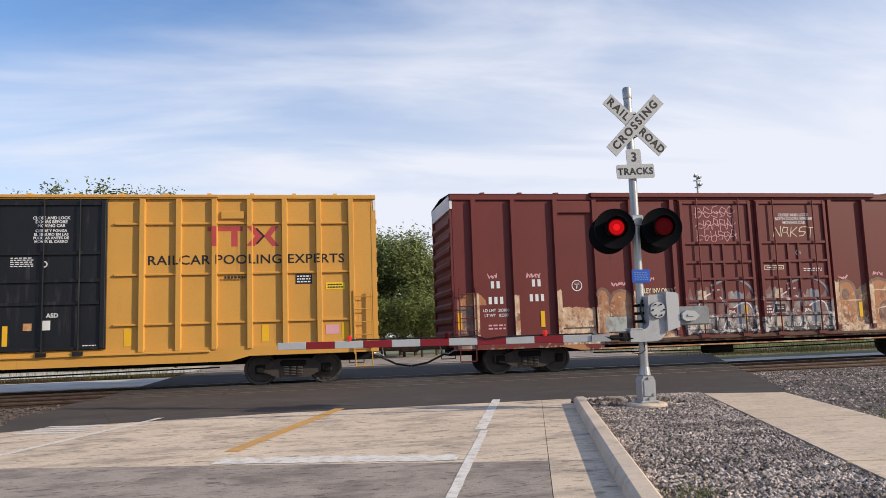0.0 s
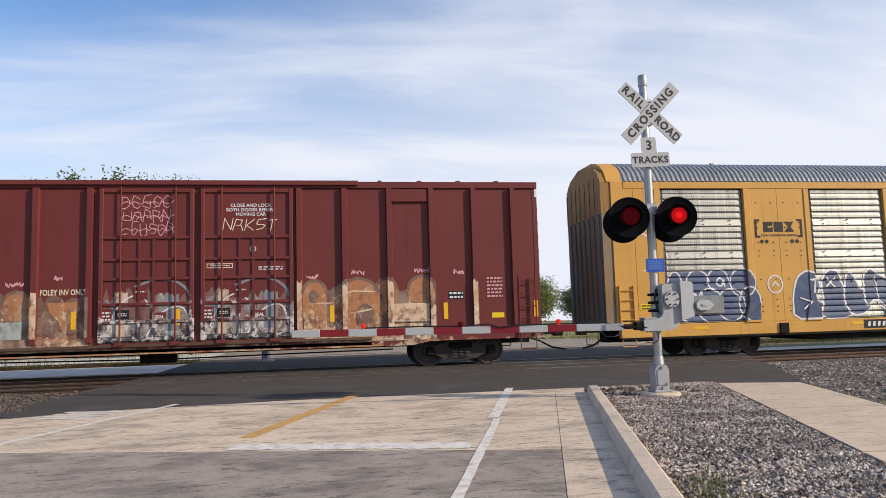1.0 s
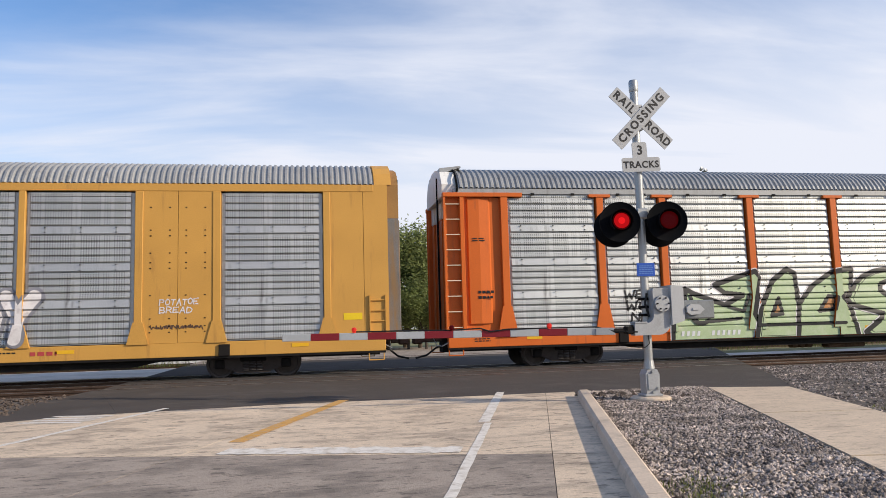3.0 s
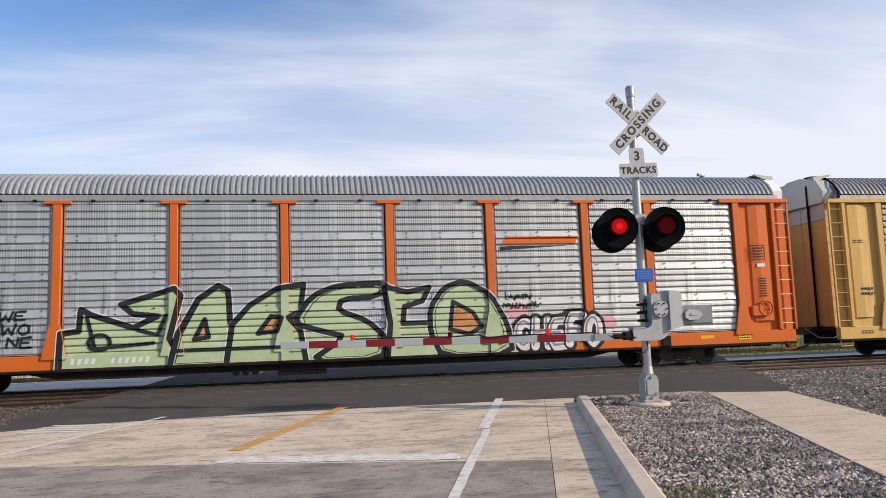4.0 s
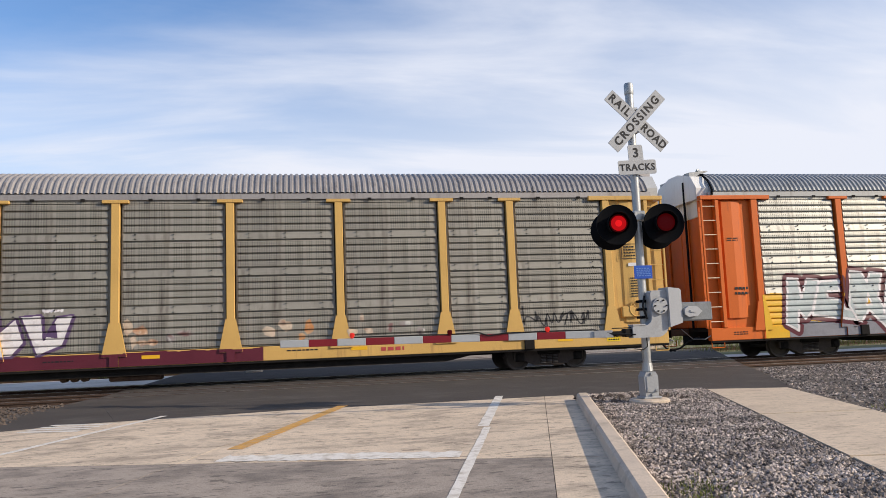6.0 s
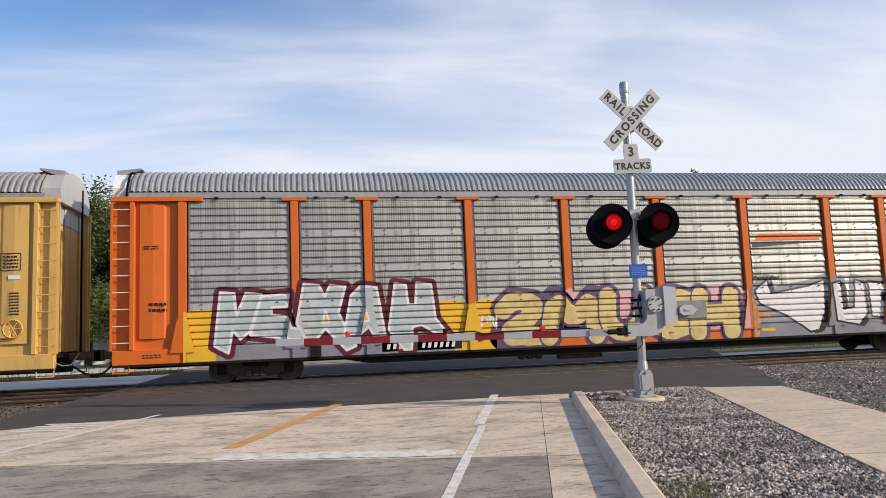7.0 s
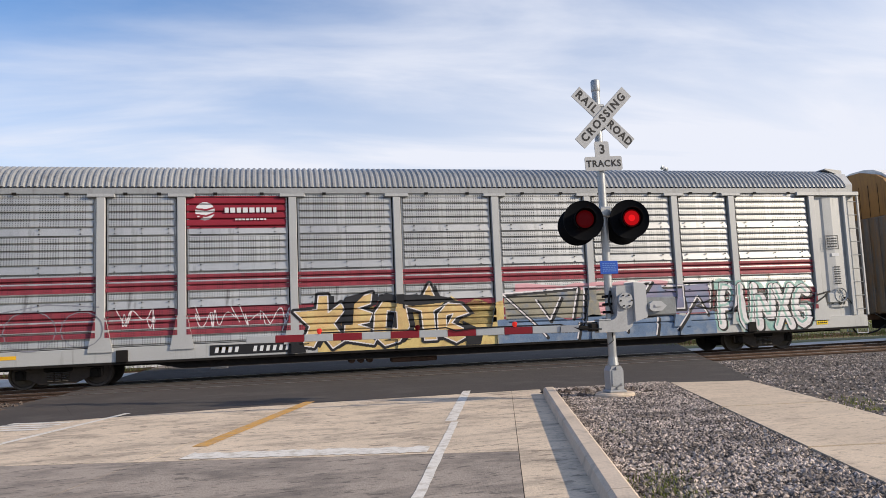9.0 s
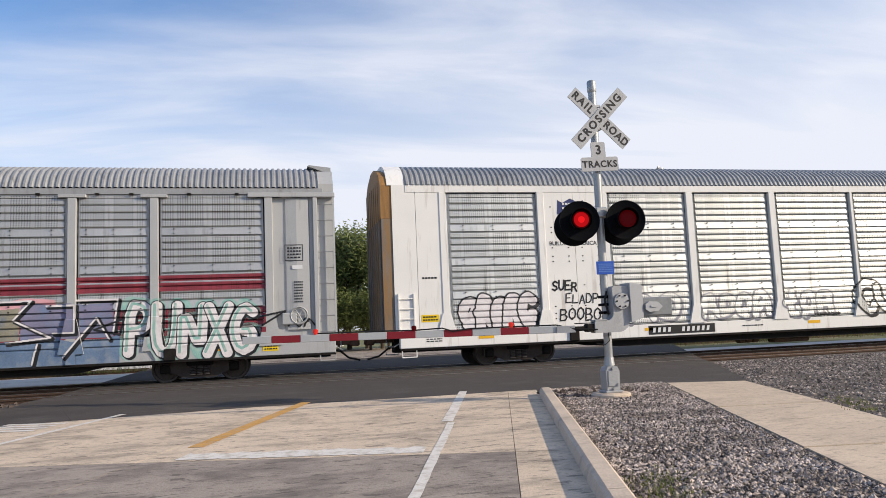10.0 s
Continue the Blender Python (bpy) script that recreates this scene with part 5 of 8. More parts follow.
    spray(car, "graffiti", P_PINK, surface, cuts, 0.8, lines=[scrawl(x - w, x + w, z - 0.06, z + 0.07, 3 + int(9 * x)) for x, z, w in ((4.95, 2.46, 0.2), (5.98, 2.6, 0.12), (12.35, 2.52, 0.15), (13.55, 2.62, 0.16), (15.3, 2.64, 0.18), (16.35, 2.58, 0.15), (2.4, 2.75, 0.2), (1.2, 2.75, 0.12))], r=0.012)
    # doors: smoky over-spray, pale arcs, dark notices
    for x0 in (6.95, 9.46):
        spray(car, "sprayed_haze", P_SMEAR, surface, cuts, 0.7, polys=[ragged(x0 + 0.12, x0 + 2.3, 0.95, 2.12, 26, 0.22)])
        spray(car, "sprayed_patch", P_PALE, surface, cuts, 1.5, polys=[ragged(x0 + 0.40, x0 + 0.72, 1.84, 2.22, 6, 0.05), ragged(x0 + 0.42, x0 + 0.66, 1.08, 1.40, 5, 0.03)])
        spray(car, "sprayed_patch", P_GREY, surface, cuts, 1.4, polys=[ragged(x0 + 1.62, x0 + 1.98, 1.2, 2.15, 6, 0.08)])
        spray(car, "graffiti", P_WHITE, surface, cuts, 2.2, lines=[curve_smooth([(x0 + 0.25, 1.3), (x0 + 0.5, 1.95), (x0 + 1.0, 2.2), (x0 + 1.35, 1.75)], 2), curve_smooth([(x0 + 1.2, 1.1), (x0 + 1.5, 1.7), (x0 + 2.1, 1.9), (x0 + 2.25, 1.3)], 2)], r=0.018)
        spray(car, "graffiti", P_GREY, surface, cuts, 2.1, lines=[curve_smooth([(x0 + 0.9, 2.35), (x0 + 1.5, 2.6), (x0 + 2.1, 2.4), (x0 + 2.3, 2.0)], 2), curve_smooth([(x0 + 0.2, 2.0), (x0 + 0.6, 1.55), (x0 + 1.1, 1.2)], 2)], r=0.035)
        part("door_notice", Geo().box(x0 + 0.42, x0 + 0.76, -1.522, -1.51, 1.52, 1.76), SIGN_BLACK, car)
        small_bars(car, "notice_bars", x0 + 0.59, 1.64, 0.24, 0.1, SIGN_WHITE, -1.522, 2, per=3)
        part("seal_plate", Geo().box(x0 + 1.28, x0 + 1.66, -1.522, -1.51, 1.52, 1.68), BOX_RED, car)
        write("seal_mark", "SEAL", 0.11, x0 + 1.5, -1.524, 1.56, SIGN_WHITE, car, 0.003)
        part("door_plate", Geo().box(x0 + 0.06, x0 + 0.34, -1.522, -1.51, 1.42, 1.80), BOX_RED, car)
        small_bars(car, "notice_bars", x0 + 0.2, 1.61, 0.24, 0.26, SIGN_WHITE, -1.522, 3, per=2)
        part("door_plate", Geo().box(x0 + 0.86, x0 + 1.2, -1.522, -1.51, 2.02, 2.34), BOX_RED, car)
        small_bars(car, "notice_bars", x0 + 1.03, 2.22, 0.28, 0.06, SIGN_WHITE, -1.522, 1, per=3)
    part("reflector", Geo().box(8.86, 8.96, -1.522, -1.51, 1.35, 1.75), S_YELLOW, car)
    part("notice_frame", Geo().box(9.62, 10.28, -1.516, -1.51, 2.80, 2.92), P_CREAM, car)
    part("notice_plate", Geo().box(9.64, 10.26, -1.520, -1.515, 2.82, 2.90), BOX_RED, car)
    small_bars(car, "notice_bars", 9.95, 2.86, 0.56, 0.05, SIGN_WHITE, -1.520, 1, per=8)
    small_bars(car, "stencil_bars", 11.25, 2.78, 0.7, 0.12, SIGN_WHITE, -1.512, 2, per=4)
    rows = word_strokes("DcfbC", 7.5, 8.72, 4.40, 4.70, 3, 0.1, 0.1) + word_strokes("gaeeN", 7.55, 8.7, 4.06, 4.36, 4, 0.1, 0.1) + word_strokes("Lcgfbe", 7.5, 8.8, 3.70, 4.0, 5, 0.1, 0.1)
    spray(car, "graffiti", P_PINK, surface, cuts, 2, lines=rows + [curve_smooth([(x + 0.05 * math.sin(i * 2.1 + z), z + 0.11 * (i % 2)) for i, x in enumerate(np.linspace(7.5, 8.75, 12))], 2) for z in (3.78, 4.12, 4.48)], r=0.0095)
    spray(car, "graffiti", P_CREAM, surface, cuts, 2, lines=word_strokes("NeKfT", 10.05, 11.4, 3.78, 4.08, 6, 0.25, 0.1), r=0.010)
    for i, line in enumerate(("CLOSE AND LOCK", "BOTH DOORS BEFORE", "MOVING CAR")):
        write("door_notice", line, 0.125, 10.75, -1.514, 4.46 - i * 0.12, SIGN_WHITE, car, 0.002)
    write_on("inventory_note", "FOLEY INV ONLY", 0.20, 6.10, 2.24, P_CREAM, car, surface, cuts, 0.004, 0.72)
    for x, z, n in ((1.27, 2.52, 2), (1.27, 2.08, 3), (2.47, 2.55, 2), (2.47, 2.13, 3)):
        blocks = Geo()
        for i in range(n):
            a = x + (i - (n - 1) / 2) * 0.165
            blocks.box(a - 0.045, a + 0.045, -1.448, -1.442, z - 0.10, z + 0.10)
        tagged(part("car_mark_bars", blocks, SIGN_WHITE, car), kind="stuff")
    write("weight_note", "LD LMT  203800", 0.115, 1.27, -1.445, 1.80, SIGN_WHITE, car, 0.001, wide=0.95)
    write("weight_note", "LT WT   82300", 0.115, 1.27, -1.445, 1.66, SIGN_WHITE, car, 0.001, wide=0.95)
    small_bars(car, "plate_bars", 1.27, 1.34, 0.55, 0.18, P_PINK, -1.444, 2, per=3)
    small_bars(car, "weight_bars", 17.35, 2.15, 0.5, 0.6, P_PINK, -1.444, 6, per=4)
    small_bars(car, "data_bars", 16.25, 1.95, 0.42, 0.22, SIGN_WHITE, -1.444, 2, SIGN_BLACK, 3)
    part("yellow_label", Geo().box(17.25, 17.6, -1.448, -1.44, 1.30, 1.44), S_LABEL, car)
    small_bars(car, "car_mark_bars", 17.3, 1.02, 0.5, 0.14, SIGN_WHITE, -1.502, 1, per=4)
    for x in (0.22, 2.62, 6.35, 12.85, 15.95, 18.52):
        part("reflector", Geo().box(x - 0.06, x + 0.06, -1.452, -1.44, 1.3, 1.75), S_YELLOW, car)
    for x in (3.68, 10.8):
        part("load_disc", Geo().lathe([(0.135, -0.004), (0.16, -0.005)] if x < 5 else [(0.06, -0.004), (0.085, -0.005)], "y", 22, pose(x, -1.442 if x < 5 else -1.512, 2.45 if x < 5 else 3.3)), SIGN_WHITE, car)
    write("load_letter", "F", 0.12, 3.68, -1.446, 2.40, SIGN_WHITE, car, 0.003)
    small_bars(car, "disc_bars", 3.68, 2.50, 0.16, 0.07, SIGN_WHITE, -1.442, 2, per=4)
    MOVERS.append((car, 4.05))


def sill_marks(car, L, plate_x, seed, tape=(2.5, 7.6, 13.2, 18.5, 24.3)):
    """Reflective tape, small stencils and the car's number plate (as bars) on the sill."""
    for x in tape:
        part("reflector", Geo().box(x - 0.22, x + 0.22, -1.508, -1.50, 0.78, 0.87), S_YELLOW, car)
    part("number_plate", Geo().box(plate_x - 1.1, plate_x + 1.1, -1.508, -1.50, 0.66, 0.92), SIGN_BLACK, car)
    nb = Geo()
    for i in range(10):
        x = plate_x - 0.98 + i * 0.165 + (0.30 if i > 3 else 0)
        nb.prism([(x, 0.72), (x + 0.085, 0.72), (x + 0.115, 0.86), (x + 0.03, 0.86)], -1.514, -1.509, "y")
    tagged(part("number_bars", nb, SIGN_WHITE, car), kind="stuff")
    small_bars(car, "stencil_bars", 1.0, 0.80, 0.5, 0.12, SIGN_BLACK, -1.5, 2, per=4, seed=seed)
    small_bars(car, "stencil_bars", 11.0, 0.80, 0.8, 0.07, SIGN_BLACK, -1.5, 1, per=7, seed=seed + 1)
    small_bars(car, "stencil_bars", 17.0, 0.84, 0.9, 0.07, SIGN_BLACK, -1.5, 1, per=7, seed=seed + 2)
    part("jacking_pad", Geo().box(5.0, 5.28, -1.56, -1.49, 0.60, 0.90, 0.01), UNDER, car)
    part("jacking_pad", Geo().box(L - 4.4, L - 4.12, -1.56, -1.49, 0.60, 0.90, 0.01), UNDER, car)


def end_stencils(car, L, seed, ink):
    """Small stencilled tables on the end bays, and a yellow label."""
    part("stencil_frame", Geo().box(L - 1.34, L - 0.86, -1.479, -1.4765, 3.08, 3.10).box(L - 1.34, L - 0.86, -1.479, -1.4765, 3.50, 3.52).box(L - 1.34, L - 1.325, -1.479, -1.4765, 3.10, 3.50).box(L - 0.875, L - 0.86, -1.479, -1.4765, 3.10, 3.50), ink, car)
    for x, z, w, h, n in ((1.10, 3.30, 0.40, 0.34, 4), (1.0, 2.25, 0.26, 0.6, 8)):
        small_bars(car, "stencil_bars", L - x, z, w, h, ink, -1.476, n, per=4, seed=seed)
    part("white_sticker", Geo().box(L - 1.15, L - 0.88, -1.482, -1.476, 2.86, 2.96), SIGN_WHITE, car)
    small_bars(car, "car_mark_bars", 1.15, 2.05, 0.5, 0.3, ink, -1.476, 2, per=4, seed=seed)
    small_bars(car, "stencil_bars", 0.98, 3.6, 0.4, 0.12, ink, -1.476, 2, per=2, seed=seed)
    part("yellow_label", Geo().box(L - 1.95, L - 1.55, -1.508, -1.50, 0.72, 0.90), S_LABEL, car)
    small_bars(car, "label_bars", L - 1.75, 0.81, 0.36, 0.14, SIGN_BLACK, -1.506, 2, per=4)


def piece(car, surf, cuts, word, x0, x1, z0, z1, r, fill, edge, edge_w, seed=1, slant=0.1, halo=None, shine=None, jitter=0.08, label=""):
    """A fat-lettered sprayed word: a halo behind it, then each letter outlined and filled over the last."""
    lim = (0.61, 4.9)
    word_lines = word_strokes(word, x0 + r, x1 - r, z0 + r, z1 - r, seed, slant, jitter)
    if halo:
        spray(car, "graffiti_halo", halo[0], surf, cuts, 1, lines=word_lines, r=r + halo[1], limits=lim)
    k = 0
    for i, c in enumerate(word):
        n = len(GLYPH.get(c, []))
        st = [curve_smooth(q, 1) for q in word_lines[k:k + n]]
        k += n
        lay = 2 + 1.2 * i
        spray(car, "graffiti_letter", edge, surf, cuts, lay, lines=st + [[(p[0] + 0.04, p[1] - 0.04) for p in q] for q in st], r=r + edge_w, limits=lim, label=label)
        spray(car, "graffiti_fill", fill, surf, cuts, lay + 0.5, lines=st, r=r, limits=lim)
        if shine:
            spray(car, "graffiti_shine", shine[0], surf, cuts, lay + 0.9, lines=[[(p[0] - r * 0.4, p[1] + r * 0.35) for p in q] for q in st], r=shine[1], limits=lim)


def round_off(poly, times=1):
    """Cuts a closed outline's corners."""
    for _ in range(times):
        poly = [q for a, c in zip(poly, poly[1:] + poly[:1]) for q in ((a[0] * 0.8 + c[0] * 0.2, a[1] * 0.8 + c[1] * 0.2), (a[0] * 0.2 + c[0] * 0.8, a[1] * 0.2 + c[1] * 0.8))]
    return poly


def letter(car, surf, cuts, layer, body, fill, edge, w, holes=(), hole_fill=None, halo=None, shade=None, shine=None, rounding=1, label=""):
    """One sprayed letter: halo, cast shadow, filled body, outlined counters and rim, a thin inner light."""
    lim = (0.61, 4.9)
    body = round_off(body, rounding)
    ringed = body + body[:1]
    if halo:
        spray(car, "graffiti_halo", halo[0], surf, cuts, layer, lines=[ringed], r=w + halo[1], limits=lim)
    if shade:
        spray(car, "graffiti_shadow", shade[0], surf, cuts, layer + 0.3, polys=[[(x + shade[1], z - shade[2]) for x, z in body]], limits=lim)
    spray(car, "graffiti_letter", fill, surf, cuts, layer + 0.6, polys=[body], limits=lim, label=label)
    if shine:
        mx, mz = sum(p[0] for p in body) / len(body), sum(p[1] for p in body) / len(body)
        spray(car, "graffiti_shine", shine[0], surf, cuts, layer + 0.8, lines=[[(mx + (x - mx) * 0.86, mz + (z - mz) * 0.9) for x, z in ringed]], r=shine[1], limits=lim)
    for h in holes:
        if hole_fill:
            spray(car, "graffiti_fill", hole_fill, surf, cuts, layer + 0.9, polys=[h], limits=lim)
        spray(car, "graffiti_outline", edge, surf, cuts, layer + 1.0, lines=[h + h[:1]], r=w * 0.8, limits=lim)
    spray(car, "graffiti_outline", edge, surf, cuts, layer + 1.1, lines=[ringed], r=w, limits=lim)


def scrawl(x0, x1, z0, z1, seed):
    """One unreadable run of loops and zigzags."""
    rnd = random.Random(seed)
    n = max(11, int((x1 - x0) / (z1 - z0) * 8))
    return curve_smooth([(x0 + (x1 - x0) * i / n + rnd.uniform(-0.35, 0.35) * (z1 - z0), (z0 if i % 2 else z1) + rnd.uniform(-0.35, 0.2) * (z1 - z0) * (1 if i % 2 == 0 else -1)) for i in range(n + 1)], 2)


def scribble(car, surf, cuts, word, x0, x1, z0, z1, ink, r=0.022, seed=2, layer=4, slant=0.15):
    if word.islower():
        spray(car, "graffiti", ink, surf, cuts, layer, lines=[scrawl(x0, x1, z0, z1, seed)], r=r)
        return
    spray(car, "graffiti", ink, surf, cuts, layer, lines=word_strokes(word, x0, x1, z0, z1, seed, slant, 0.12), r=r)


def fill_box(car, surf, cuts, name, material, x0, x1, z0, z1, layer=1, seed=1, rough=0.06):
    rnd = random.Random(seed)
    n = max(4, int((x1 - x0) / 0.35))
    top = [(x0 + (x1 - x0) * i / n, z1 + rnd.uniform(-rough, rough)) for i in range(n + 1)]
    spray(car, name, material, surf, cuts, layer, polys=[top + [(x1, z0), (x0, z0)]])


def logo_bars(car, surf, x0, x1, z0, z1, n, material, y=-1.50):
    g = Geo()
    h = (z1 - z0) / (2 * n - 1)
    for i in range(n):
        g.box(x0 + 0.02 * i, x1, y - 0.008, y - 0.003, z0 + 2 * i * h, z0 + (2 * i + 1) * h)
    part("trade_mark", g, material, car)


yellow_boxcar()
red_boxcar()

# golden auto rack with blue and white throw-ups
L = 26.62
# duller sheets fore, paler aft: the right half's bright sheen is painted in
car, surf, cuts = rack_c(25.0, L, "golden yellow auto rack car with grey sheets, blue and white graffiti", YELLOW, MESH_WORN, ROOF, YELLOW, END_WEATHER, MESH_PALE)
sill_marks(car, L, 8.9, 4)
part("yellow_label", Geo().box(0.66, 1.16, -1.508, -1.50, 1.38, 1.56), S_LABEL, car)
small_bars(car, "label_bars", 0.91, 1.47, 0.46, 0.16, SIGN_BLACK, -1.506, 2, per=5)
small_bars(car, "car_mark_bars", 0.98, 2.52, 0.38, 0.09, SIGN_WHITE, -1.50, 1, per=5)
spray(car, "graffiti", P_WHITE, surf, cuts, 2, lines=[curve_smooth([(0.62, 3.6), (0.75, 3.75), (0.66, 3.55), (0.9, 3.62), (0.92, 3.5), (1.05, 3.64), (1.1, 3.48), (1.3, 3.56), (1.45, 3.5)], 2)], r=0.022)
for x, s_ in ((4.42, 1), (5.98, -1)):
    br = Geo().prism([(x, 3.45), (x, 4.0), (x + s_ * 0.16, 4.0), (x + s_ * 0.16, 3.94), (x + s_ * 0.06, 3.94), (x + s_ * 0.06, 3.51), (x + s_ * 0.16, 3.51), (x + s_ * 0.16, 3.45)], -1.51, -1.50, "y")
    part("trade_mark_bracket", br, SIGN_BLACK, car)
spray(car, "trade_mark", SIGN_BLACK, surf, cuts, 2, polys=[[(4.70, 3.62), (4.70, 3.92), (5.00, 3.92), (5.00, 3.80), (4.84, 3.80), (4.84, 3.74), (5.00, 3.74), (5.00, 3.62)], [(5.05, 3.62), (5.05, 3.92), (5.34, 3.92), (5.34, 3.62)], [(5.39, 3.62), (5.52, 3.77), (5.39, 3.92), (5.70, 3.92), (5.60, 3.77), (5.70, 3.62)]], label="black block trade mark between brackets")
write("slogan", "How tomorrow moves", 0.125, 5.2, -1.506, 3.52, SIGN_BLACK, car, 0.001)
part("trade_mark_dots", Geo().lathe([(0.001, -1.508), (0.06, -1.508)], "y", 12, pose(4.62, 0, 3.33)).lathe([(0.001, -1.508), (0.06, -1.508)], "y", 12, pose(4.78, 0, 3.33)).lathe([(0.001, -1.508), (0.06, -1.508)], "y", 12, pose(5.62, 0, 3.33)).lathe([(0.001, -1.508), (0.06, -1.508)], "y", 12, pose(5.78, 0, 3.33)), SIGN_BLACK, car)
bub = [ring(1.78, 1.75, 0.28, 0.74), ring(2.5, 2.15, 0.36, 0.36), ring(3.14, 2.2, 0.34, 0.34), ring(3.92, 2.12, 0.40, 0.42), ring(2.2, 1.42, 0.40, 0.42), ring(2.85, 1.48, 0.42, 0.50), ring(3.52, 1.48, 0.45, 0.48), ring(4.12, 1.5, 0.34, 0.5)]
spray(car, "graffiti_fill", P_BLUE, surf, cuts, 1, polys=[[(1.5, 1.02), (1.5, 2.2), (1.75, 2.48), (2.3, 2.45), (3.2, 2.52), (4.1, 2.5), (4.32, 2.1), (4.46, 1.6), (4.4, 1.02)]], label="dark blue sprayed bubble letters")
for i, b_ in enumerate(bub):
    spray(car, "graffiti_outline", P_WHITE, surf, cuts, 2 + 0.1 * i, lines=[b_[:-4] if i % 3 else b_], r=0.02)
spray(car, "graffiti_outline", P_WHITE, surf, cuts, 3, lines=[ring(3.2, 2.15, 0.1, 0.12), [(3.32, 2.2), (3.34, 2.02)], [(1.75, 1.95), (2.1, 2.05)], [(2.6, 1.9), (2.62, 1.5)], ring(4.95, 2.05, 0.24, 0.26), [(4.85, 2.0), (4.95, 2.12), (5.05, 2.0)]], r=0.022)
for i, q in enumerate((
        [(5.5, 1.0), (5.5, 1.7), (5.68, 2.25), (6.0, 2.45), (6.32, 2.35), (6.48, 2.0), (6.3, 1.6), (6.6, 1.4), (6.55, 1.0)],
        [(6.4, 1.0), (6.55, 1.5), (6.48, 2.1), (6.75, 2.46), (7.1, 2.42), (7.2, 2.0), (7.35, 1.6), (7.5, 1.2), (7.4, 1.0)],
        [(7.22, 1.45), (7.3, 2.2), (7.5, 2.42), (7.7, 2.1), (7.75, 1.9), (8.1, 1.75), (8.15, 1.3), (7.9, 1.1), (7.5, 1.05)],
        [(7.95, 1.3), (7.9, 2.2), (8.15, 2.5), (8.45, 2.3), (8.7, 2.15), (8.95, 2.2), (9.05, 1.3), (8.8, 1.05), (8.5, 1.3), (8.3, 1.55)],
        [(8.95, 2.25), (9.1, 1.9), (9.4, 2.0), (9.48, 2.5), (9.65, 2.2), (9.85, 1.1), (9.5, 0.98), (9.2, 1.4)],
        [(9.65, 1.0), (9.72, 2.1), (10.0, 2.5), (10.4, 2.52), (10.66, 2.2), (10.7, 1.7), (10.95, 1.4), (11.05, 1.05), (10.5, 1.0)])):
    letter(car, surf, cuts, 1 + 0.9 * i, q, P_BLUE, P_WHITE, 0.028, label="dark blue letter outlined in white")
spray(car, "graffiti_outline", P_WHITE, surf, cuts, 7.5, lines=[[(6.65, 1.95), (6.95, 2.2)], [(6.68, 2.22), (6.92, 1.92)], [(5.75, 1.62), (6.1, 1.5), (5.85, 1.3)], [(8.3, 2.2), (8.4, 1.5), (8.75, 1.2)], [(10.1, 1.5), (10.5, 1.75), (10.3, 1.3)]], r=0.022)
scribble(car, surf, cuts, "cb", 9.5, 9.9, 1.2, 1.45, P_WHITE)
scribble(car, surf, cuts, "T", 6.1, 6.4, 1.75, 2.1, P_WHITE, 0.03)
scribble(car, surf, cuts, "T", 10.4, 10.7, 1.75, 2.2, P_WHITE, 0.03)
piece(car, surf, cuts, "BUNDY", 13.5, 17.9, 1.02, 2.38, 0.165, P_WHITE, P_GREY, 0.03, 9, 0.05, halo=(P_GREY, 0.08), jitter=0.05, label="white sprayed letters with smoky grey shadow")
for i, (tx, z0) in enumerate((("POTATOE", 1.95), ("BREAD", 1.75))):
    scribble(car, surf, cuts, tx, 20.75, 21.7 - 0.15 * i, z0, z0 + 0.15, P_WHITE, 0.014, 3, 2)
scribble(car, surf, cuts, "gfhcabhaee", 20.55, 21.8, 1.32, 1.44, RUSTY, 0.012, 3, 2)
small_bars(car, "stencil_bars", 15.6 + 2.4, 0.80, 0.7, 0.2, S_LOGO_RED, -1.5, 1, per=3)
part("yellow_label", Geo().box(25.45, 25.95, -1.508, -1.50, 1.45, 1.63), S_LABEL, car)

# orange-framed rack with the big mint piece
L = 27.25
car, surf, cuts = rack_a(53.25, L, "orange-framed auto rack car with grey sheets, big mint graffiti", ORANGE, MESH_GREY, ROOF)
sill_marks(car, L, 7.9, 11)
end_stencils(car, L, 5, SIGN_BLACK)
fill_box(car, surf, cuts, "graffiti_fill", P_MINT, 6.75, 18.6, 0.61, 1.35, 1, 3, 0.1)
MINT_HOLES = {1: [(9.9, 1.25), (10.16, 1.76), (10.26, 1.3)], 2: [(11.5, 1.35), (11.85, 1.8), (12.12, 1.75), (12.0, 1.4)], 5: [(16.65, 1.3), (16.75, 2.05), (17.3, 1.75), (17.55, 1.35), (17.2, 1.15)]}
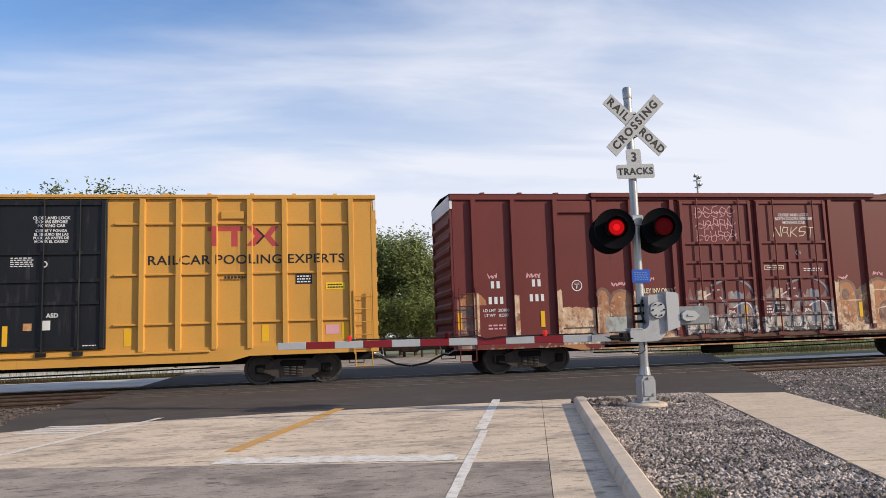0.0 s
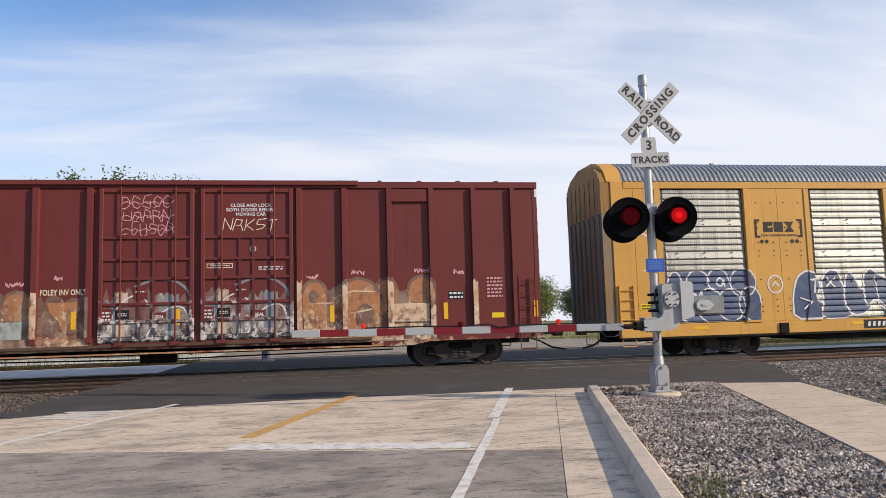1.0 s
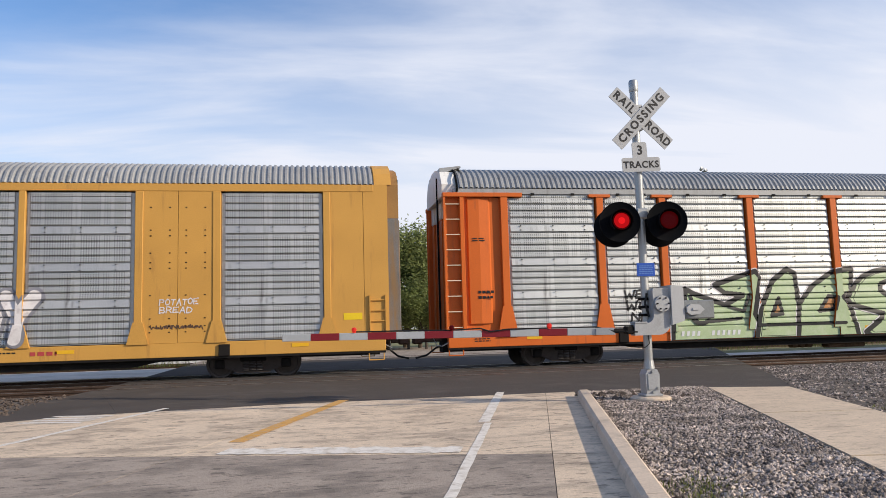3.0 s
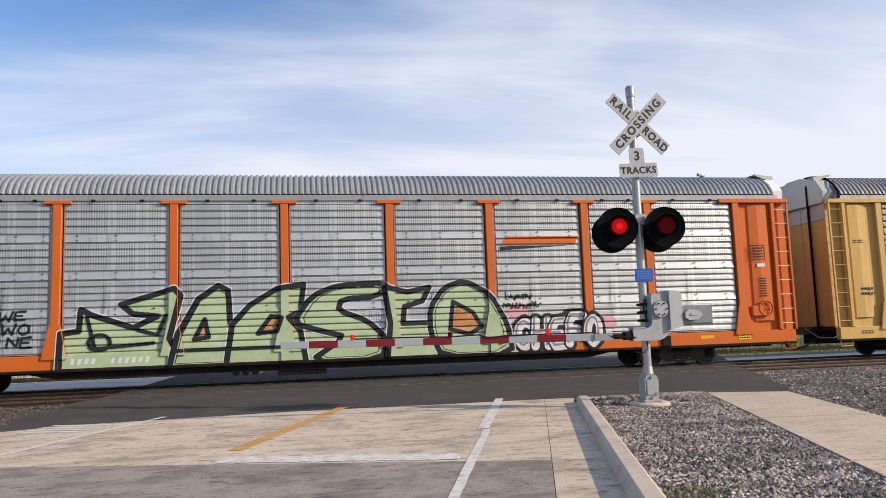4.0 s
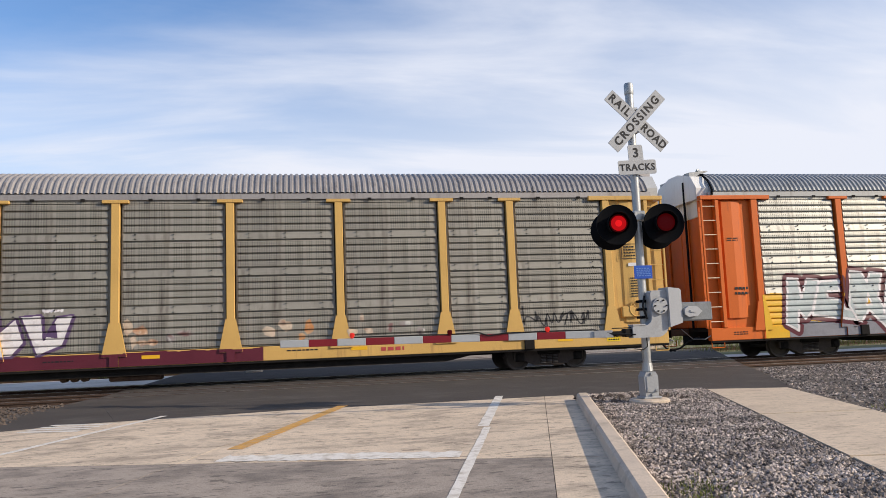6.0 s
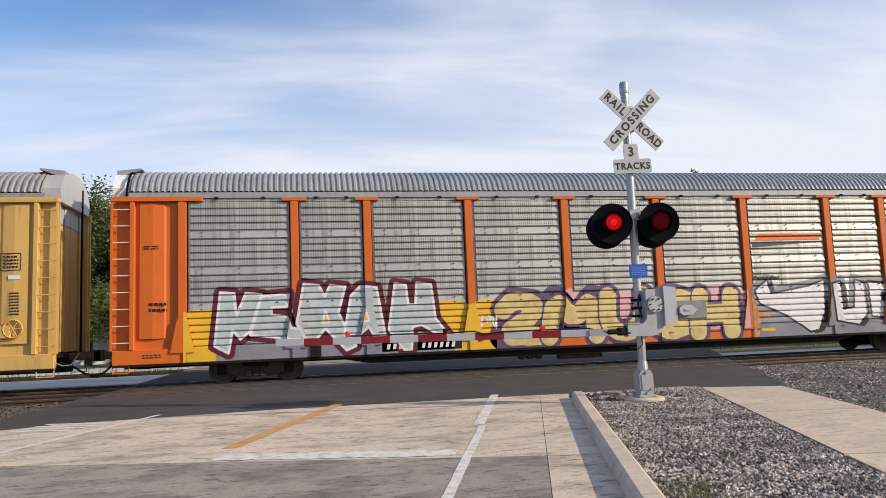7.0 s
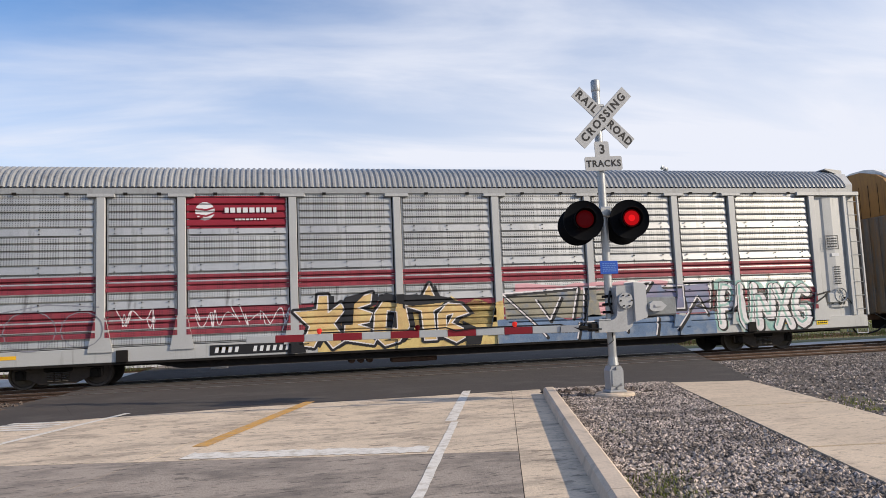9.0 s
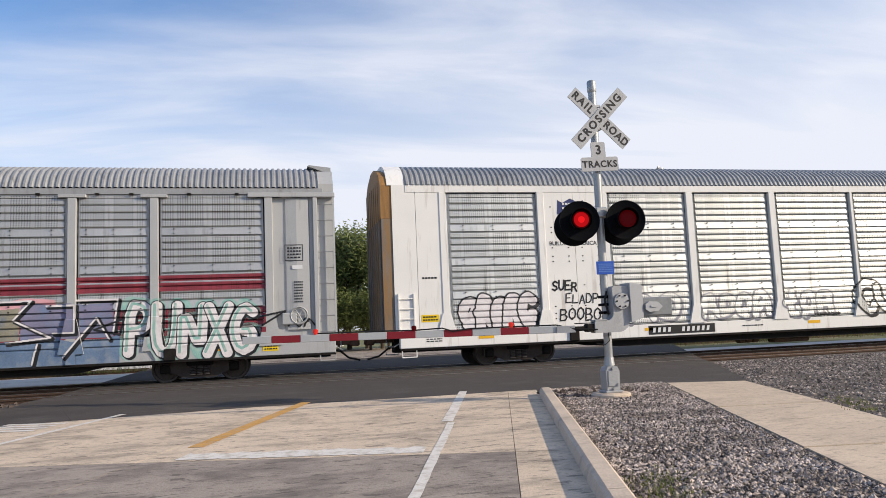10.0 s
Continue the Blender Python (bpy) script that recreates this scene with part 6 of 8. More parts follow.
for i, q in enumerate((
        [(6.66, 0.55), (6.7, 1.5), (7.1, 1.55), (7.15, 2.1), (7.4, 1.95), (8.4, 1.6), (9.0, 1.88), (8.4, 1.95), (8.1, 2.2), (9.4, 2.58), (9.56, 2.4), (9.3, 1.3), (9.7, 0.55)],
        [(9.3, 0.55), (9.5, 1.4), (10.0, 2.3), (10.5, 2.64), (10.75, 2.5), (10.8, 1.7), (10.9, 1.2), (10.8, 0.55)],
        [(10.7, 0.55), (10.85, 1.6), (11.3, 2.1), (12.0, 2.52), (12.7, 2.62), (12.6, 1.9), (12.3, 1.75), (12.6, 1.4), (12.75, 0.55)],
        [(12.4, 1.6), (12.9, 2.3), (13.6, 2.58), (14.95, 2.62), (14.7, 2.25), (13.7, 2.2), (13.6, 1.9), (14.4, 1.6), (14.9, 1.1), (14.75, 0.55), (12.8, 0.55), (13.8, 1.2), (13.2, 1.35)],
        [(14.9, 0.55), (15.0, 1.5), (14.85, 2.5), (15.5, 2.35), (16.1, 2.47), (15.9, 2.1), (15.4, 1.95), (15.35, 1.5), (16.3, 1.5), (16.6, 1.0), (16.55, 0.55)],
        [(16.4, 0.55), (16.1, 1.2), (16.1, 1.9), (16.5, 2.45), (17.1, 2.64), (17.8, 2.25), (18.3, 1.4), (18.4, 0.55)])):
    letter(car, surf, cuts, 1.5 + 1.1 * i, q, P_MINT, P_BLACK, 0.075, holes=[MINT_HOLES[i]] if i in MINT_HOLES else [], hole_fill=P_RUST, shine=(P_BLACK, 0.012) if i % 2 else None, rounding=1 if i in (3, 5) else 0, halo=(P_WHITE, 0.03), label="mint green letter outlined in black")
spray(car, "graffiti_outline", P_BLACK, surf, cuts, 9, lines=[ring(7.6, 1.25, 0.26, 0.2), [(7.3, 1.9), (7.5, 1.1), (8.9, 1.2)], [(8.5, 1.55), (9.0, 1.4), (9.2, 1.9)], [(9.4, 0.98), (12.3, 0.98)]], r=0.045)
piece(car, surf, cuts, "CHEFO", 18.45, 21.1, 0.64, 1.62, 0.12, P_WHITE, P_BLACK, 0.05, 4, 0.1, halo=(P_BLACK, 0.09), shine=(P_GREY, 0.03), jitter=0.06)
spray(car, "graffiti_halo", P_PINK, surf, cuts, 0.7, polys=[ring(18.6, 1.75, 0.3, 0.25), ring(21.2, 1.35, 0.35, 0.2)])
for i, (tx, a, c) in enumerate((("WE", 5.25, 5.85), ("WO", 5.3, 5.95), ("NE", 5.45, 6.0))):
    scribble(car, surf, cuts, tx, a, c, 1.86 - i * 0.33, 2.1 - i * 0.33, P_BLACK, 0.03, 7 + i, 2)
scribble(car, surf, cuts, "gaec", 18.3, 19.0, 2.05, 2.25, P_BLACK, 0.018, 8, 2)
scribble(car, surf, cuts, "fgachh", 18.2, 19.2, 1.8, 2.0, P_BLACK, 0.018, 9, 2)
spray(car, "trade_mark", P_BLACK, surf, cuts, 2, polys=[[(18.15, 3.46), (18.15, 3.58), (20.4, 3.60)]])
spray(car, "trade_mark", ORANGE, surf, cuts, 2, polys=[[(18.2, 3.65), (18.35, 3.85), (20.5, 3.85), (20.4, 3.65)]], label="orange swoosh trade mark")

# tan rack
L = 27.5
car, surf, cuts = rack_a(81.9, L, "faded yellow auto rack car with dirty tan sheets", TAN_YELLOW, MESH_TAN, ROOF_TAN, end_top=SILVER)
sill_marks(car, L, 7.6, 21)
end_stencils(car, L, 8, SIGN_BLACK)
logo_bars(car, surf, 6.85, 7.95, 3.50, 3.76, 4, P_BLACK, -1.475)
spray(car, "trade_mark", P_BLACK, surf, cuts, 2, polys=[[(7.95, 3.5), (8.1, 3.77), (8.7, 3.77), (8.55, 3.5)]], label="dark striped trade mark")
small_bars(car, "trade_mark_lettering", 8.45, 3.32, 1.4, 0.16, P_BLACK, -1.475, 1, per=6)
small_bars(car, "trade_mark_lettering", 8.45, 3.12, 1.4, 0.16, P_BLACK, -1.475, 1, per=6)
fill_box(car, surf, cuts, "graffiti_fill", P_MAROON, 6.5, 16.0, 0.61, 0.95, 1, 5, 0.02)
for i, q in enumerate((
        [(6.62, 1.08), (6.9, 1.95), (7.3, 2.08), (7.75, 1.78), (7.6, 1.45), (7.9, 0.95), (7.4, 0.95), (7.2, 1.25)],
        [(7.75, 1.9), (8.3, 2.02), (8.25, 1.4), (8.6, 1.98), (9.0, 1.98), (8.9, 0.95), (8.5, 1.0), (7.9, 0.95)],
        [(9.0, 0.95), (9.05, 1.98), (9.6, 2.02), (9.65, 1.6), (10.0, 1.92), (10.2, 1.3), (9.9, 0.95)],
        [(10.1, 1.95), (10.6, 1.98), (10.65, 1.35), (10.95, 1.92), (11.35, 1.97), (11.1, 1.2), (10.5, 0.95)])):
    letter(car, surf, cuts, 2 + 0.9 * i, q, P_WHITE, P_PURPLE, 0.022, holes=[[(q[1][0] + 0.12, 1.45), (q[1][0] + 0.3, 1.75), (q[1][0] + 0.36, 1.4)]] if i != 2 else [], hole_fill=P_PURPLE, shade=(P_PURPLE, 0.06, 0.03), rounding=0, label="white sprayed block letter with purple edge")
for i in range(5):
    scribble(car, surf, cuts, "caebf"[i % 3:], 5.75, 6.4, 1.05 + i * 0.15, 1.16 + i * 0.15, P_WHITE, 0.018, 20 + i, 2)
rnd = random.Random(52)
for x0, x1, mm in ((2.6, 2.95, P_SMEAR), (3.5, 4.1, P_PALE), (3.8, 4.2, P_SMEAR), (12.4, 12.9, P_PALE), (12.9, 13.5, P_BARE), (13.5, 14.2, P_SMEAR), (16.0, 16.6, P_PALE), (16.5, 17.3, P_RUST), (18.3, 19.0, P_PALE), (19.2, 20.2, P_SMEAR)):
    for k in range(3):
        cx, cz = rnd.uniform(x0, x1), rnd.uniform(1.15, 1.65)
        w, h = rnd.uniform(0.06, 0.26), rnd.uniform(0.06, 0.22)
        spray(car, "sprayed_patch", mm, surf, cuts, 1 + 0.2 * k, polys=[[(cx + w * math.cos(a * 0.7) * rnd.uniform(0.5, 1.2), cz + h * math.sin(a * 0.7) * rnd.uniform(0.5, 1.2)) for a in range(9)]])
for i, (x, w) in enumerate(((7.6, "gaf"), (9.0, "cah"), (10.6, "cea"))):
    scribble(car, surf, cuts, w, x, x + 0.5, 2.02, 2.12, P_WHITE, 0.014, 31 + i, 2)
scribble(car, surf, cuts, "gabg", 23.2, 25.2, 1.2, 1.7, P_BLACK, 0.016, 8, 2)
small_bars(car, "stencil_bars", 19.4, 0.78, 0.7, 0.2, S_LOGO_RED, -1.5, 1, per=3)

# orange rack with three pieces
L = 27.4
car, surf, cuts = rack_a(110.65, L, "orange-framed auto rack car covered low in maroon, yellow, black graffiti", ORANGE, MESH_WORN, ROOF)
sill_marks(car, L, 8.0, 31)
end_stencils(car, L, 6, SIGN_BLACK)
fill_box(car, surf, cuts, "graffiti_fill", P_AMBER, 1.78, 10.1, 0.61, 1.95, 1, 3, 0.1)
fill_box(car, surf, cuts, "graffiti_fill", P_GREY, 2.6, 8.9, 0.61, 1.1, 2, 4, 0.08)
MAROON_LETTERS = (
    [(2.55, 1.0), (2.7, 2.38), (3.05, 2.35), (3.1, 1.75), (3.35, 2.35), (3.75, 2.3), (3.45, 1.35), (3.2, 1.15), (3.0, 1.4), (2.9, 0.8)],
    [(3.45, 1.25), (3.75, 2.25), (4.45, 2.3), (4.4, 1.95), (4.0, 1.95), (4.0, 1.75), (4.4, 1.7), (4.5, 1.4), (4.95, 1.3), (4.9, 1.05), (4.2, 1.15)],
    [(4.65, 1.5), (4.85, 2.55), (5.25, 2.5), (5.4, 2.2), (5.55, 2.5), (5.95, 2.45), (5.75, 1.75), (6.2, 0.85), (5.95, 0.75), (5.4, 1.35), (5.1, 1.0), (4.9, 1.05)],
    [(5.9, 1.2), (6.1, 2.2), (6.35, 2.45), (6.8, 2.4), (7.0, 1.1), (6.7, 1.1), (6.55, 1.35), (6.3, 1.15)],
    [(7.1, 1.25), (7.3, 2.5), (7.6, 2.45), (7.65, 1.9), (7.85, 1.9), (7.9, 2.5), (8.3, 2.45), (8.4, 1.5), (8.75, 1.05), (8.5, 1.05), (8.0, 1.35), (7.75, 1.3), (7.7, 0.7), (7.5, 0.7)])
for q in MAROON_LETTERS:
    spray(car, "graffiti_halo", P_MAROON, surf, cuts, 2.5, lines=[q + q[:1]], r=0.16, polys=[q], limits=(0.61, 4.9))
for i, q in enumerate(MAROON_LETTERS):
    mid = sum(p[0] for p in q) / len(q)
    letter(car, surf, cuts, 3 + 0.8 * i, q, P_SKY, P_WHITE, 0.035, holes=[[(mid - 0.08, 1.5), (mid, 1.85), (mid + 0.1, 1.5)]] if i in (2, 3) else [], hole_fill=P_AMBER, shade=(P_MAROON, 0.1, 0.03), rounding=0, label="pale blue letter edged white and maroon")
fill_box(car, surf, cuts, "graffiti_fill", P_PINK, 10.2, 17.9, 0.9, 2.1, 1, 8, 0.15)
piece(car, surf, cuts, "2MUCH", 10.0, 17.6, 0.64, 2.22, 0.26, P_YELLOW, P_PURPLE, 0.05, 16, 0.08, halo=(P_PURPLE, 0.12), jitter=0.05, label="pale yellow bubble letters outlined purple")
fill_box(car, surf, cuts, "graffiti_fill", P_RUST, 18.0, 19.6, 0.61, 1.9, 1, 9, 0.2)
fill_box(car, surf, cuts, "graffiti_fill", P_GREY, 18.2, 26.1, 0.61, 1.15, 1.5, 14, 0.12)
for i, q in enumerate((
        [(18.15, 2.0), (18.6, 2.32), (18.7, 1.9), (20.0, 2.1), (20.55, 2.28), (20.5, 1.3), (20.2, 0.75), (19.9, 0.7), (19.2, 1.2), (18.3, 1.6)],
        [(20.8, 1.0), (20.75, 2.15), (21.1, 2.22), (21.15, 1.35), (21.5, 1.4), (21.6, 2.25), (21.95, 2.15), (22.0, 1.2), (21.6, 0.85)],
        [(22.1, 1.1), (22.05, 2.2), (23.0, 2.05), (22.9, 1.75), (22.5, 1.8), (22.5, 1.6), (22.9, 1.5), (22.95, 1.0)],
        [(22.9, 1.9), (23.3, 2.15), (24.5, 2.48), (24.3, 2.1), (24.0, 1.95), (23.95, 1.0), (23.4, 0.95), (23.5, 1.8)],
        [(24.05, 1.0), (24.7, 1.9), (25.2, 2.28), (25.6, 1.6), (25.85, 1.0), (25.3, 1.15), (25.0, 1.5), (24.5, 1.0)])):
    letter(car, surf, cuts, 2 + 0.9 * i, q, P_WHITE, P_BLACK, 0.03, shade=(P_BLACK, 0.16, 0.05), halo=(P_GREY, 0.14), rounding=0, label="white angular letter with heavy black shading")
spray(car, "trade_mark", P_BLACK, surf, cuts, 2, polys=[[(18.2, 3.30), (18.2, 3.42), (20.5, 3.44)]])
spray(car, "trade_mark", ORANGE, surf, cuts, 2, polys=[[(18.3, 3.5), (18.45, 3.72), (20.6, 3.70), (20.5, 3.5)]], label="orange swoosh trade mark")
scribble(car, surf, cuts, "aebce", 18.1, 19.0, 2.3, 2.45, P_BLACK, 0.014, 7, 4)
scribble(car, surf, cuts, "bfbhc", 24.3, 25.4, 2.25, 2.4, P_BLACK, 0.014, 8, 4)
scribble(car, surf, cuts, "dhd", 9.75, 10.15, 1.2, 1.6, P_WHITE, 0.02, 9, 4)

# silver rack with red bands
L = 27.35
car, surf, cuts = rack_a(139.45, L, "silver auto rack car with dark red bands and mixed graffiti", SILVER, MESH_PALE, ROOF, stripes=((2.36, 2.58), (2.62, 2.78), (1.42, 1.62), (1.66, 1.92), (1.22, 1.36)), end_top=SILVER)
sill_marks(car, L, 8.35, 41)
end_stencils(car, L, 7, P_BLACK)
spray(car, "name_board", S_RED, surf, cuts, 1, polys=[[(6.70, 3.97), (9.24, 3.97), (9.24, 4.84), (6.70, 4.84)]], label="dark red painted panel with white emblem")
spray(car, "trade_mark", SIGN_WHITE, surf, cuts, 2, polys=[ring(7.16, 4.43, 0.25, 0.24, 20)])
spray(car, "trade_mark", S_RED, surf, cuts, 3, lines=[[(6.85, 4.50), (7.2, 4.46), (7.45, 4.54)], [(6.9, 4.34), (7.2, 4.30), (7.45, 4.40)], [(6.98, 4.24), (7.1, 4.28)]], r=0.024)
small_bars(car, "trade_mark_lettering", 8.32, 4.45, 1.5, 0.28, SIGN_WHITE, -1.484, 1, per=8)
small_bars(car, "trade_mark_lettering", 8.32, 4.20, 0.9, 0.09, SIGN_WHITE, -1.484, 1, per=8)
scribble(car, surf, cuts, "cge", 0.80, 1.40, 1.3, 1.75, P_BLACK, 0.02, 3, 2)
spray(car, "graffiti", P_GREY, surf, cuts, 3, lines=[ring(3.0, 1.45, 0.6, 0.5), ring(4.2, 1.45, 0.5, 0.45), [(2.2, 1.9), (3.4, 2.1), (4.6, 2.0)]], r=0.012)
for i, x in enumerate((5.0, 6.9, 8.1)):
    scribble(car, surf, cuts, ("dabf", "ebd", "daaf")[i], x, x + 1.1, 1.3, 1.95, P_WHITE, 0.011, 11 + i, 3)
fill_box(car, surf, cuts, "graffiti_fill", P_YELLOW, 10.0, 15.2, 0.61, 1.75, 1, 3, 0.25)
PEACH_HOLES = {2: [(11.85, 1.2), (11.9, 1.65), (12.15, 1.6), (12.15, 1.15)], 4: [(13.55, 1.15), (13.55, 1.45), (13.75, 1.5)]}
for i, q in enumerate((
        [(9.4, 1.7), (10.0, 1.75), (10.05, 2.12), (10.3, 2.12), (10.3, 1.65), (10.65, 1.9), (10.75, 1.7), (10.45, 1.35), (10.75, 0.9), (10.4, 0.7), (10.1, 1.1), (9.9, 0.75), (9.6, 0.8), (9.8, 1.3)],
        [(10.7, 0.9), (10.8, 1.95), (11.5, 2.15), (11.45, 1.85), (11.1, 1.75), (11.5, 1.6), (11.4, 1.35), (11.1, 1.3), (11.7, 1.1), (11.5, 0.75)],
        [(11.5, 1.0), (11.55, 1.6), (11.9, 2.05), (12.4, 1.9), (12.5, 1.2), (12.2, 0.8), (11.8, 0.7)],
        [(12.4, 1.75), (12.9, 2.0), (13.1, 2.35), (13.25, 1.95), (13.7, 1.85), (13.2, 1.6), (13.25, 0.8), (12.9, 0.8), (12.85, 1.6)],
        [(13.3, 0.95), (13.3, 1.5), (13.6, 1.8), (14.0, 1.75), (14.2, 1.5), (13.85, 1.4), (13.7, 1.25), (14.3, 0.95), (13.8, 0.7)])):
    letter(car, surf, cuts, 2 + 0.9 * i, q, P_PEACH, P_WHITE, 0.015, holes=[PEACH_HOLES[i]] if i in PEACH_HOLES else [], hole_fill=P_BLACK, shade=(P_BLACK, 0.17, 0.02), halo=(P_BLACK, 0.07), rounding=0, label="peach yellow letter shaded in black")
spray(car, "graffiti_fill", P_BLACK, surf, cuts, 7, polys=[[(10.72, 1.3), (10.75, 2.05), (11.4, 2.2), (11.0, 1.85), (10.95, 1.3)], [(11.6, 1.95), (11.7, 2.1), (13.0, 2.05), (13.9, 1.85), (12.6, 1.75)], [(9.2, 0.62), (9.3, 1.1), (9.6, 0.95), (9.7, 0.62)], [(14.1, 0.62), (14.0, 1.3), (14.6, 1.0), (14.5, 0.62)]])
fill_box(car, surf, cuts, "graffiti_halo", P_PINK, 15.6, 20.4, 1.2, 2.24, 0.8, 6, 0.07)
fill_box(car, surf, cuts, "graffiti_fill", P_MIDBLUE, 15.0, 21.9, 0.61, 1.25, 1.2, 5, 0.08)
fill_box(car, surf, cuts, "graffiti_fill", P_OLIVE, 15.25, 19.6, 1.25, 2.06, 1.2, 7, 0.05)
fill_box(car, surf, cuts, "graffiti_fill", P_LILAC, 19.62, 21.75, 1.25, 2.12, 1.2, 8, 0.04)
angular = [[(16.45, 0.75), (16.1, 1.15), (15.2, 2.0), (17.5, 2.12), (17.3, 1.25)], [(16.2, 1.8), (16.6, 1.2), (16.95, 1.85)], [(17.7, 2.12), (18.85, 2.12), (18.8, 1.15), (17.62, 1.1), (17.7, 2.12)], [(18.95, 0.8), (19.0, 2.2), (19.85, 2.22), (19.45, 1.75), (20.3, 1.3), (19.3, 1.2)], [(20.35, 1.4), (20.85, 1.4), (20.85, 2.08), (20.2, 2.08)], [(20.9, 2.2), (21.85, 2.2), (21.75, 1.4)], [(20.6, 0.8), (21.35, 1.75), (21.65, 1.2)], [(17.4, 0.66), (17.5, 1.1)], [(19.9, 0.66), (20.0, 1.15)]]
for i, q in enumerate(angular):
    spray(car, "graffiti_shadow", P_BLACK, surf, cuts, 2 + 0.1 * i, lines=[[(x + 0.05, z - 0.04) for x, z in q]], r=0.05)
    spray(car, "graffiti_outline", P_WHITE, surf, cuts, 3.2 + 0.1 * i, lines=[q], r=0.022, label="white-edged angular blue and grey letters")
spray(car, "graffiti_fill", P_PINK, surf, cuts, 2, polys=[[(18.15, 1.3), (18.15, 1.66), (18.36, 1.66), (18.36, 1.3)]])
piece(car, surf, cuts, "PUNXG", 22.0, 25.3, 0.68, 2.08, 0.13, P_WHITE, P_BLACK, 0.022, 24, 0.1, halo=(P_TEAL, 0.08), shine=(P_TEAL, 0.035), jitter=0.08, label="white and teal letters thinly outlined black")
spray(car, "graffiti_outline", P_BLACK, surf, cuts, 4, lines=[[(21.3, 1.45), (22.0, 1.7), (21.9, 1.3), (21.3, 1.45)], [(25.2, 1.6), (26.0, 1.75), (25.4, 1.4)]], r=0.025)
scribble(car, surf, cuts, "gcb", 25.95, 26.7, 1.3, 1.7, P_BLACK, 0.022, 5, 2)

# white rack
L = 27.3
car, surf, cuts = rack_c(168.45, L, "white auto rack car with grey sheets and black tags", WHITE, MESH_GREY, ROOF, WHITE, END_WEATHER)
sill_marks(car, L, 8.6, 51)
part("yellow_label", Geo().box(1.0 - 0.34, 1.0 + 0.16, -1.508, -1.50, 1.30, 1.50), S_LABEL, car)
small_bars(car, "label_bars", 0.91, 1.40, 0.46, 0.16, SIGN_BLACK, -1.506, 2, per=5)
small_bars(car, "car_mark_bars", 0.95, 2.52, 0.5, 0.10, SIGN_BLACK, -1.50, 1, per=5)
sh = [(4.85, 4.7), (5.0, 4.62), (5.25, 4.75), (5.5, 4.62), (5.65, 4.7), (5.68, 4.2), (5.55, 3.85), (5.25, 3.65), (4.95, 3.85), (4.82, 4.2)]
spray(car, "trade_mark", SIGN_WHITE, surf, cuts, 1, polys=[sh])
spray(car, "trade_mark", S_NAVY, surf, cuts, 2, polys=[[p for p in sh if p[1] > 4.5] + [(5.68, 4.28), (4.82, 4.28)]], label="shield emblem in navy, red and white")
for i in range(5):
    x = 4.92 + i * 0.145
    spray(car, "trade_mark", S_LOGO_RED, surf, cuts, 2, polys=[[(x, 4.26), (x + 0.08, 4.26), (x + 0.08, 3.8 + abs(i - 2) * 0.05 - 0.05), (x, 3.8 + abs(i - 2) * 0.05 - 0.05)]])
small_bars(car, "trade_mark_lettering", 5.25, 4.52, 0.6, 0.26, SIGN_WHITE, -1.512, 2, per=5)
write("slogan", "BUILDING AMERICA", 0.165, 5.27, -1.506, 3.42, SIGN_BLACK, car, 0.002, wide=1.0)
piece(car, surf, cuts, "bebec", 1.75, 4.1, 1.02, 2.0, 0.14, P_WHITE, P_BLACK, 0.045, 27, 0.05, jitter=0.04, label="hollow black outlined letters")
scribble(car, surf, cuts, "SUER", 4.55, 5.3, 2.05, 2.3, P_BLACK, 0.025, 5, 2)
scribble(car, surf, cuts, "ELADP", 4.95, 5.95, 1.68, 1.93, P_BLACK, 0.018, 6, 2)
scribble(car, surf, cuts, "BOOBO", 4.75, 6.0, 1.2, 1.55, P_BLACK, 0.022, 7, 2)
for w, a, c, sd in (("eb", 6.9, 8.7, 2), ("ebba", 9.3, 11.7, 3), ("hbe", 12.1, 14.0, 4)):
    piece(car, surf, cuts, w, a, c, 1.05, 1.85, 0.10, MESH_GREY, P_GREY, 0.035, sd, 0.0, jitter=0.04)
piece(car, surf, cuts, "cgb", 14.8, 17.4, 1.0, 2.0, 0.12, MESH_GREY, P_BLACK, 0.06, 5, 0.0, jitter=0.04)
scribble(car, surf, cuts, "fgdah", 13.3, 14.2, 0.98, 1.12, P_BLACK, 0.016, 8, 5)

# ---- ground, road, tracks ----
RA = radians(17.4)                       # the road leans this much from square to the tracks
E1, E2 = (math.sin(RA), math.cos(RA)), (-math.cos(RA), math.sin(RA))   # along the road, and to its left
CURB_TOE = (2.93, 7.4)


def road(s, o):
    """A point s metres along the road and o metres left of the curb's foot."""
    return (CURB_TOE[0] + E1[0] * s + E2[0] * o, CURB_TOE[1] + E1[1] * s + E2[1] * o)


def slab(poly, z0, z1, b=0.0):
    return Geo().prism(poly, z0, z1, "z")


def plate(poly, z):
    return Geo().add([(x, y, z) for x, y in poly], [tuple(range(len(poly)))])


tagged(part("ground", Geo().add([(-900, -300, -0.14), (900, -300, -0.14), (900, 1500, -0.14), (-900, 1500, -0.14)], [(0, 1, 2, 3)]), GRASSY, None), "dry grassy ground reaching the horizon", "ground", "", "structure")
EDGE_Y = 12.66                            # where the concrete ends and the asphalt begins
RAILS = [18.08, 19.52, 21.05, 22.49, 30.8, 32.24]

lone("gravel_base", slab([(-60, -22), (60, -22), (60, 16.9), (-60, 16.9)], -0.13, -0.035), GRAVEL_BED, "dark gravel under road and verges", "gravel", "structure")
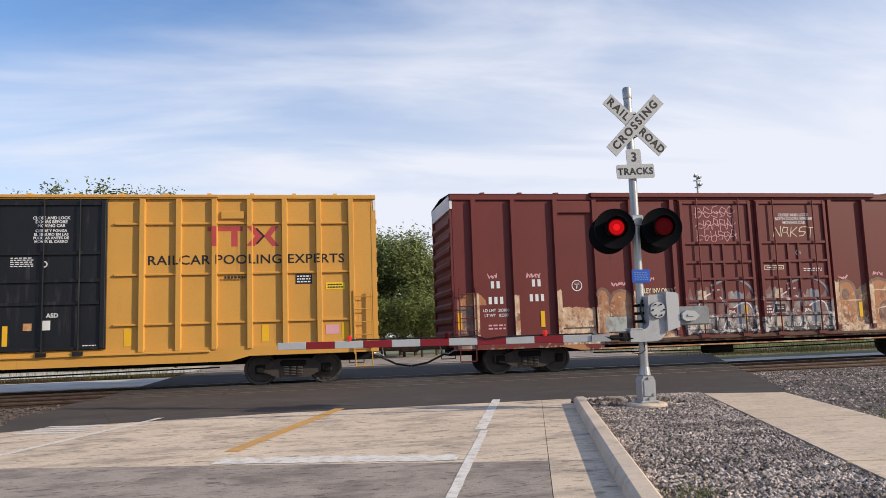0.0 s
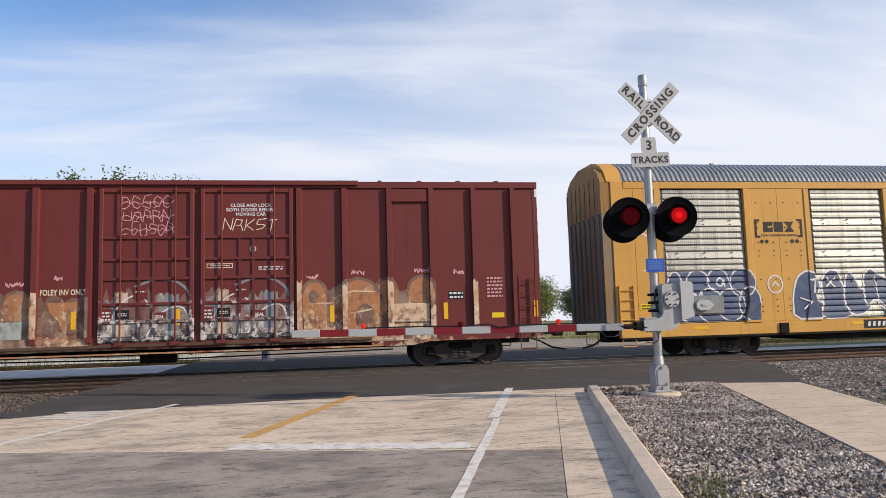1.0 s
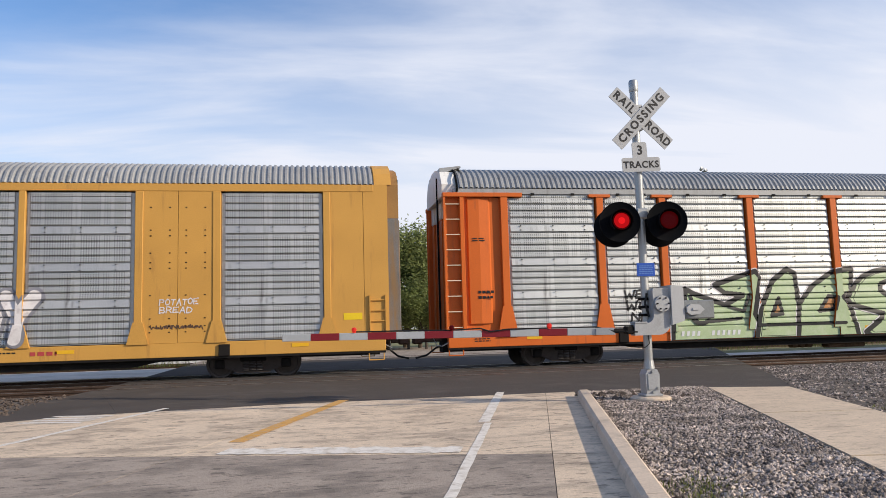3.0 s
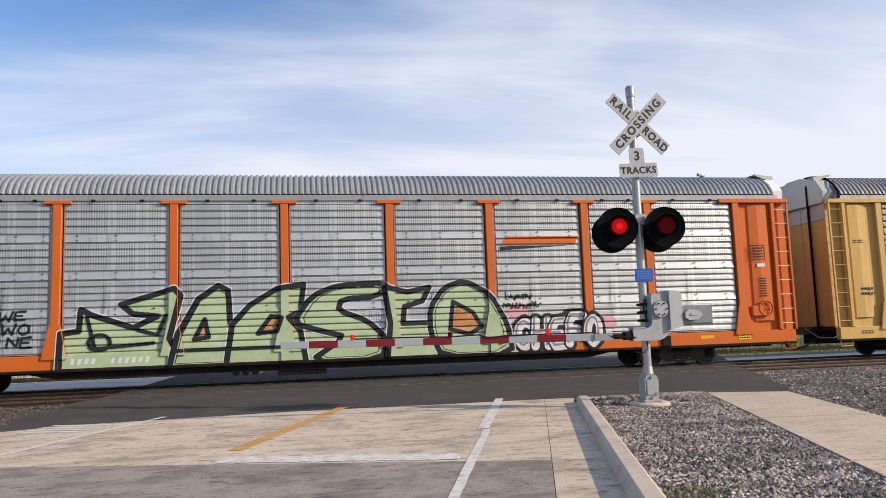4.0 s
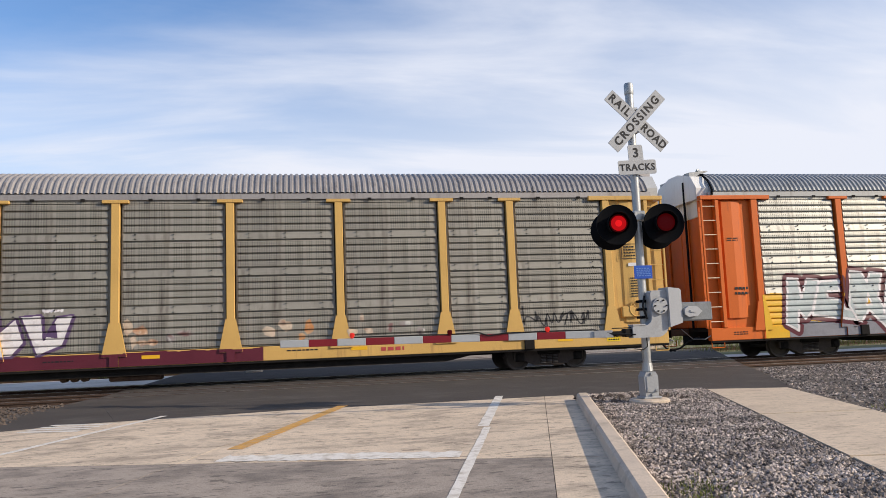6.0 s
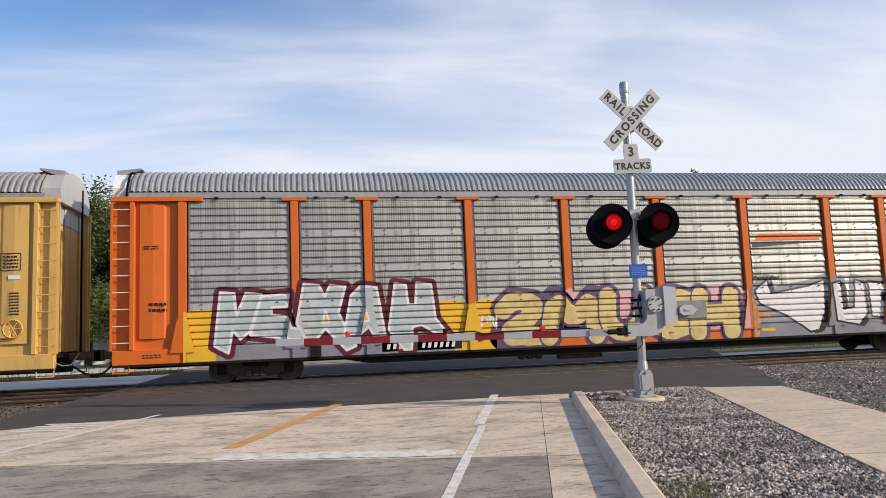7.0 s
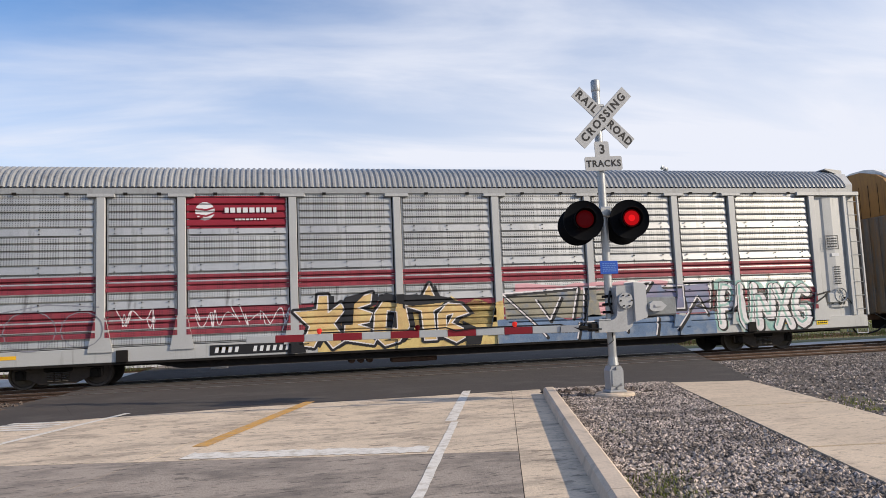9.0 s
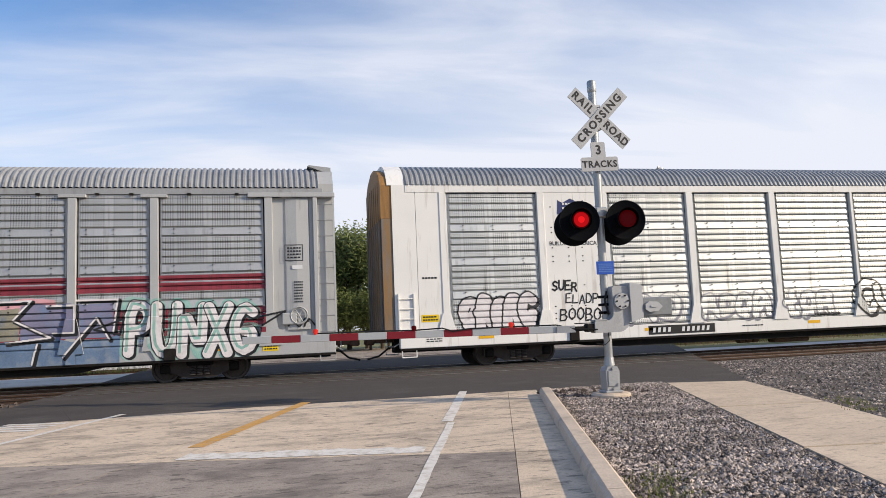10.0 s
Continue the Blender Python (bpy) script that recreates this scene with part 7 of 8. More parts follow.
# asphalt over the crossing, in strips between the rails
bands, prev = [], EDGE_Y
for i, y in enumerate(RAILS):
    bands.append((prev, y - (0.037 if i % 2 == 0 else 0.11)))
    prev = y + (0.11 if i % 2 == 0 else 0.037)
bands.append((prev, 46.0))
crossing = thing("road_crossing", "dark worn asphalt strips between the rails", "road", kind="structure")
for a, c in bands:
    lo = EDGE_Y - 2 if a == EDGE_Y else a
    for conv in (clip(clip([(-4.6, lo), (14, lo), (26, 46.0), (-4.6, 46.0)], 0, -1, -lo), 0, 1, c),):
        poly = clip(conv, 1.0, -0.5, 7.9 - 11.25 * 0.5)
        if a == EDGE_Y:
            poly = [p for p in poly if p[1] > EDGE_Y] + [(-4.55, 11.7), (-2.9, 12.40), (-0.8, 12.56), (1.6, 12.74), (4.55, 12.55), (6.75, 11.95), (7.9, 11.3)]
            cx, cy = sum(p[0] for p in poly) / len(poly), sum(p[1] for p in poly) / len(poly)
            poly.sort(key=lambda p: math.atan2(p[1] - cy, p[0] - cx))
        if len(poly) > 2:
            part("asphalt_strip", slab(poly, -0.13, -0.006), ASPHALT if c < 31.5 else CONCRETE_DARK, crossing)
part("asphalt_strip", slab([(4.4, 12.5), (6.75, 11.95), (7.95, 11.3), (9.2, 13.6), (11.3, 18.0), (4.4, 18.0)], -0.12, -0.008), ASPHALT, crossing)
part("asphalt_strip", slab([(-4.75, 18.0), (-5.0, 15.0), (-4.75, 12.3), (-4.3, 11.9), (-2.0, 12.45), (-2.0, 18.0)], -0.12, -0.008), ASPHALT, crossing)
# tar streaks and dark wet-looking patches on the asphalt
rnd = random.Random(4)
seal = Geo()
for k in range(7):
    y = 13.2 + k * 0.62
    x = rnd.uniform(-3.5, 1)
    seal.add([(x, y, -0.0045), (x + rnd.uniform(2, 5), y + rnd.uniform(-0.05, 0.05), -0.0045), (x + 3.2, y + 0.05, -0.0045), (x + 0.3, y + 0.05, -0.0045)], [(0, 1, 2, 3)])
part("tar_seam", seal, GROUT, crossing)

# concrete lanes in slabs with open joints
lanes = thing("road", "worn pale concrete road slabs with dark tyre wear", "road", kind="structure")
part("joint_bed", slab([road(-30, -0.05), road(7.5, -0.05), (4.4, 12.6), (-4.4, 12.2), road(3, 8.6), road(-30, 8.6)], -0.13, -0.014), GROUT, lanes)
cols = [(0.0, 0.494), (0.50, 4.125), (4.132, 8.5)]
rows = [(-30, -22), (-21.985, -15), (-14.985, -9.5), (-9.485, -5.2), (-5.185, -0.86), (-0.845, 9)]
for o0, o1 in cols:
    for s0, s1 in rows:
        q = [road(s0, o0), road(s1, o0), road(s1, o1), road(s0, o1)]
        for aa, bb, cc in ((0.02, 1, 12.68), (-0.12, 1, 12.74)):
            q = clip(q, aa, bb, cc)
        if o0 > 4:
            q = clip(q, -0.55, 1.0, 14.25)
        if len(q) > 2:
            m_ = CONCRETE if s0 > -1 or o0 < 0.4 else CONCRETE_DARK
            part("slab", slab(q, -0.13, 0.0), m_, lanes)

# road paint
def paint_strip(name, s0, s1, o0, o1, material, label, z=0.004, seed=1):
    rnd_ = random.Random(seed)
    n = max(2, int(abs(s1 - s0) / 0.22))
    L_ = [road(s0 + (s1 - s0) * i / n, o0 + rnd_.uniform(-0.005, 0.005)) for i in range(n + 1)]
    R_ = [road(s0 + (s1 - s0) * i / n, o1 + rnd_.uniform(-0.005, 0.005)) for i in range(n + 1)]
    g = Geo().add([(x, y, z) for x, y in L_ + R_], [(i, i + 1, n + 2 + i, n + 1 + i) for i in range(n)])
    return lone(name, g, material, label, "road marking", "structure")


paint_strip("edge_line", -14, 1.38, 1.19, 1.28, WHITE_LINE, "worn white edge line on the concrete", seed=2)
paint_strip("edge_line", 1.48, 5.6, 1.22, 1.36, WHITE_LINE, "worn white edge line on the concrete", seed=3)
# stop line across the lane
nn = 40
sl = Geo()
edge_a = [(*road(-0.78 + rnd.uniform(-0.03, 0.03), 1.36 + 2.42 * i / nn), 0.0045) for i in range(nn + 1)]
edge_b = [(*road(-0.42 + rnd.uniform(-0.05, 0.05), 1.36 + 2.42 * i / nn), 0.0045) for i in range(nn + 1)]
sl.add(edge_a + edge_b, [(i, i + 1, nn + 2 + i, nn + 1 + i) for i in range(nn)])
lone("stop_line", sl, WHITE_LINE, "faded white stop line across the lane", "road marking", "structure")
paint_strip("centre_line", 0.0, 4.6, 3.80, 3.98, ORANGE_LINE, "worn orange centre line on the concrete", seed=5)
paint_strip("lane_line", -2.2, 3.7, 6.55, 6.66, WHITE_LINE, "worn white line in the far lane", seed=7)
for i in range(4):
    paint_strip("lane_word_mark", 1.9 + 0.25 * i, 2.05 + 0.25 * i, 6.95, 7.9, WHITE_LINE, "worn white painted marking in the far lane", seed=8 + i)

# curb: rounded top, one run with a joint
cs = [(0.035, -0.12), (0.0, 0.0), (-0.02, 0.085), (-0.05, 0.112), (-0.17, 0.115), (-0.19, 0.10), (-0.19, -0.12)]
curb = thing("curb", "pale concrete curb along the gravel", "curb", kind="structure")
for s0, s1 in ((-30, -12.01), (-12, -3.01), (-3, 4.55)):
    g = Geo()
    va = [(*road(s0, o), z) for o, z in cs]
    vb = [(*road(s1, o), z if s1 < 4 else z * 0.97) for o, z in cs]
    n = len(cs)
    g.add(va + vb, [(i, (i + 1) % n, (i + 1) % n + n, i + n) for i in range(n)] + [tuple(range(n)), tuple(range(n, 2 * n))])
    part("curb_stone", g, CURB, curb)

# gravel verge between curb and path, and beyond the path
def path_left(y):
    return 6.73 - 0.366 * (11.94 - y)


def path_right(y):
    return path_left(y) + 1.36


verge = [(road(-30, -0.18)), (road(4.6, -0.18)), (5.0, 12.45), (path_left(11.95), 11.95), (path_left(-22), -22)]
lone("gravel_verge", slab(verge, -0.13, 0.02), GRAVEL_BED, "grey crushed stone verge beside the curb", "gravel", "structure")
far_verge = [(path_right(-22), -22), (path_right(11.4), 11.4), (7.7, 11.2), (10.7, 17.2), (60, 17.2), (60, -22)]
lone("gravel_verge", slab(far_verge, -0.13, -0.01), GRAVEL_BED, "grey crushed stone beside the footpath", "gravel", "structure")
left_verge = [(-60, 16.95), (-60, -22), (-6.5, -22), (-5.0, 8.0), (-4.2, 12.2), (-4.3, 16.95)]
lone("gravel_verge", slab(left_verge, -0.13, -0.03), GRAVEL_BED, "grey crushed stone beside the road", "gravel", "structure")

# footpath slabs
walkway = thing("footpath", "tan concrete footpath slabs crossing the gravel", "footpath", kind="structure")
ys_ = [-20, -14, -9, -4.5, -0.5, 2.6, 5.6, 8.45, 12.0]
for a, c in zip(ys_, ys_[1:]):
    a2 = a + 0.055
    q = [(path_left(a2), a2), (path_right(a2), a2 - 0.25), (path_right(c), c - 0.25), (path_left(c), c)]
    if c == 12.0:
        q[2], q[3] = (7.92, 11.45), (path_left(11.97), 11.97)
    part("path_slab", slab(q, -0.13, 0.032), CONCRETE_PATH, walkway)


def stones(name, inside, box_, count, size, seed, label, z=0.0, material=GRAVEL):
    """Loose stones, each an uneven eight-sided lump, in one mesh."""
    r_ = random.Random(seed)
    base = [(1, 0, 0), (-1, 0, 0), (0, 1, 0), (0, -1, 0), (0, 0, 1), (0, 0, -1)]
    faces = [(0, 2, 4), (2, 1, 4), (1, 3, 4), (3, 0, 4), (2, 0, 5), (1, 2, 5), (3, 1, 5), (0, 3, 5)]
    g = Geo()
    made = 0
    while made < count:
        x, y = r_.uniform(box_[0], box_[1]), r_.uniform(box_[2], box_[3])
        if not inside(x, y):
            continue
        s = size * (0.45 + 1.3 * r_.random() ** 1.8)
        a = r_.uniform(0, 6.28)
        ca, sa = math.cos(a), math.sin(a)
        kx, ky, kz = r_.uniform(0.7, 1.4), r_.uniform(0.6, 1.1), r_.uniform(0.5, 0.9)
        vs = []
        for p in base:
            px, py, pz = p[0] * kx * s * r_.uniform(0.7, 1.2) + r_.uniform(-0.3, 0.3) * s, p[1] * ky * s * r_.uniform(0.7, 1.2) + r_.uniform(-0.3, 0.3) * s, p[2] * kz * s
            vs.append((x + px * ca - py * sa, y + px * sa + py * ca, z + pz + 0.3 * s))
        g.add(vs, faces)
        made += 1
    return lone(name, g, material, label, "gravel", "stuff")


def in_verge(x, y):
    o = (x - CURB_TOE[0]) * E2[0] + (y - CURB_TOE[1]) * E2[1]
    return o < -0.22 and x < path_left(y) - 0.04 and y < 12.3 and not (abs(x - 5.03) < 0.3 and abs(y - 10.6) < 0.3)


stones("crushed_stones", in_verge, (1.0, 6.8, 3.2, 12.3), 40000, 0.0145, 1, "grey and tan crushed stones", 0.02)
stones("crushed_stones", lambda x, y: x > path_right(y + 0.3) + 0.05 and y > 5 and (y < 11.3 + 2.0 * (x - 8.0)) and y < 16.9, (6.0, 22, 6.0, 16.9), 30000, 0.018, 2, "grey crushed stones beside the footpath", -0.01)
stones("crushed_stones", lambda x, y: x < -4.7 and y > 11.0 + 0.04 * x, (-14, -4.5, 10.5, 16.9), 4500, 0.035, 3, "dark stained stones beside the tracks", -0.03, BALLAST)


stones("dirt_clods", lambda x, y: (x - 5.03) ** 2 + (y - 10.6) ** 2 > 0.12, (4.25, 5.8, 10.75, 11.75), 110, 0.038, 21, "dark clods and broken stones round the mast's foot", 0.02, BALLAST)


def tufts(label, spots, seed, blades=26, h=0.12, spread=0.2):
    r_ = random.Random(seed)
    g = Geo()
    for cx, cy, k in spots:
        for _ in range(int(blades * k)):
            x, y, a = cx + r_.gauss(0, spread), cy + r_.gauss(0, spread), r_.uniform(0, 6.28)
            hh, w = h * r_.uniform(0.4, 1.2), 0.007
            lx, ly = math.cos(a) * hh * 0.5, math.sin(a) * hh * 0.5
            g.add([(x - w * math.sin(a), y + w * math.cos(a), 0.015), (x + w * math.sin(a), y - w * math.cos(a), 0.015), (x + lx, y + ly, 0.02 + hh)], [(0, 1, 2)])
    return lone("grass_tufts", g, BLADE, label, "grass", "stuff")


tufts("green weeds at the foot of the curb", [(2.55, 4.7, 5), (2.66, 4.95, 5), (2.50, 4.45, 5), (2.80, 5.2, 2), (3.4, 7.2, 1)], 4, 26, 0.04, 0.12)
tufts("green weeds beside the footpath", [(7.2, 8.3, 2), (7.0, 7.9, 2), (6.7, 7.4, 2)], 5, 20, 0.04, 0.12)

# tracks: rails, ties and brown ballast on both sides of the crossing
rail_prof = [(-0.036, 0.0), (0.036, 0.0), (0.036, -0.04), (0.010, -0.05), (0.010, -0.13), (0.07, -0.15), (0.07, -0.17), (-0.07, -0.17), (-0.07, -0.15), (-0.010, -0.13), (-0.010, -0.05), (-0.036, -0.04)]
rail_me = Geo().prism([(p[0], p[1]) for p in rail_prof], -140, 140, "x").mesh("rail", RAIL)
head_me = Geo().box(-140, 140, -0.028, 0.028, 0.0005, 0.003).mesh("rail_head", RAILHEAD)
tie_me = Geo().box(-0.115, 0.115, -1.3, 1.3, -0.36, -0.165, 0.012).mesh("tie", TIE)
for k, yc in enumerate((18.8, 21.77, 31.52)):
    tr = thing("railway_track", "rusty rails on weathered ties in brown ballast", "railway track", "three parallel tracks", kind="structure")
    for s in (-0.72, 0.72):
        r_ob = part("rail", rail_me, RAIL, tr, m=pose(0, yc + s, 0))
        part("rail_head", head_me, RAILHEAD, r_ob, "worn bright rail head")
    for x0, x1 in ((-34, -4.9), (10.6 + (yc - 18.8) * 0.38, 46)):
        n = int((x1 - x0) / 0.56)
        for i in range(n):
            part("tie", tie_me, TIE, tr, m=pose(x0 + 0.56 * (i + 0.5), yc, 0))
    for a, c in ((-140, -4.62), (11.2 + (yc - 18.8) * 0.38, 140)):
        y0, y1 = yc - 1.9, yc + (1.07 if k == 0 else 2.2)
        bed = Geo().prism([(y0 if k == 0 else yc - 1.9, -0.13), (yc - 1.55, -0.185), (yc - 0.9, -0.19), (yc + 0.9, -0.19), (y1, -0.15), (y1, -0.5), (y0 if k == 0 else yc - 1.9, -0.5)], a, c, "x")
        part("ballast_bed", bed, BALLAST, tr)
stones("ballast_stones", lambda x, y: (x < -4.8 or x > 11.4 + (y - 18.8) * 0.38) and all(abs(y - r_) > 0.09 for r_ in RAILS), (-16, 32, 16.9, 22.6), 9000, 0.045, 7, "brown stained ballast stones between the rails", -0.17, BALLAST)

# beyond the tracks
lone("far_lot", slab([(-60, 24.1), (-4.65, 24.1), (-4.65, 29.4), (-60, 29.4)], -0.135, -0.06), LOT, "pale bare gravel beside the tracks", "ground", "structure")
lone("far_lot", slab([(-60, 33.8), (-4.65, 33.8), (1.5, 46), (6, 62), (-60, 62)], -0.135, -0.07), LOT, "pale bare gravel lot beyond the tracks", "ground", "structure")
lone("far_lot", slab([(14.5, 24.2), (60, 24.2), (60, 26), (15.2, 26)], -0.135, -0.09), LOT, "pale gravel margin beyond the tracks", "ground", "structure")
r_ = random.Random(31)
spots = [(r_.uniform(14, 60), r_.uniform(34, 53), 1.6) for _ in range(400)] + [(r_.uniform(15.5, 45), r_.uniform(26, 29.3), 0.9) for _ in range(200)] + [(r_.uniform(-16, -4), r_.uniform(28.6, 29.3), 0.5) for _ in range(60)]
tufts("tall dry grass beyond the tracks", spots, 6, 22, 0.55, 0.5)
fence = thing("board_fence", "pale weathered board fence beyond the grass", "fence")
bd = Geo().box(-0.07, 0.07, -0.005, 0.005, -0.1, 0.95, 0.004).mesh("board", FENCE)
for i in range(260):
    part("board", bd, FENCE, fence, m=pose(13.0 + i * 0.155, 54 + 0.01 * math.sin(i), 0.02 * math.sin(i * 1.7)))
part("rail_bar", Geo().box(12.9, 53.3, 54.02, 54.07, 0.2, 0.3).box(12.9, 53.3, 54.02, 54.07, 0.7, 0.8), FENCE, fence)

# ---- crossing signal ----
FLIPS = []
NOTICE_INK = mat("pale_blue_print", (0.12, 0.24, 0.55), 0.5, 0, 0.1)


def lamp_head(sig, x, y, z, turn, lit_name, front=True):
    """A flasher: round black background, hood, red lens; faces -y before turning."""
    m = pose(x, y, z, 0, 0, turn)
    g = Geo().lathe([(0.001, -0.02), (0.255, -0.02), (0.30, -0.035), (0.305, -0.015), (0.26, 0.005), (0.17, 0.03), (0.16, 0.15), (0.10, 0.2), (0.001, 0.2)], "y", 36)
    head = part("flasher", g, LAMP_BLACK, sig, "black round flasher with red lens", m=m, smooth=True)
    n = 24
    hood = Geo()
    vs, fs = [], []
    for i in range(n + 1):
        a = radians(-50 + 280 * i / n)
        reach = 0.26 - 0.09 * abs(i / n - 0.5) * 2
        for rr, yy in ((0.155, -0.02), (0.162, -0.02 - reach), (0.156, -0.02 - reach)):
            vs.append((rr * math.cos(a), yy, rr * math.sin(a)))
    for i in range(n):
        fs += [(3 * i, 3 * i + 1, 3 * i + 4, 3 * i + 3), (3 * i + 1, 3 * i + 2, 3 * i + 5, 3 * i + 4), (3 * i + 2, 3 * i, 3 * i + 3, 3 * i + 5)]
    part("hood", hood.add(vs, fs), LAMP_BLACK, head, smooth=True)
    # two-faced red disc that flips between its bright and its dull side
    disc = Geo().lathe([(0.001, -0.012), (0.025, -0.012), (0.05, -0.012), (0.075, -0.011), (0.112, -0.009), (0.128, -0.004), (0.132, 0.0)], "y", 26).mesh("lens", LENS_LIT, True)
    dull = Geo().lathe([(0.132, 0.0), (0.128, 0.004), (0.09, 0.011), (0.001, 0.012)], "y", 26).mesh("lens", LENS, True)
    bm = bmesh.new()
    bm.from_mesh(disc)
    k0 = len(bm.faces)
    bm.from_mesh(dull)
    bm.faces.ensure_lookup_table()
    for i, f in enumerate(bm.faces):
        c = f.calc_center_median()
        far = math.hypot(c.x, c.z)
        f.material_index = 1 if i >= k0 or far > 0.118 else 2 if far > 0.052 else 0
    bm.to_mesh(disc)
    bm.free()
    disc.materials.append(LENS)
    disc.materials.append(LENS_RIM)
    lens = part("lens", disc, LENS, head, "round red lens, bright or dull in turn", m=pose(0, -0.16, 0))
    FLIPS.append((lens, lit_name in "ad"))
    return head


def crossing_signal(x, y, turn, label, gate=True):
    """Mast with crossbuck, number of tracks, two pairs of flashers, gate drive and arm; built round its mast's foot."""
    s = thing("crossing_signal", label, "crossing signal", "signals at the crossing", m=pose(x, y, 0, 0, 0, turn))
    part("foundation", Geo().lathe([(0.001, -0.13), (0.30, -0.13), (0.30, 0.05), (0.27, 0.075), (0.001, 0.075)], "z", 20), CURB, s, "round concrete foundation")
    part("mast", Geo().tube((0, 0, 0.06), (0, 0, 4.84), 0.062, n=20), GALV_POLE, s, smooth=True)
    part("mast_cap", Geo().lathe([(0.066, 4.74), (0.072, 4.76), (0.072, 4.90), (0.06, 4.925), (0.001, 4.93)], "z", 20), GALV_POLE, s, smooth=True)
    bs = Geo().box(-0.14, 0.14, -0.13, 0.13, 0.075, 0.11, 0.01).prism([(-0.105, 0.10), (0.105, 0.10), (0.11, 0.40), (0.075, 0.47), (-0.075, 0.47), (-0.11, 0.40)], -0.105, 0.105, "y").box(-0.085, 0.085, -0.118, -0.10, 0.17, 0.41, 0.008)
    bb = part("base_casting", bs, CAST, s, "silver junction box base")
    for a, c in ((-0.07, 0.2), (0.07, 0.2), (0.0, 0.44), (0.0, 0.14)):
        part("bolt", Geo().tube((a, -0.135, c), (a, -0.11, c), 0.022, n=8), GALV_POLE, bb)
    part("collar", Geo().tube((0, 0, 0.48), (0, 0, 0.60), 0.085, 0.07, n=16), GALV_POLE, s)
    # crossbuck
    zx, yx = 4.30, -0.085
    for name, ang, words in (("RAIL ROAD", 43.0, ("RAIL", "ROAD")), ("CROSSING", -45.5, ("CROSSING",))):
        m = pose(0.055, yx - (0.014 if len(words) == 1 else 0), zx, 0, ang, 0)
        bl = part("crossbuck_blade", Geo().box(-0.60, 0.60, -0.006, 0.006, -0.108, 0.108, 0.003), SIGN_GREY, s, "white crossbuck blade with black letters", m=m)
        if len(words) == 2:
            write("lettering", "RAIL", 0.175, -0.36, -0.008, 0.0, SIGN_BLACK, bl, 0.006, wide=0.95, spacing=1.3)
            write("lettering", "ROAD", 0.175, 0.36, -0.008, 0.0, SIGN_BLACK, bl, 0.006, wide=0.92, spacing=1.12)
        else:
            write("lettering", "CROSSING", 0.175, 0.0, -0.008, 0.0, SIGN_BLACK, bl, 0.006, wide=1.0, spacing=1.32)
    for z in (4.12, 4.48):
        part("sign_clamp", Geo().box(-0.09, 0.09, -0.08, 0.08, z, z + 0.04, 0.005), GALV_POLE, s)
    # count of tracks: a small upright plate over a wide one
    cp = Geo().prism([(-0.11, 3.66), (0.13, 3.66), (0.13, 3.90), (0.11, 3.92), (-0.09, 3.92), (-0.11, 3.90)], -0.092, -0.08, "y")
    c1 = part("number_sign", cp, SIGN_GREY, s, m=Matrix.Translation((0, 0, 3.57)) @ Matrix.Rotation(radians(-2.5), 4, "Y") @ Matrix.Translation((0, 0, -3.57)))
    write("lettering", "3", 0.20, 0.012, -0.095, 3.79, SIGN_BLACK, c1, 0.005)
    tp = Geo().prism([(-0.30, 3.48), (-0.28, 3.46), (0.30, 3.46), (0.32, 3.48), (0.32, 3.66), (0.30, 3.68), (-0.28, 3.68), (-0.30, 3.66)], -0.104, -0.093, "y")
    c2 = part("tracks_sign", tp, SIGN_GREY, s, m=Matrix.Translation((0, 0, 3.57)) @ Matrix.Rotation(radians(-2.5), 4, "Y") @ Matrix.Translation((0, 0, -3.57)))
    write("lettering", "TRACKS", 0.145, 0.01, -0.107, 3.565, SIGN_BLACK, c2, 0.004, spacing=1.12)
    # flashers
    part("lamp_bar", Geo().tube((-0.42, -0.02, 2.83), (0.40, -0.02, 2.83), 0.022, n=10).tube((-0.40, 0.1, 2.80), (0.36, 0.1, 2.80), 0.022, n=10).box(-0.10, 0.10, -0.09, 0.12, 2.74, 2.90, 0.02), GALV_POLE, s)
    fl = [lamp_head(s, -0.44, -0.22, 2.665, -14, "a"), lamp_head(s, 0.315, -0.22, 2.675, -14, "b")]
    lamp_head(s, -0.36, 0.20, 2.635, 166, "c")
    lamp_head(s, 0.40, 0.20, 2.635, 166, "d")
    # blue notice
    nb = part("blue_notice", Geo().box(-0.145, 0.145, -0.080, -0.070, 1.86, 2.06, 0.003), BLUE_SIGN, s, "small blue emergency notice")
    small_bars(nb, "notice_bars", 0.0, 1.96, 0.25, 0.14, NOTICE_INK, -0.078, 5, per=5)
    return s, fl


signal, flashers = crossing_signal(5.03, 10.60, 0, "grey railroad crossing signal mast with crossbuck and red flashers")
# gate drive, arm and counterweight on the near mast
neck = [(-0.30, 0.98), (0.08, 0.98)] + [(0.08 + 0.20 * math.sin(radians(15 * i)), 1.18 - 0.20 * math.cos(radians(15 * i))) for i in range(1, 7)] + [(0.28, 1.64), (0.25, 1.67), (0.03, 1.67), (0.01, 1.64)] + [(-0.10 + 0.11 * math.cos(radians(-15 * i)), 1.27 + 0.11 * math.sin(radians(-15 * i))) for i in range(0, 7)] + [(-0.28, 1.16), (-0.30, 1.14)]
drive = part("gate_drive", Geo().prism(neck, -0.24, -0.08, "y").box(0.03, 0.26, -0.10, 0.06, 1.12, 1.64, 0.03).box(-0.30, -0.10, -0.25, -0.06, 1.155, 1.18, 0.006), CAST, signal, "silver cast gate drive housing")
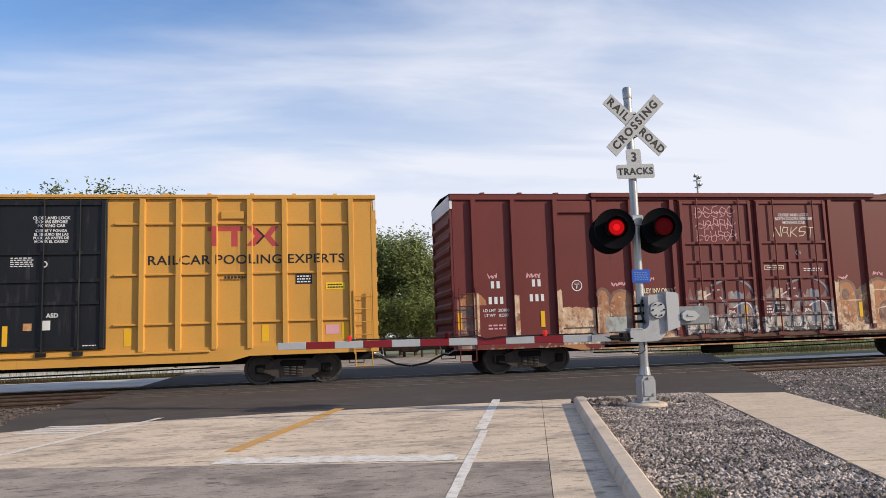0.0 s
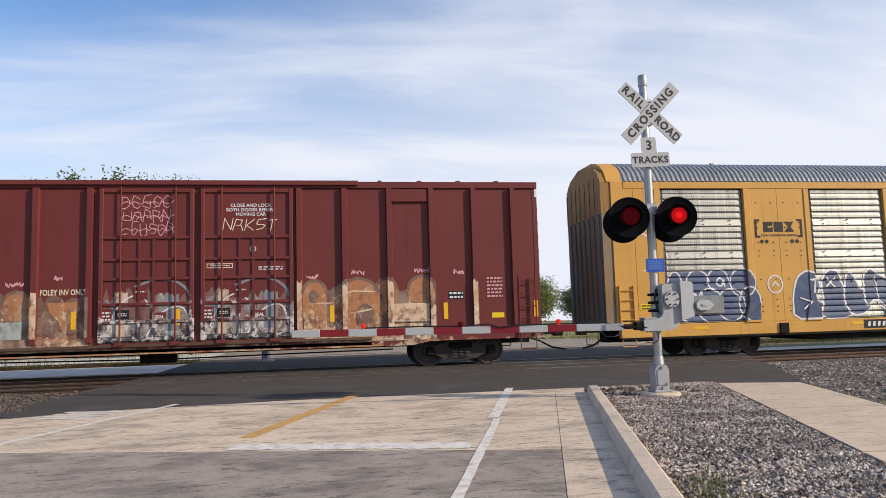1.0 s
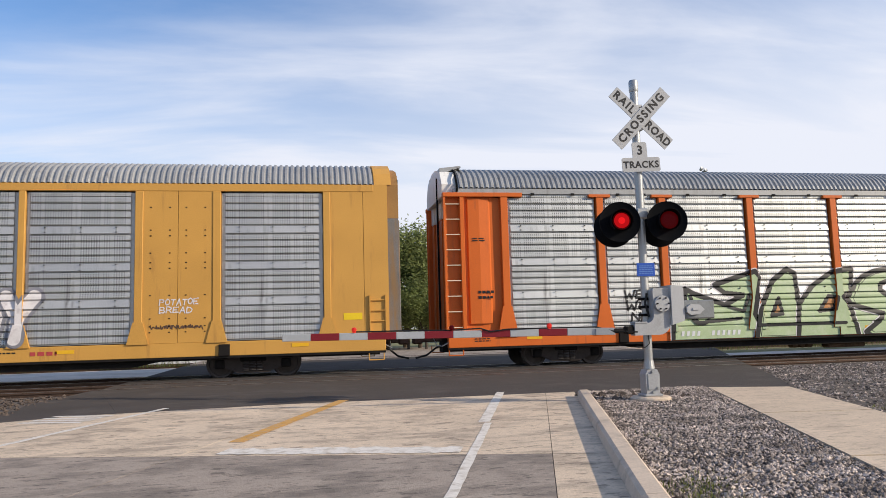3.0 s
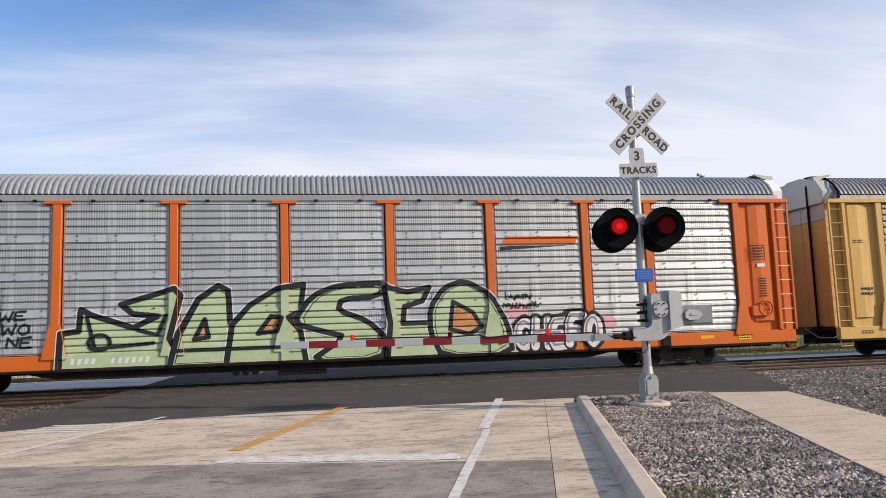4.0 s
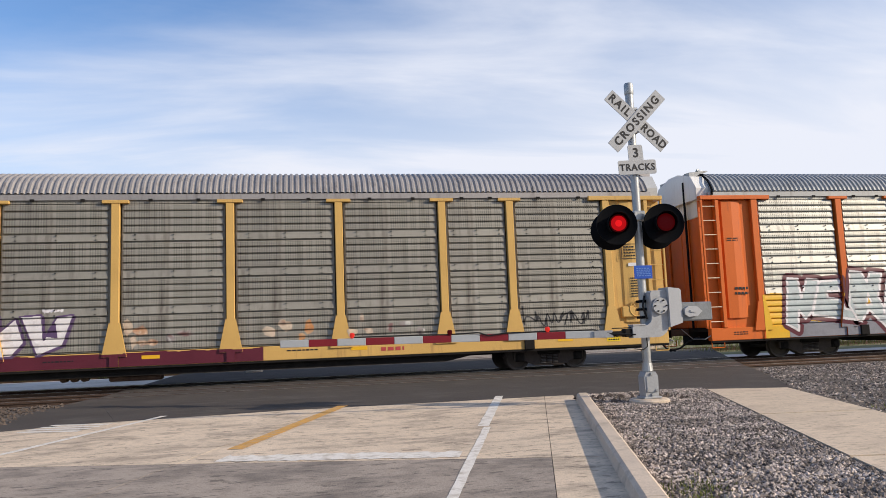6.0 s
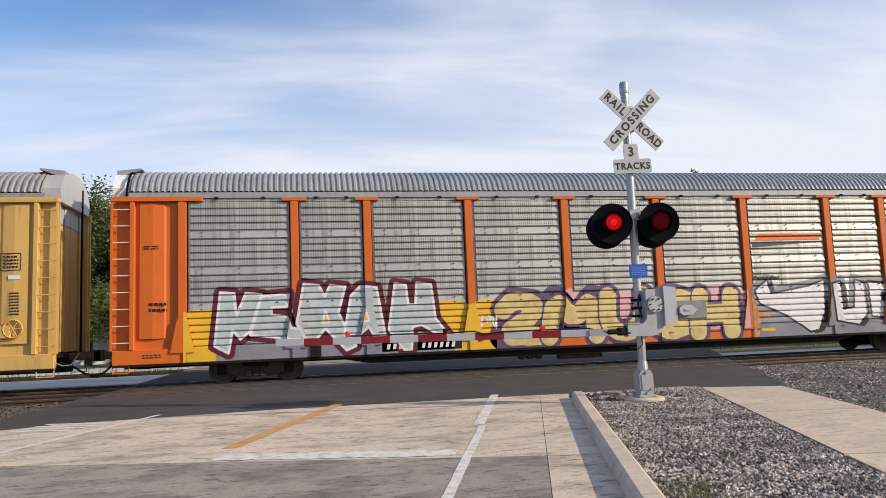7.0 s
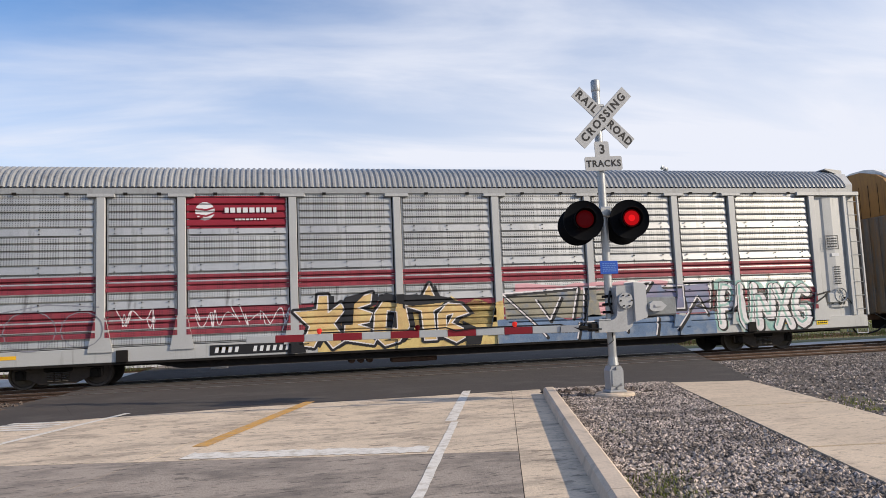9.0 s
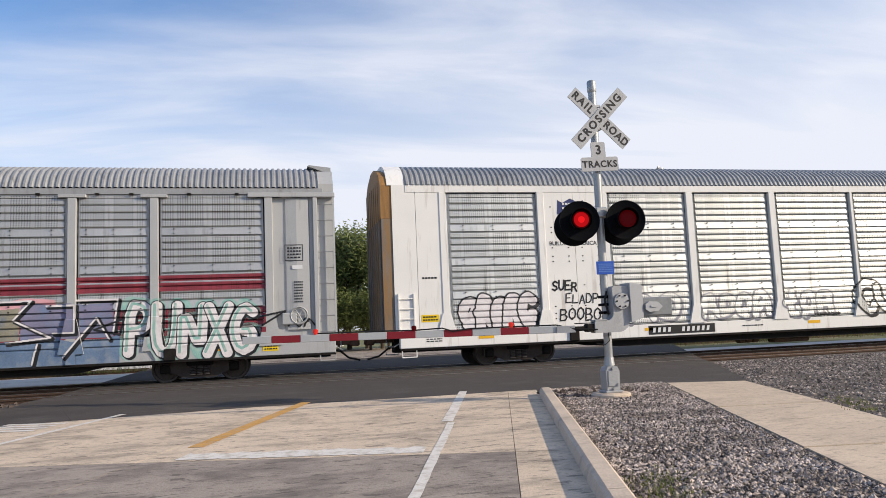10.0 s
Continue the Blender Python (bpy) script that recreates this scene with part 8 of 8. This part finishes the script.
part("drive_cover", Geo().prism([(0.27, 1.12), (0.47, 1.18), (0.47, 1.66), (0.44, 1.69), (0.27, 1.71)], -0.30, 0.02, "y"), SIGN_GREY, drive)
hub = part("drive_hub", Geo().lathe([(0.001, -0.285), (0.12, -0.285), (0.125, -0.26)], "y", 20, pose(0.14, 0, 1.44)), CAST, drive)
for a in range(6):
    part("bolt", Geo().tube((0.14 + 0.09 * math.cos(a * 1.047), -0.31, 1.44 + 0.09 * math.sin(a * 1.047)), (0.14 + 0.09 * math.cos(a * 1.047), -0.28, 1.44 + 0.09 * math.sin(a * 1.047)), 0.0115, n=8), UNDER, drive)
for z in (1.28, 1.40, 1.52):
    part("mast_clamp", Geo().box(-0.08, 0.06, -0.09, 0.09, z - 0.02, z + 0.02, 0.006), LAMP_BLACK, drive)
part("counterweight_arm", Geo().box(0.45, 0.97, -0.28, -0.24, 1.20, 1.48, 0.02), PLATE, signal, "flat steel counterweight arm")
cw = Geo().prism([(0.50, 1.30), (0.56, 1.26), (0.70, 1.27), (0.78, 1.34), (0.70, 1.41), (0.56, 1.42), (0.50, 1.38)], -0.33, -0.28, "y").box(0.58, 0.68, -0.345, -0.33, 1.33, 1.36)
part("counterweight", cw, SIGN_GREY, signal)
part("arm_bracket", Geo().box(-0.42, -0.30, -0.22, -0.08, 1.0, 1.12, 0.015).box(-0.60, -0.42, -0.19, -0.11, 1.02, 1.09, 0.01).box(-0.60, -0.30, -0.19, -0.17, 1.125, 1.14), UNDER, signal)
arm = part("gate_arm", Geo().box(-0.30, -0.02, -0.045, -0.005, -0.05, 0.05, 0.01).prism([(-0.30, -0.052), (-0.30, 0.052), (-0.16, 0.052), (-0.02, -0.03), (-0.02, -0.052)], -0.06, -0.05, "y"), CAST, signal, "lowered crossing gate arm in red and grey bands", m=pose(-0.56, -0.14, 1.055, 0, 0.4, -10.5))
x = -0.30
for i in range(11):
    w = 0.42
    part("band", Geo().box(x - w + 0.001, x, -0.04, -0.008, -0.053, 0.053, 0.006), ARM_WHITE if i % 2 == 0 else ARM_RED, arm, "red band" if i % 2 else "grey band")
    x -= w
for i, ax in enumerate((-0.98, -2.42, -3.86)):
    al = Geo().lathe([(0.001, 0.05), (0.026, 0.055), (0.026, 0.070), (0.036, 0.078), (0.038, 0.115), (0.022, 0.132), (0.001, 0.134)], "z", 14, pose(ax, -0.025, 0))
    part("arm_light", al, ARM_LAMP if i != 1 else LENS, arm, "small red arm light", smooth=True)
part("arm_cable", Geo().path([(-3.86, -0.02, 0.066), (-2.9, -0.02, 0.07), (-2.45, -0.02, 0.062), (-2.0, -0.045, 0.08), (-1.85, -0.05, 0.03), (-1.6, -0.05, 0.06), (-0.9, -0.02, 0.066), (-0.3, -0.02, 0.066), (-0.05, -0.05, 0.0), (0.3, -0.1, -0.02)], 0.011, 6), CABLE, arm)
part("drive_cable", Geo().path([(-0.02, -0.10, 1.60), (-0.07, -0.13, 1.45), (-0.02, -0.14, 1.25)], 0.016, 6), CABLE, signal)
part("ground_cable", Geo().path([(-0.02, -0.08, 0.98), (-0.02, -0.10, 0.85), (-0.10, -0.12, 0.80), (-0.24, -0.12, 0.82)], 0.007, 6), CABLE, signal)

far_signal, far_flashers = crossing_signal(-1.85, 28.0, 162.6, "far crossing signal mast seen from behind, red flashers")
part("gate_drive", Geo().box(0.02, 0.30, -0.26, 0.06, 1.10, 1.66, 0.03).box(-0.3, 0.10, -0.24, -0.06, 0.98, 1.16, 0.03), CAST, far_signal)

# ---- light mast far off ----
mast = thing("light_mast", "tall grey mast with floodlights at its head", "light mast", m=pose(34.6, 60, 0))
part("pole", Geo().tube((0, 0, -0.2), (0, 0, 14.3), 0.14, 0.08, n=12), GALV_POLE, mast)
part("crossarm", Geo().box(-0.35, 0.35, -0.05, 0.05, 13.95, 14.07).box(-0.25, 0.25, -0.05, 0.05, 13.35, 13.45), GALV_POLE, mast)
for dx, dz in ((-0.18, 14.45), (0.18, 14.3), (0.22, 13.65)):
    part("floodlight", Geo().lathe([(0.001, 0.18), (0.12, 0.15), (0.18, -0.12), (0.16, -0.14), (0.001, -0.12)], "y", 14, pose(dx, -0.1, dz, -25, 0, 10)), GALV_POLE, mast)

# ---- house behind the trees ----
house = thing("garage_house", "small white garage with grey shingle roof", "house", m=pose(-10.6, 49, 0, 0, 0, 6))
part("wall", Geo().prism([(-2.6, -0.2), (2.6, -0.2), (2.6, 2.7), (0, 4.0), (-2.6, 2.7)], 0, 7, "y"), SIDING, house, "white clapboard walls")
part("roof", Geo().prism([(-2.95, 2.55), (0, 4.02), (2.95, 2.55), (2.95, 2.70), (0, 4.2), (-2.95, 2.70)], -0.3, 7.3, "y"), SHINGLE, house, "grey shingle roof")
dpart = part("garage_door", Geo().box(-0.2, 1.9, -0.05, 0.0, -0.1, 2.1, 0.01), DOOR_GREY, house)
for i in range(4):
    part("door_panel", Geo().box(-0.1, 1.8, -0.07, -0.05, 0.0 + i * 0.52, 0.46 + i * 0.52, 0.01), DOOR_GREY, dpart)

# ---- trees ----
def tree_meshes(seed, h, wide, leaf_n, leaf_size, pale, bare=0.25):
    """Trunk with limbs, and a crown of many small leaf cards on twigs with gaps between clumps."""
    r_ = random.Random(seed)
    wood, tips = Geo(), []

    def grow(p, d, ln, rad, lvl):
        q = p + d * ln
        wood.tube(p, q, rad, rad * 0.68, n=7 if lvl < 2 else 5, cap=False)
        if lvl >= 2:
            tips.append((p + q) / 2)
            tips.append(q)
        if lvl < 4:
            for _ in range(3 if lvl < 3 else 2):
                nd = (d + Vector((r_.gauss(0, 0.55 * wide), r_.gauss(0, 0.55 * wide), r_.gauss(0.1, 0.3)))).normalized()
                grow(p + d * ln * r_.uniform(0.55, 1.0), nd, ln * r_.uniform(0.6, 0.85), rad * 0.6, lvl + 1)
    grow(Vector((0, 0, -0.3)), Vector((r_.gauss(0, 0.04), r_.gauss(0, 0.04), 1)).normalized(), h * 0.30, h * 0.022, 0)
    zt = max(t.z for t in tips)
    k = h / zt
    crown = Geo()
    for i in range(leaf_n):
        c = r_.choice(tips)
        c = Vector((c.x, c.y, c.z * k)) + Vector((r_.gauss(0, 0.36), r_.gauss(0, 0.36), r_.gauss(0, 0.34)))
        s = leaf_size * r_.uniform(0.6, 1.35)
        u = Vector((r_.gauss(0, 1), r_.gauss(0, 1), r_.gauss(0, 0.7))).normalized()
        w = u.orthogonal().normalized()
        crown.add([c - u * s, c + w * s * 0.45, c + u * s, c - w * s * 0.45], [(0, 1, 2, 3)])
    wood.v = [(x, y, z * k) for x, y, z in wood.v]
    return wood.mesh("trunk", BARK), crown.mesh("crown", LEAF_PALE if pale else LEAF)


KINDS = [tree_meshes(11, 10.3, 1.0, 30000, 0.105, False), tree_meshes(12, 9.0, 1.0, 26000, 0.105, False), tree_meshes(13, 6.5, 1.2, 16000, 0.10, True), tree_meshes(14, 4.6, 1.5, 15000, 0.10, True)]
LABELS = ["tall leafy tree with uneven dark crown", "leafy green tree with open crown", "young tree in pale spring leaf", "low leafy bush-like tree"]
r_ = random.Random(77)
for x, y, k, s in ((-27, 50, 0, 1.0), (-22, 46, 0, 1.02), (-18, 52, 1, 1.05), (-14.8, 45, 0, 0.97), (-13.0, 46, 0, 1.01), (-11.7, 45, 0, 1.005), (-10.6, 46, 0, 1.0), (-8.8, 46, 1, 1.04), (-6.6, 45, 0, 1.0), (-2.4, 47, 1, 0.86), (0.2, 45, 2, 1.15), (2.6, 46, 1, 0.92), (4.7, 45, 2, 1.2), (6.6, 44.5, 2, 0.95), (8.4, 47, 3, 1.1), (10.9, 48, 3, 1.1), (13.6, 50, 3, 1.0), (-31, 47, 1, 1.0), (-36, 50, 0, 1.0), (1.4, 50, 0, 0.8), (-6.5, 41, 3, 0.9), (-0.8, 42, 3, 1.0), (3.8, 42, 3, 0.9), (7.6, 43, 3, 0.8), (18, 62, 3, 1.1), (25, 66, 3, 1.2), (32, 70, 3, 1.1), (-13, 49, 1, 1.1), (-16.5, 48, 1, 1.12), (-20, 50, 0, 1.0), (-9.6, 50, 0, 1.0), (-6, 50, 1, 0.98), (-3.5, 51, 1, 0.92), (-12.5, 42, 3, 1.0), (-16, 42.5, 3, 1.1), (-9.2, 41.6, 3, 1.0), (-4.2, 42.5, 3, 1.05), (1.6, 41.8, 3, 0.95), (5.6, 42.3, 3, 0.95), (6.0, 47, 2, 1.08), (6.5, 41.4, 3, 0.85)):
    t_ = thing("tree", LABELS[k], "tree", "trees beyond the tracks", m=Matrix.LocRotScale((x, y, -0.1), Euler((0, 0, r_.uniform(0, 6.28))), (s, s, s * 0.9)))
    part("trunk", KINDS[k][0], BARK, t_)
    part("crown", KINDS[k][1], LEAF, t_)

def motions():
    """The train rolls by at an even pace and its wheels turn; the two flashers take turns."""
    lag = {7.0: 0.09, 7.5: 0.22, 9.0: 0.22}      # small unevenness of its pace
    for ob, u in MOVERS:
        walk(ob, [(t, pose(u - SPEED * t + lag.get(t, 0.0), TRACK_Y, 0)) for t in TIMES])
    for ob, x, r in WHEELS:
        walk(ob, [(i / 30, pose(x, 0, r, 0, -math.degrees(SPEED / r * i / 30) % 360, 0)) for i in range(301)])
    # each flasher shows its bright side for half of every 1.433 s
    for ob, first in FLIPS:
        rows, start = [], (1.0 if first else 0.283) - 1.433
        for k in range(9):
            for t0, a0 in ((start + 1.433 * k, 180.0), (start + 1.433 * k + 0.717, 360.0)):
                for j in range(4):
                    rows.append((t0 + j / 30, a0 + 60 * j))
        past = [a for t, a in rows if t <= 0]
        rows = [(0.0, past[-1])] + [(t, a) for t, a in rows if 0.02 < t < 9.98]
        rows.append((10.0, rows[-1][1]))
        walk(ob, [(t, pose(0, -0.16, 0, 0, 0, a % 360)) for t, a in rows])


motions()
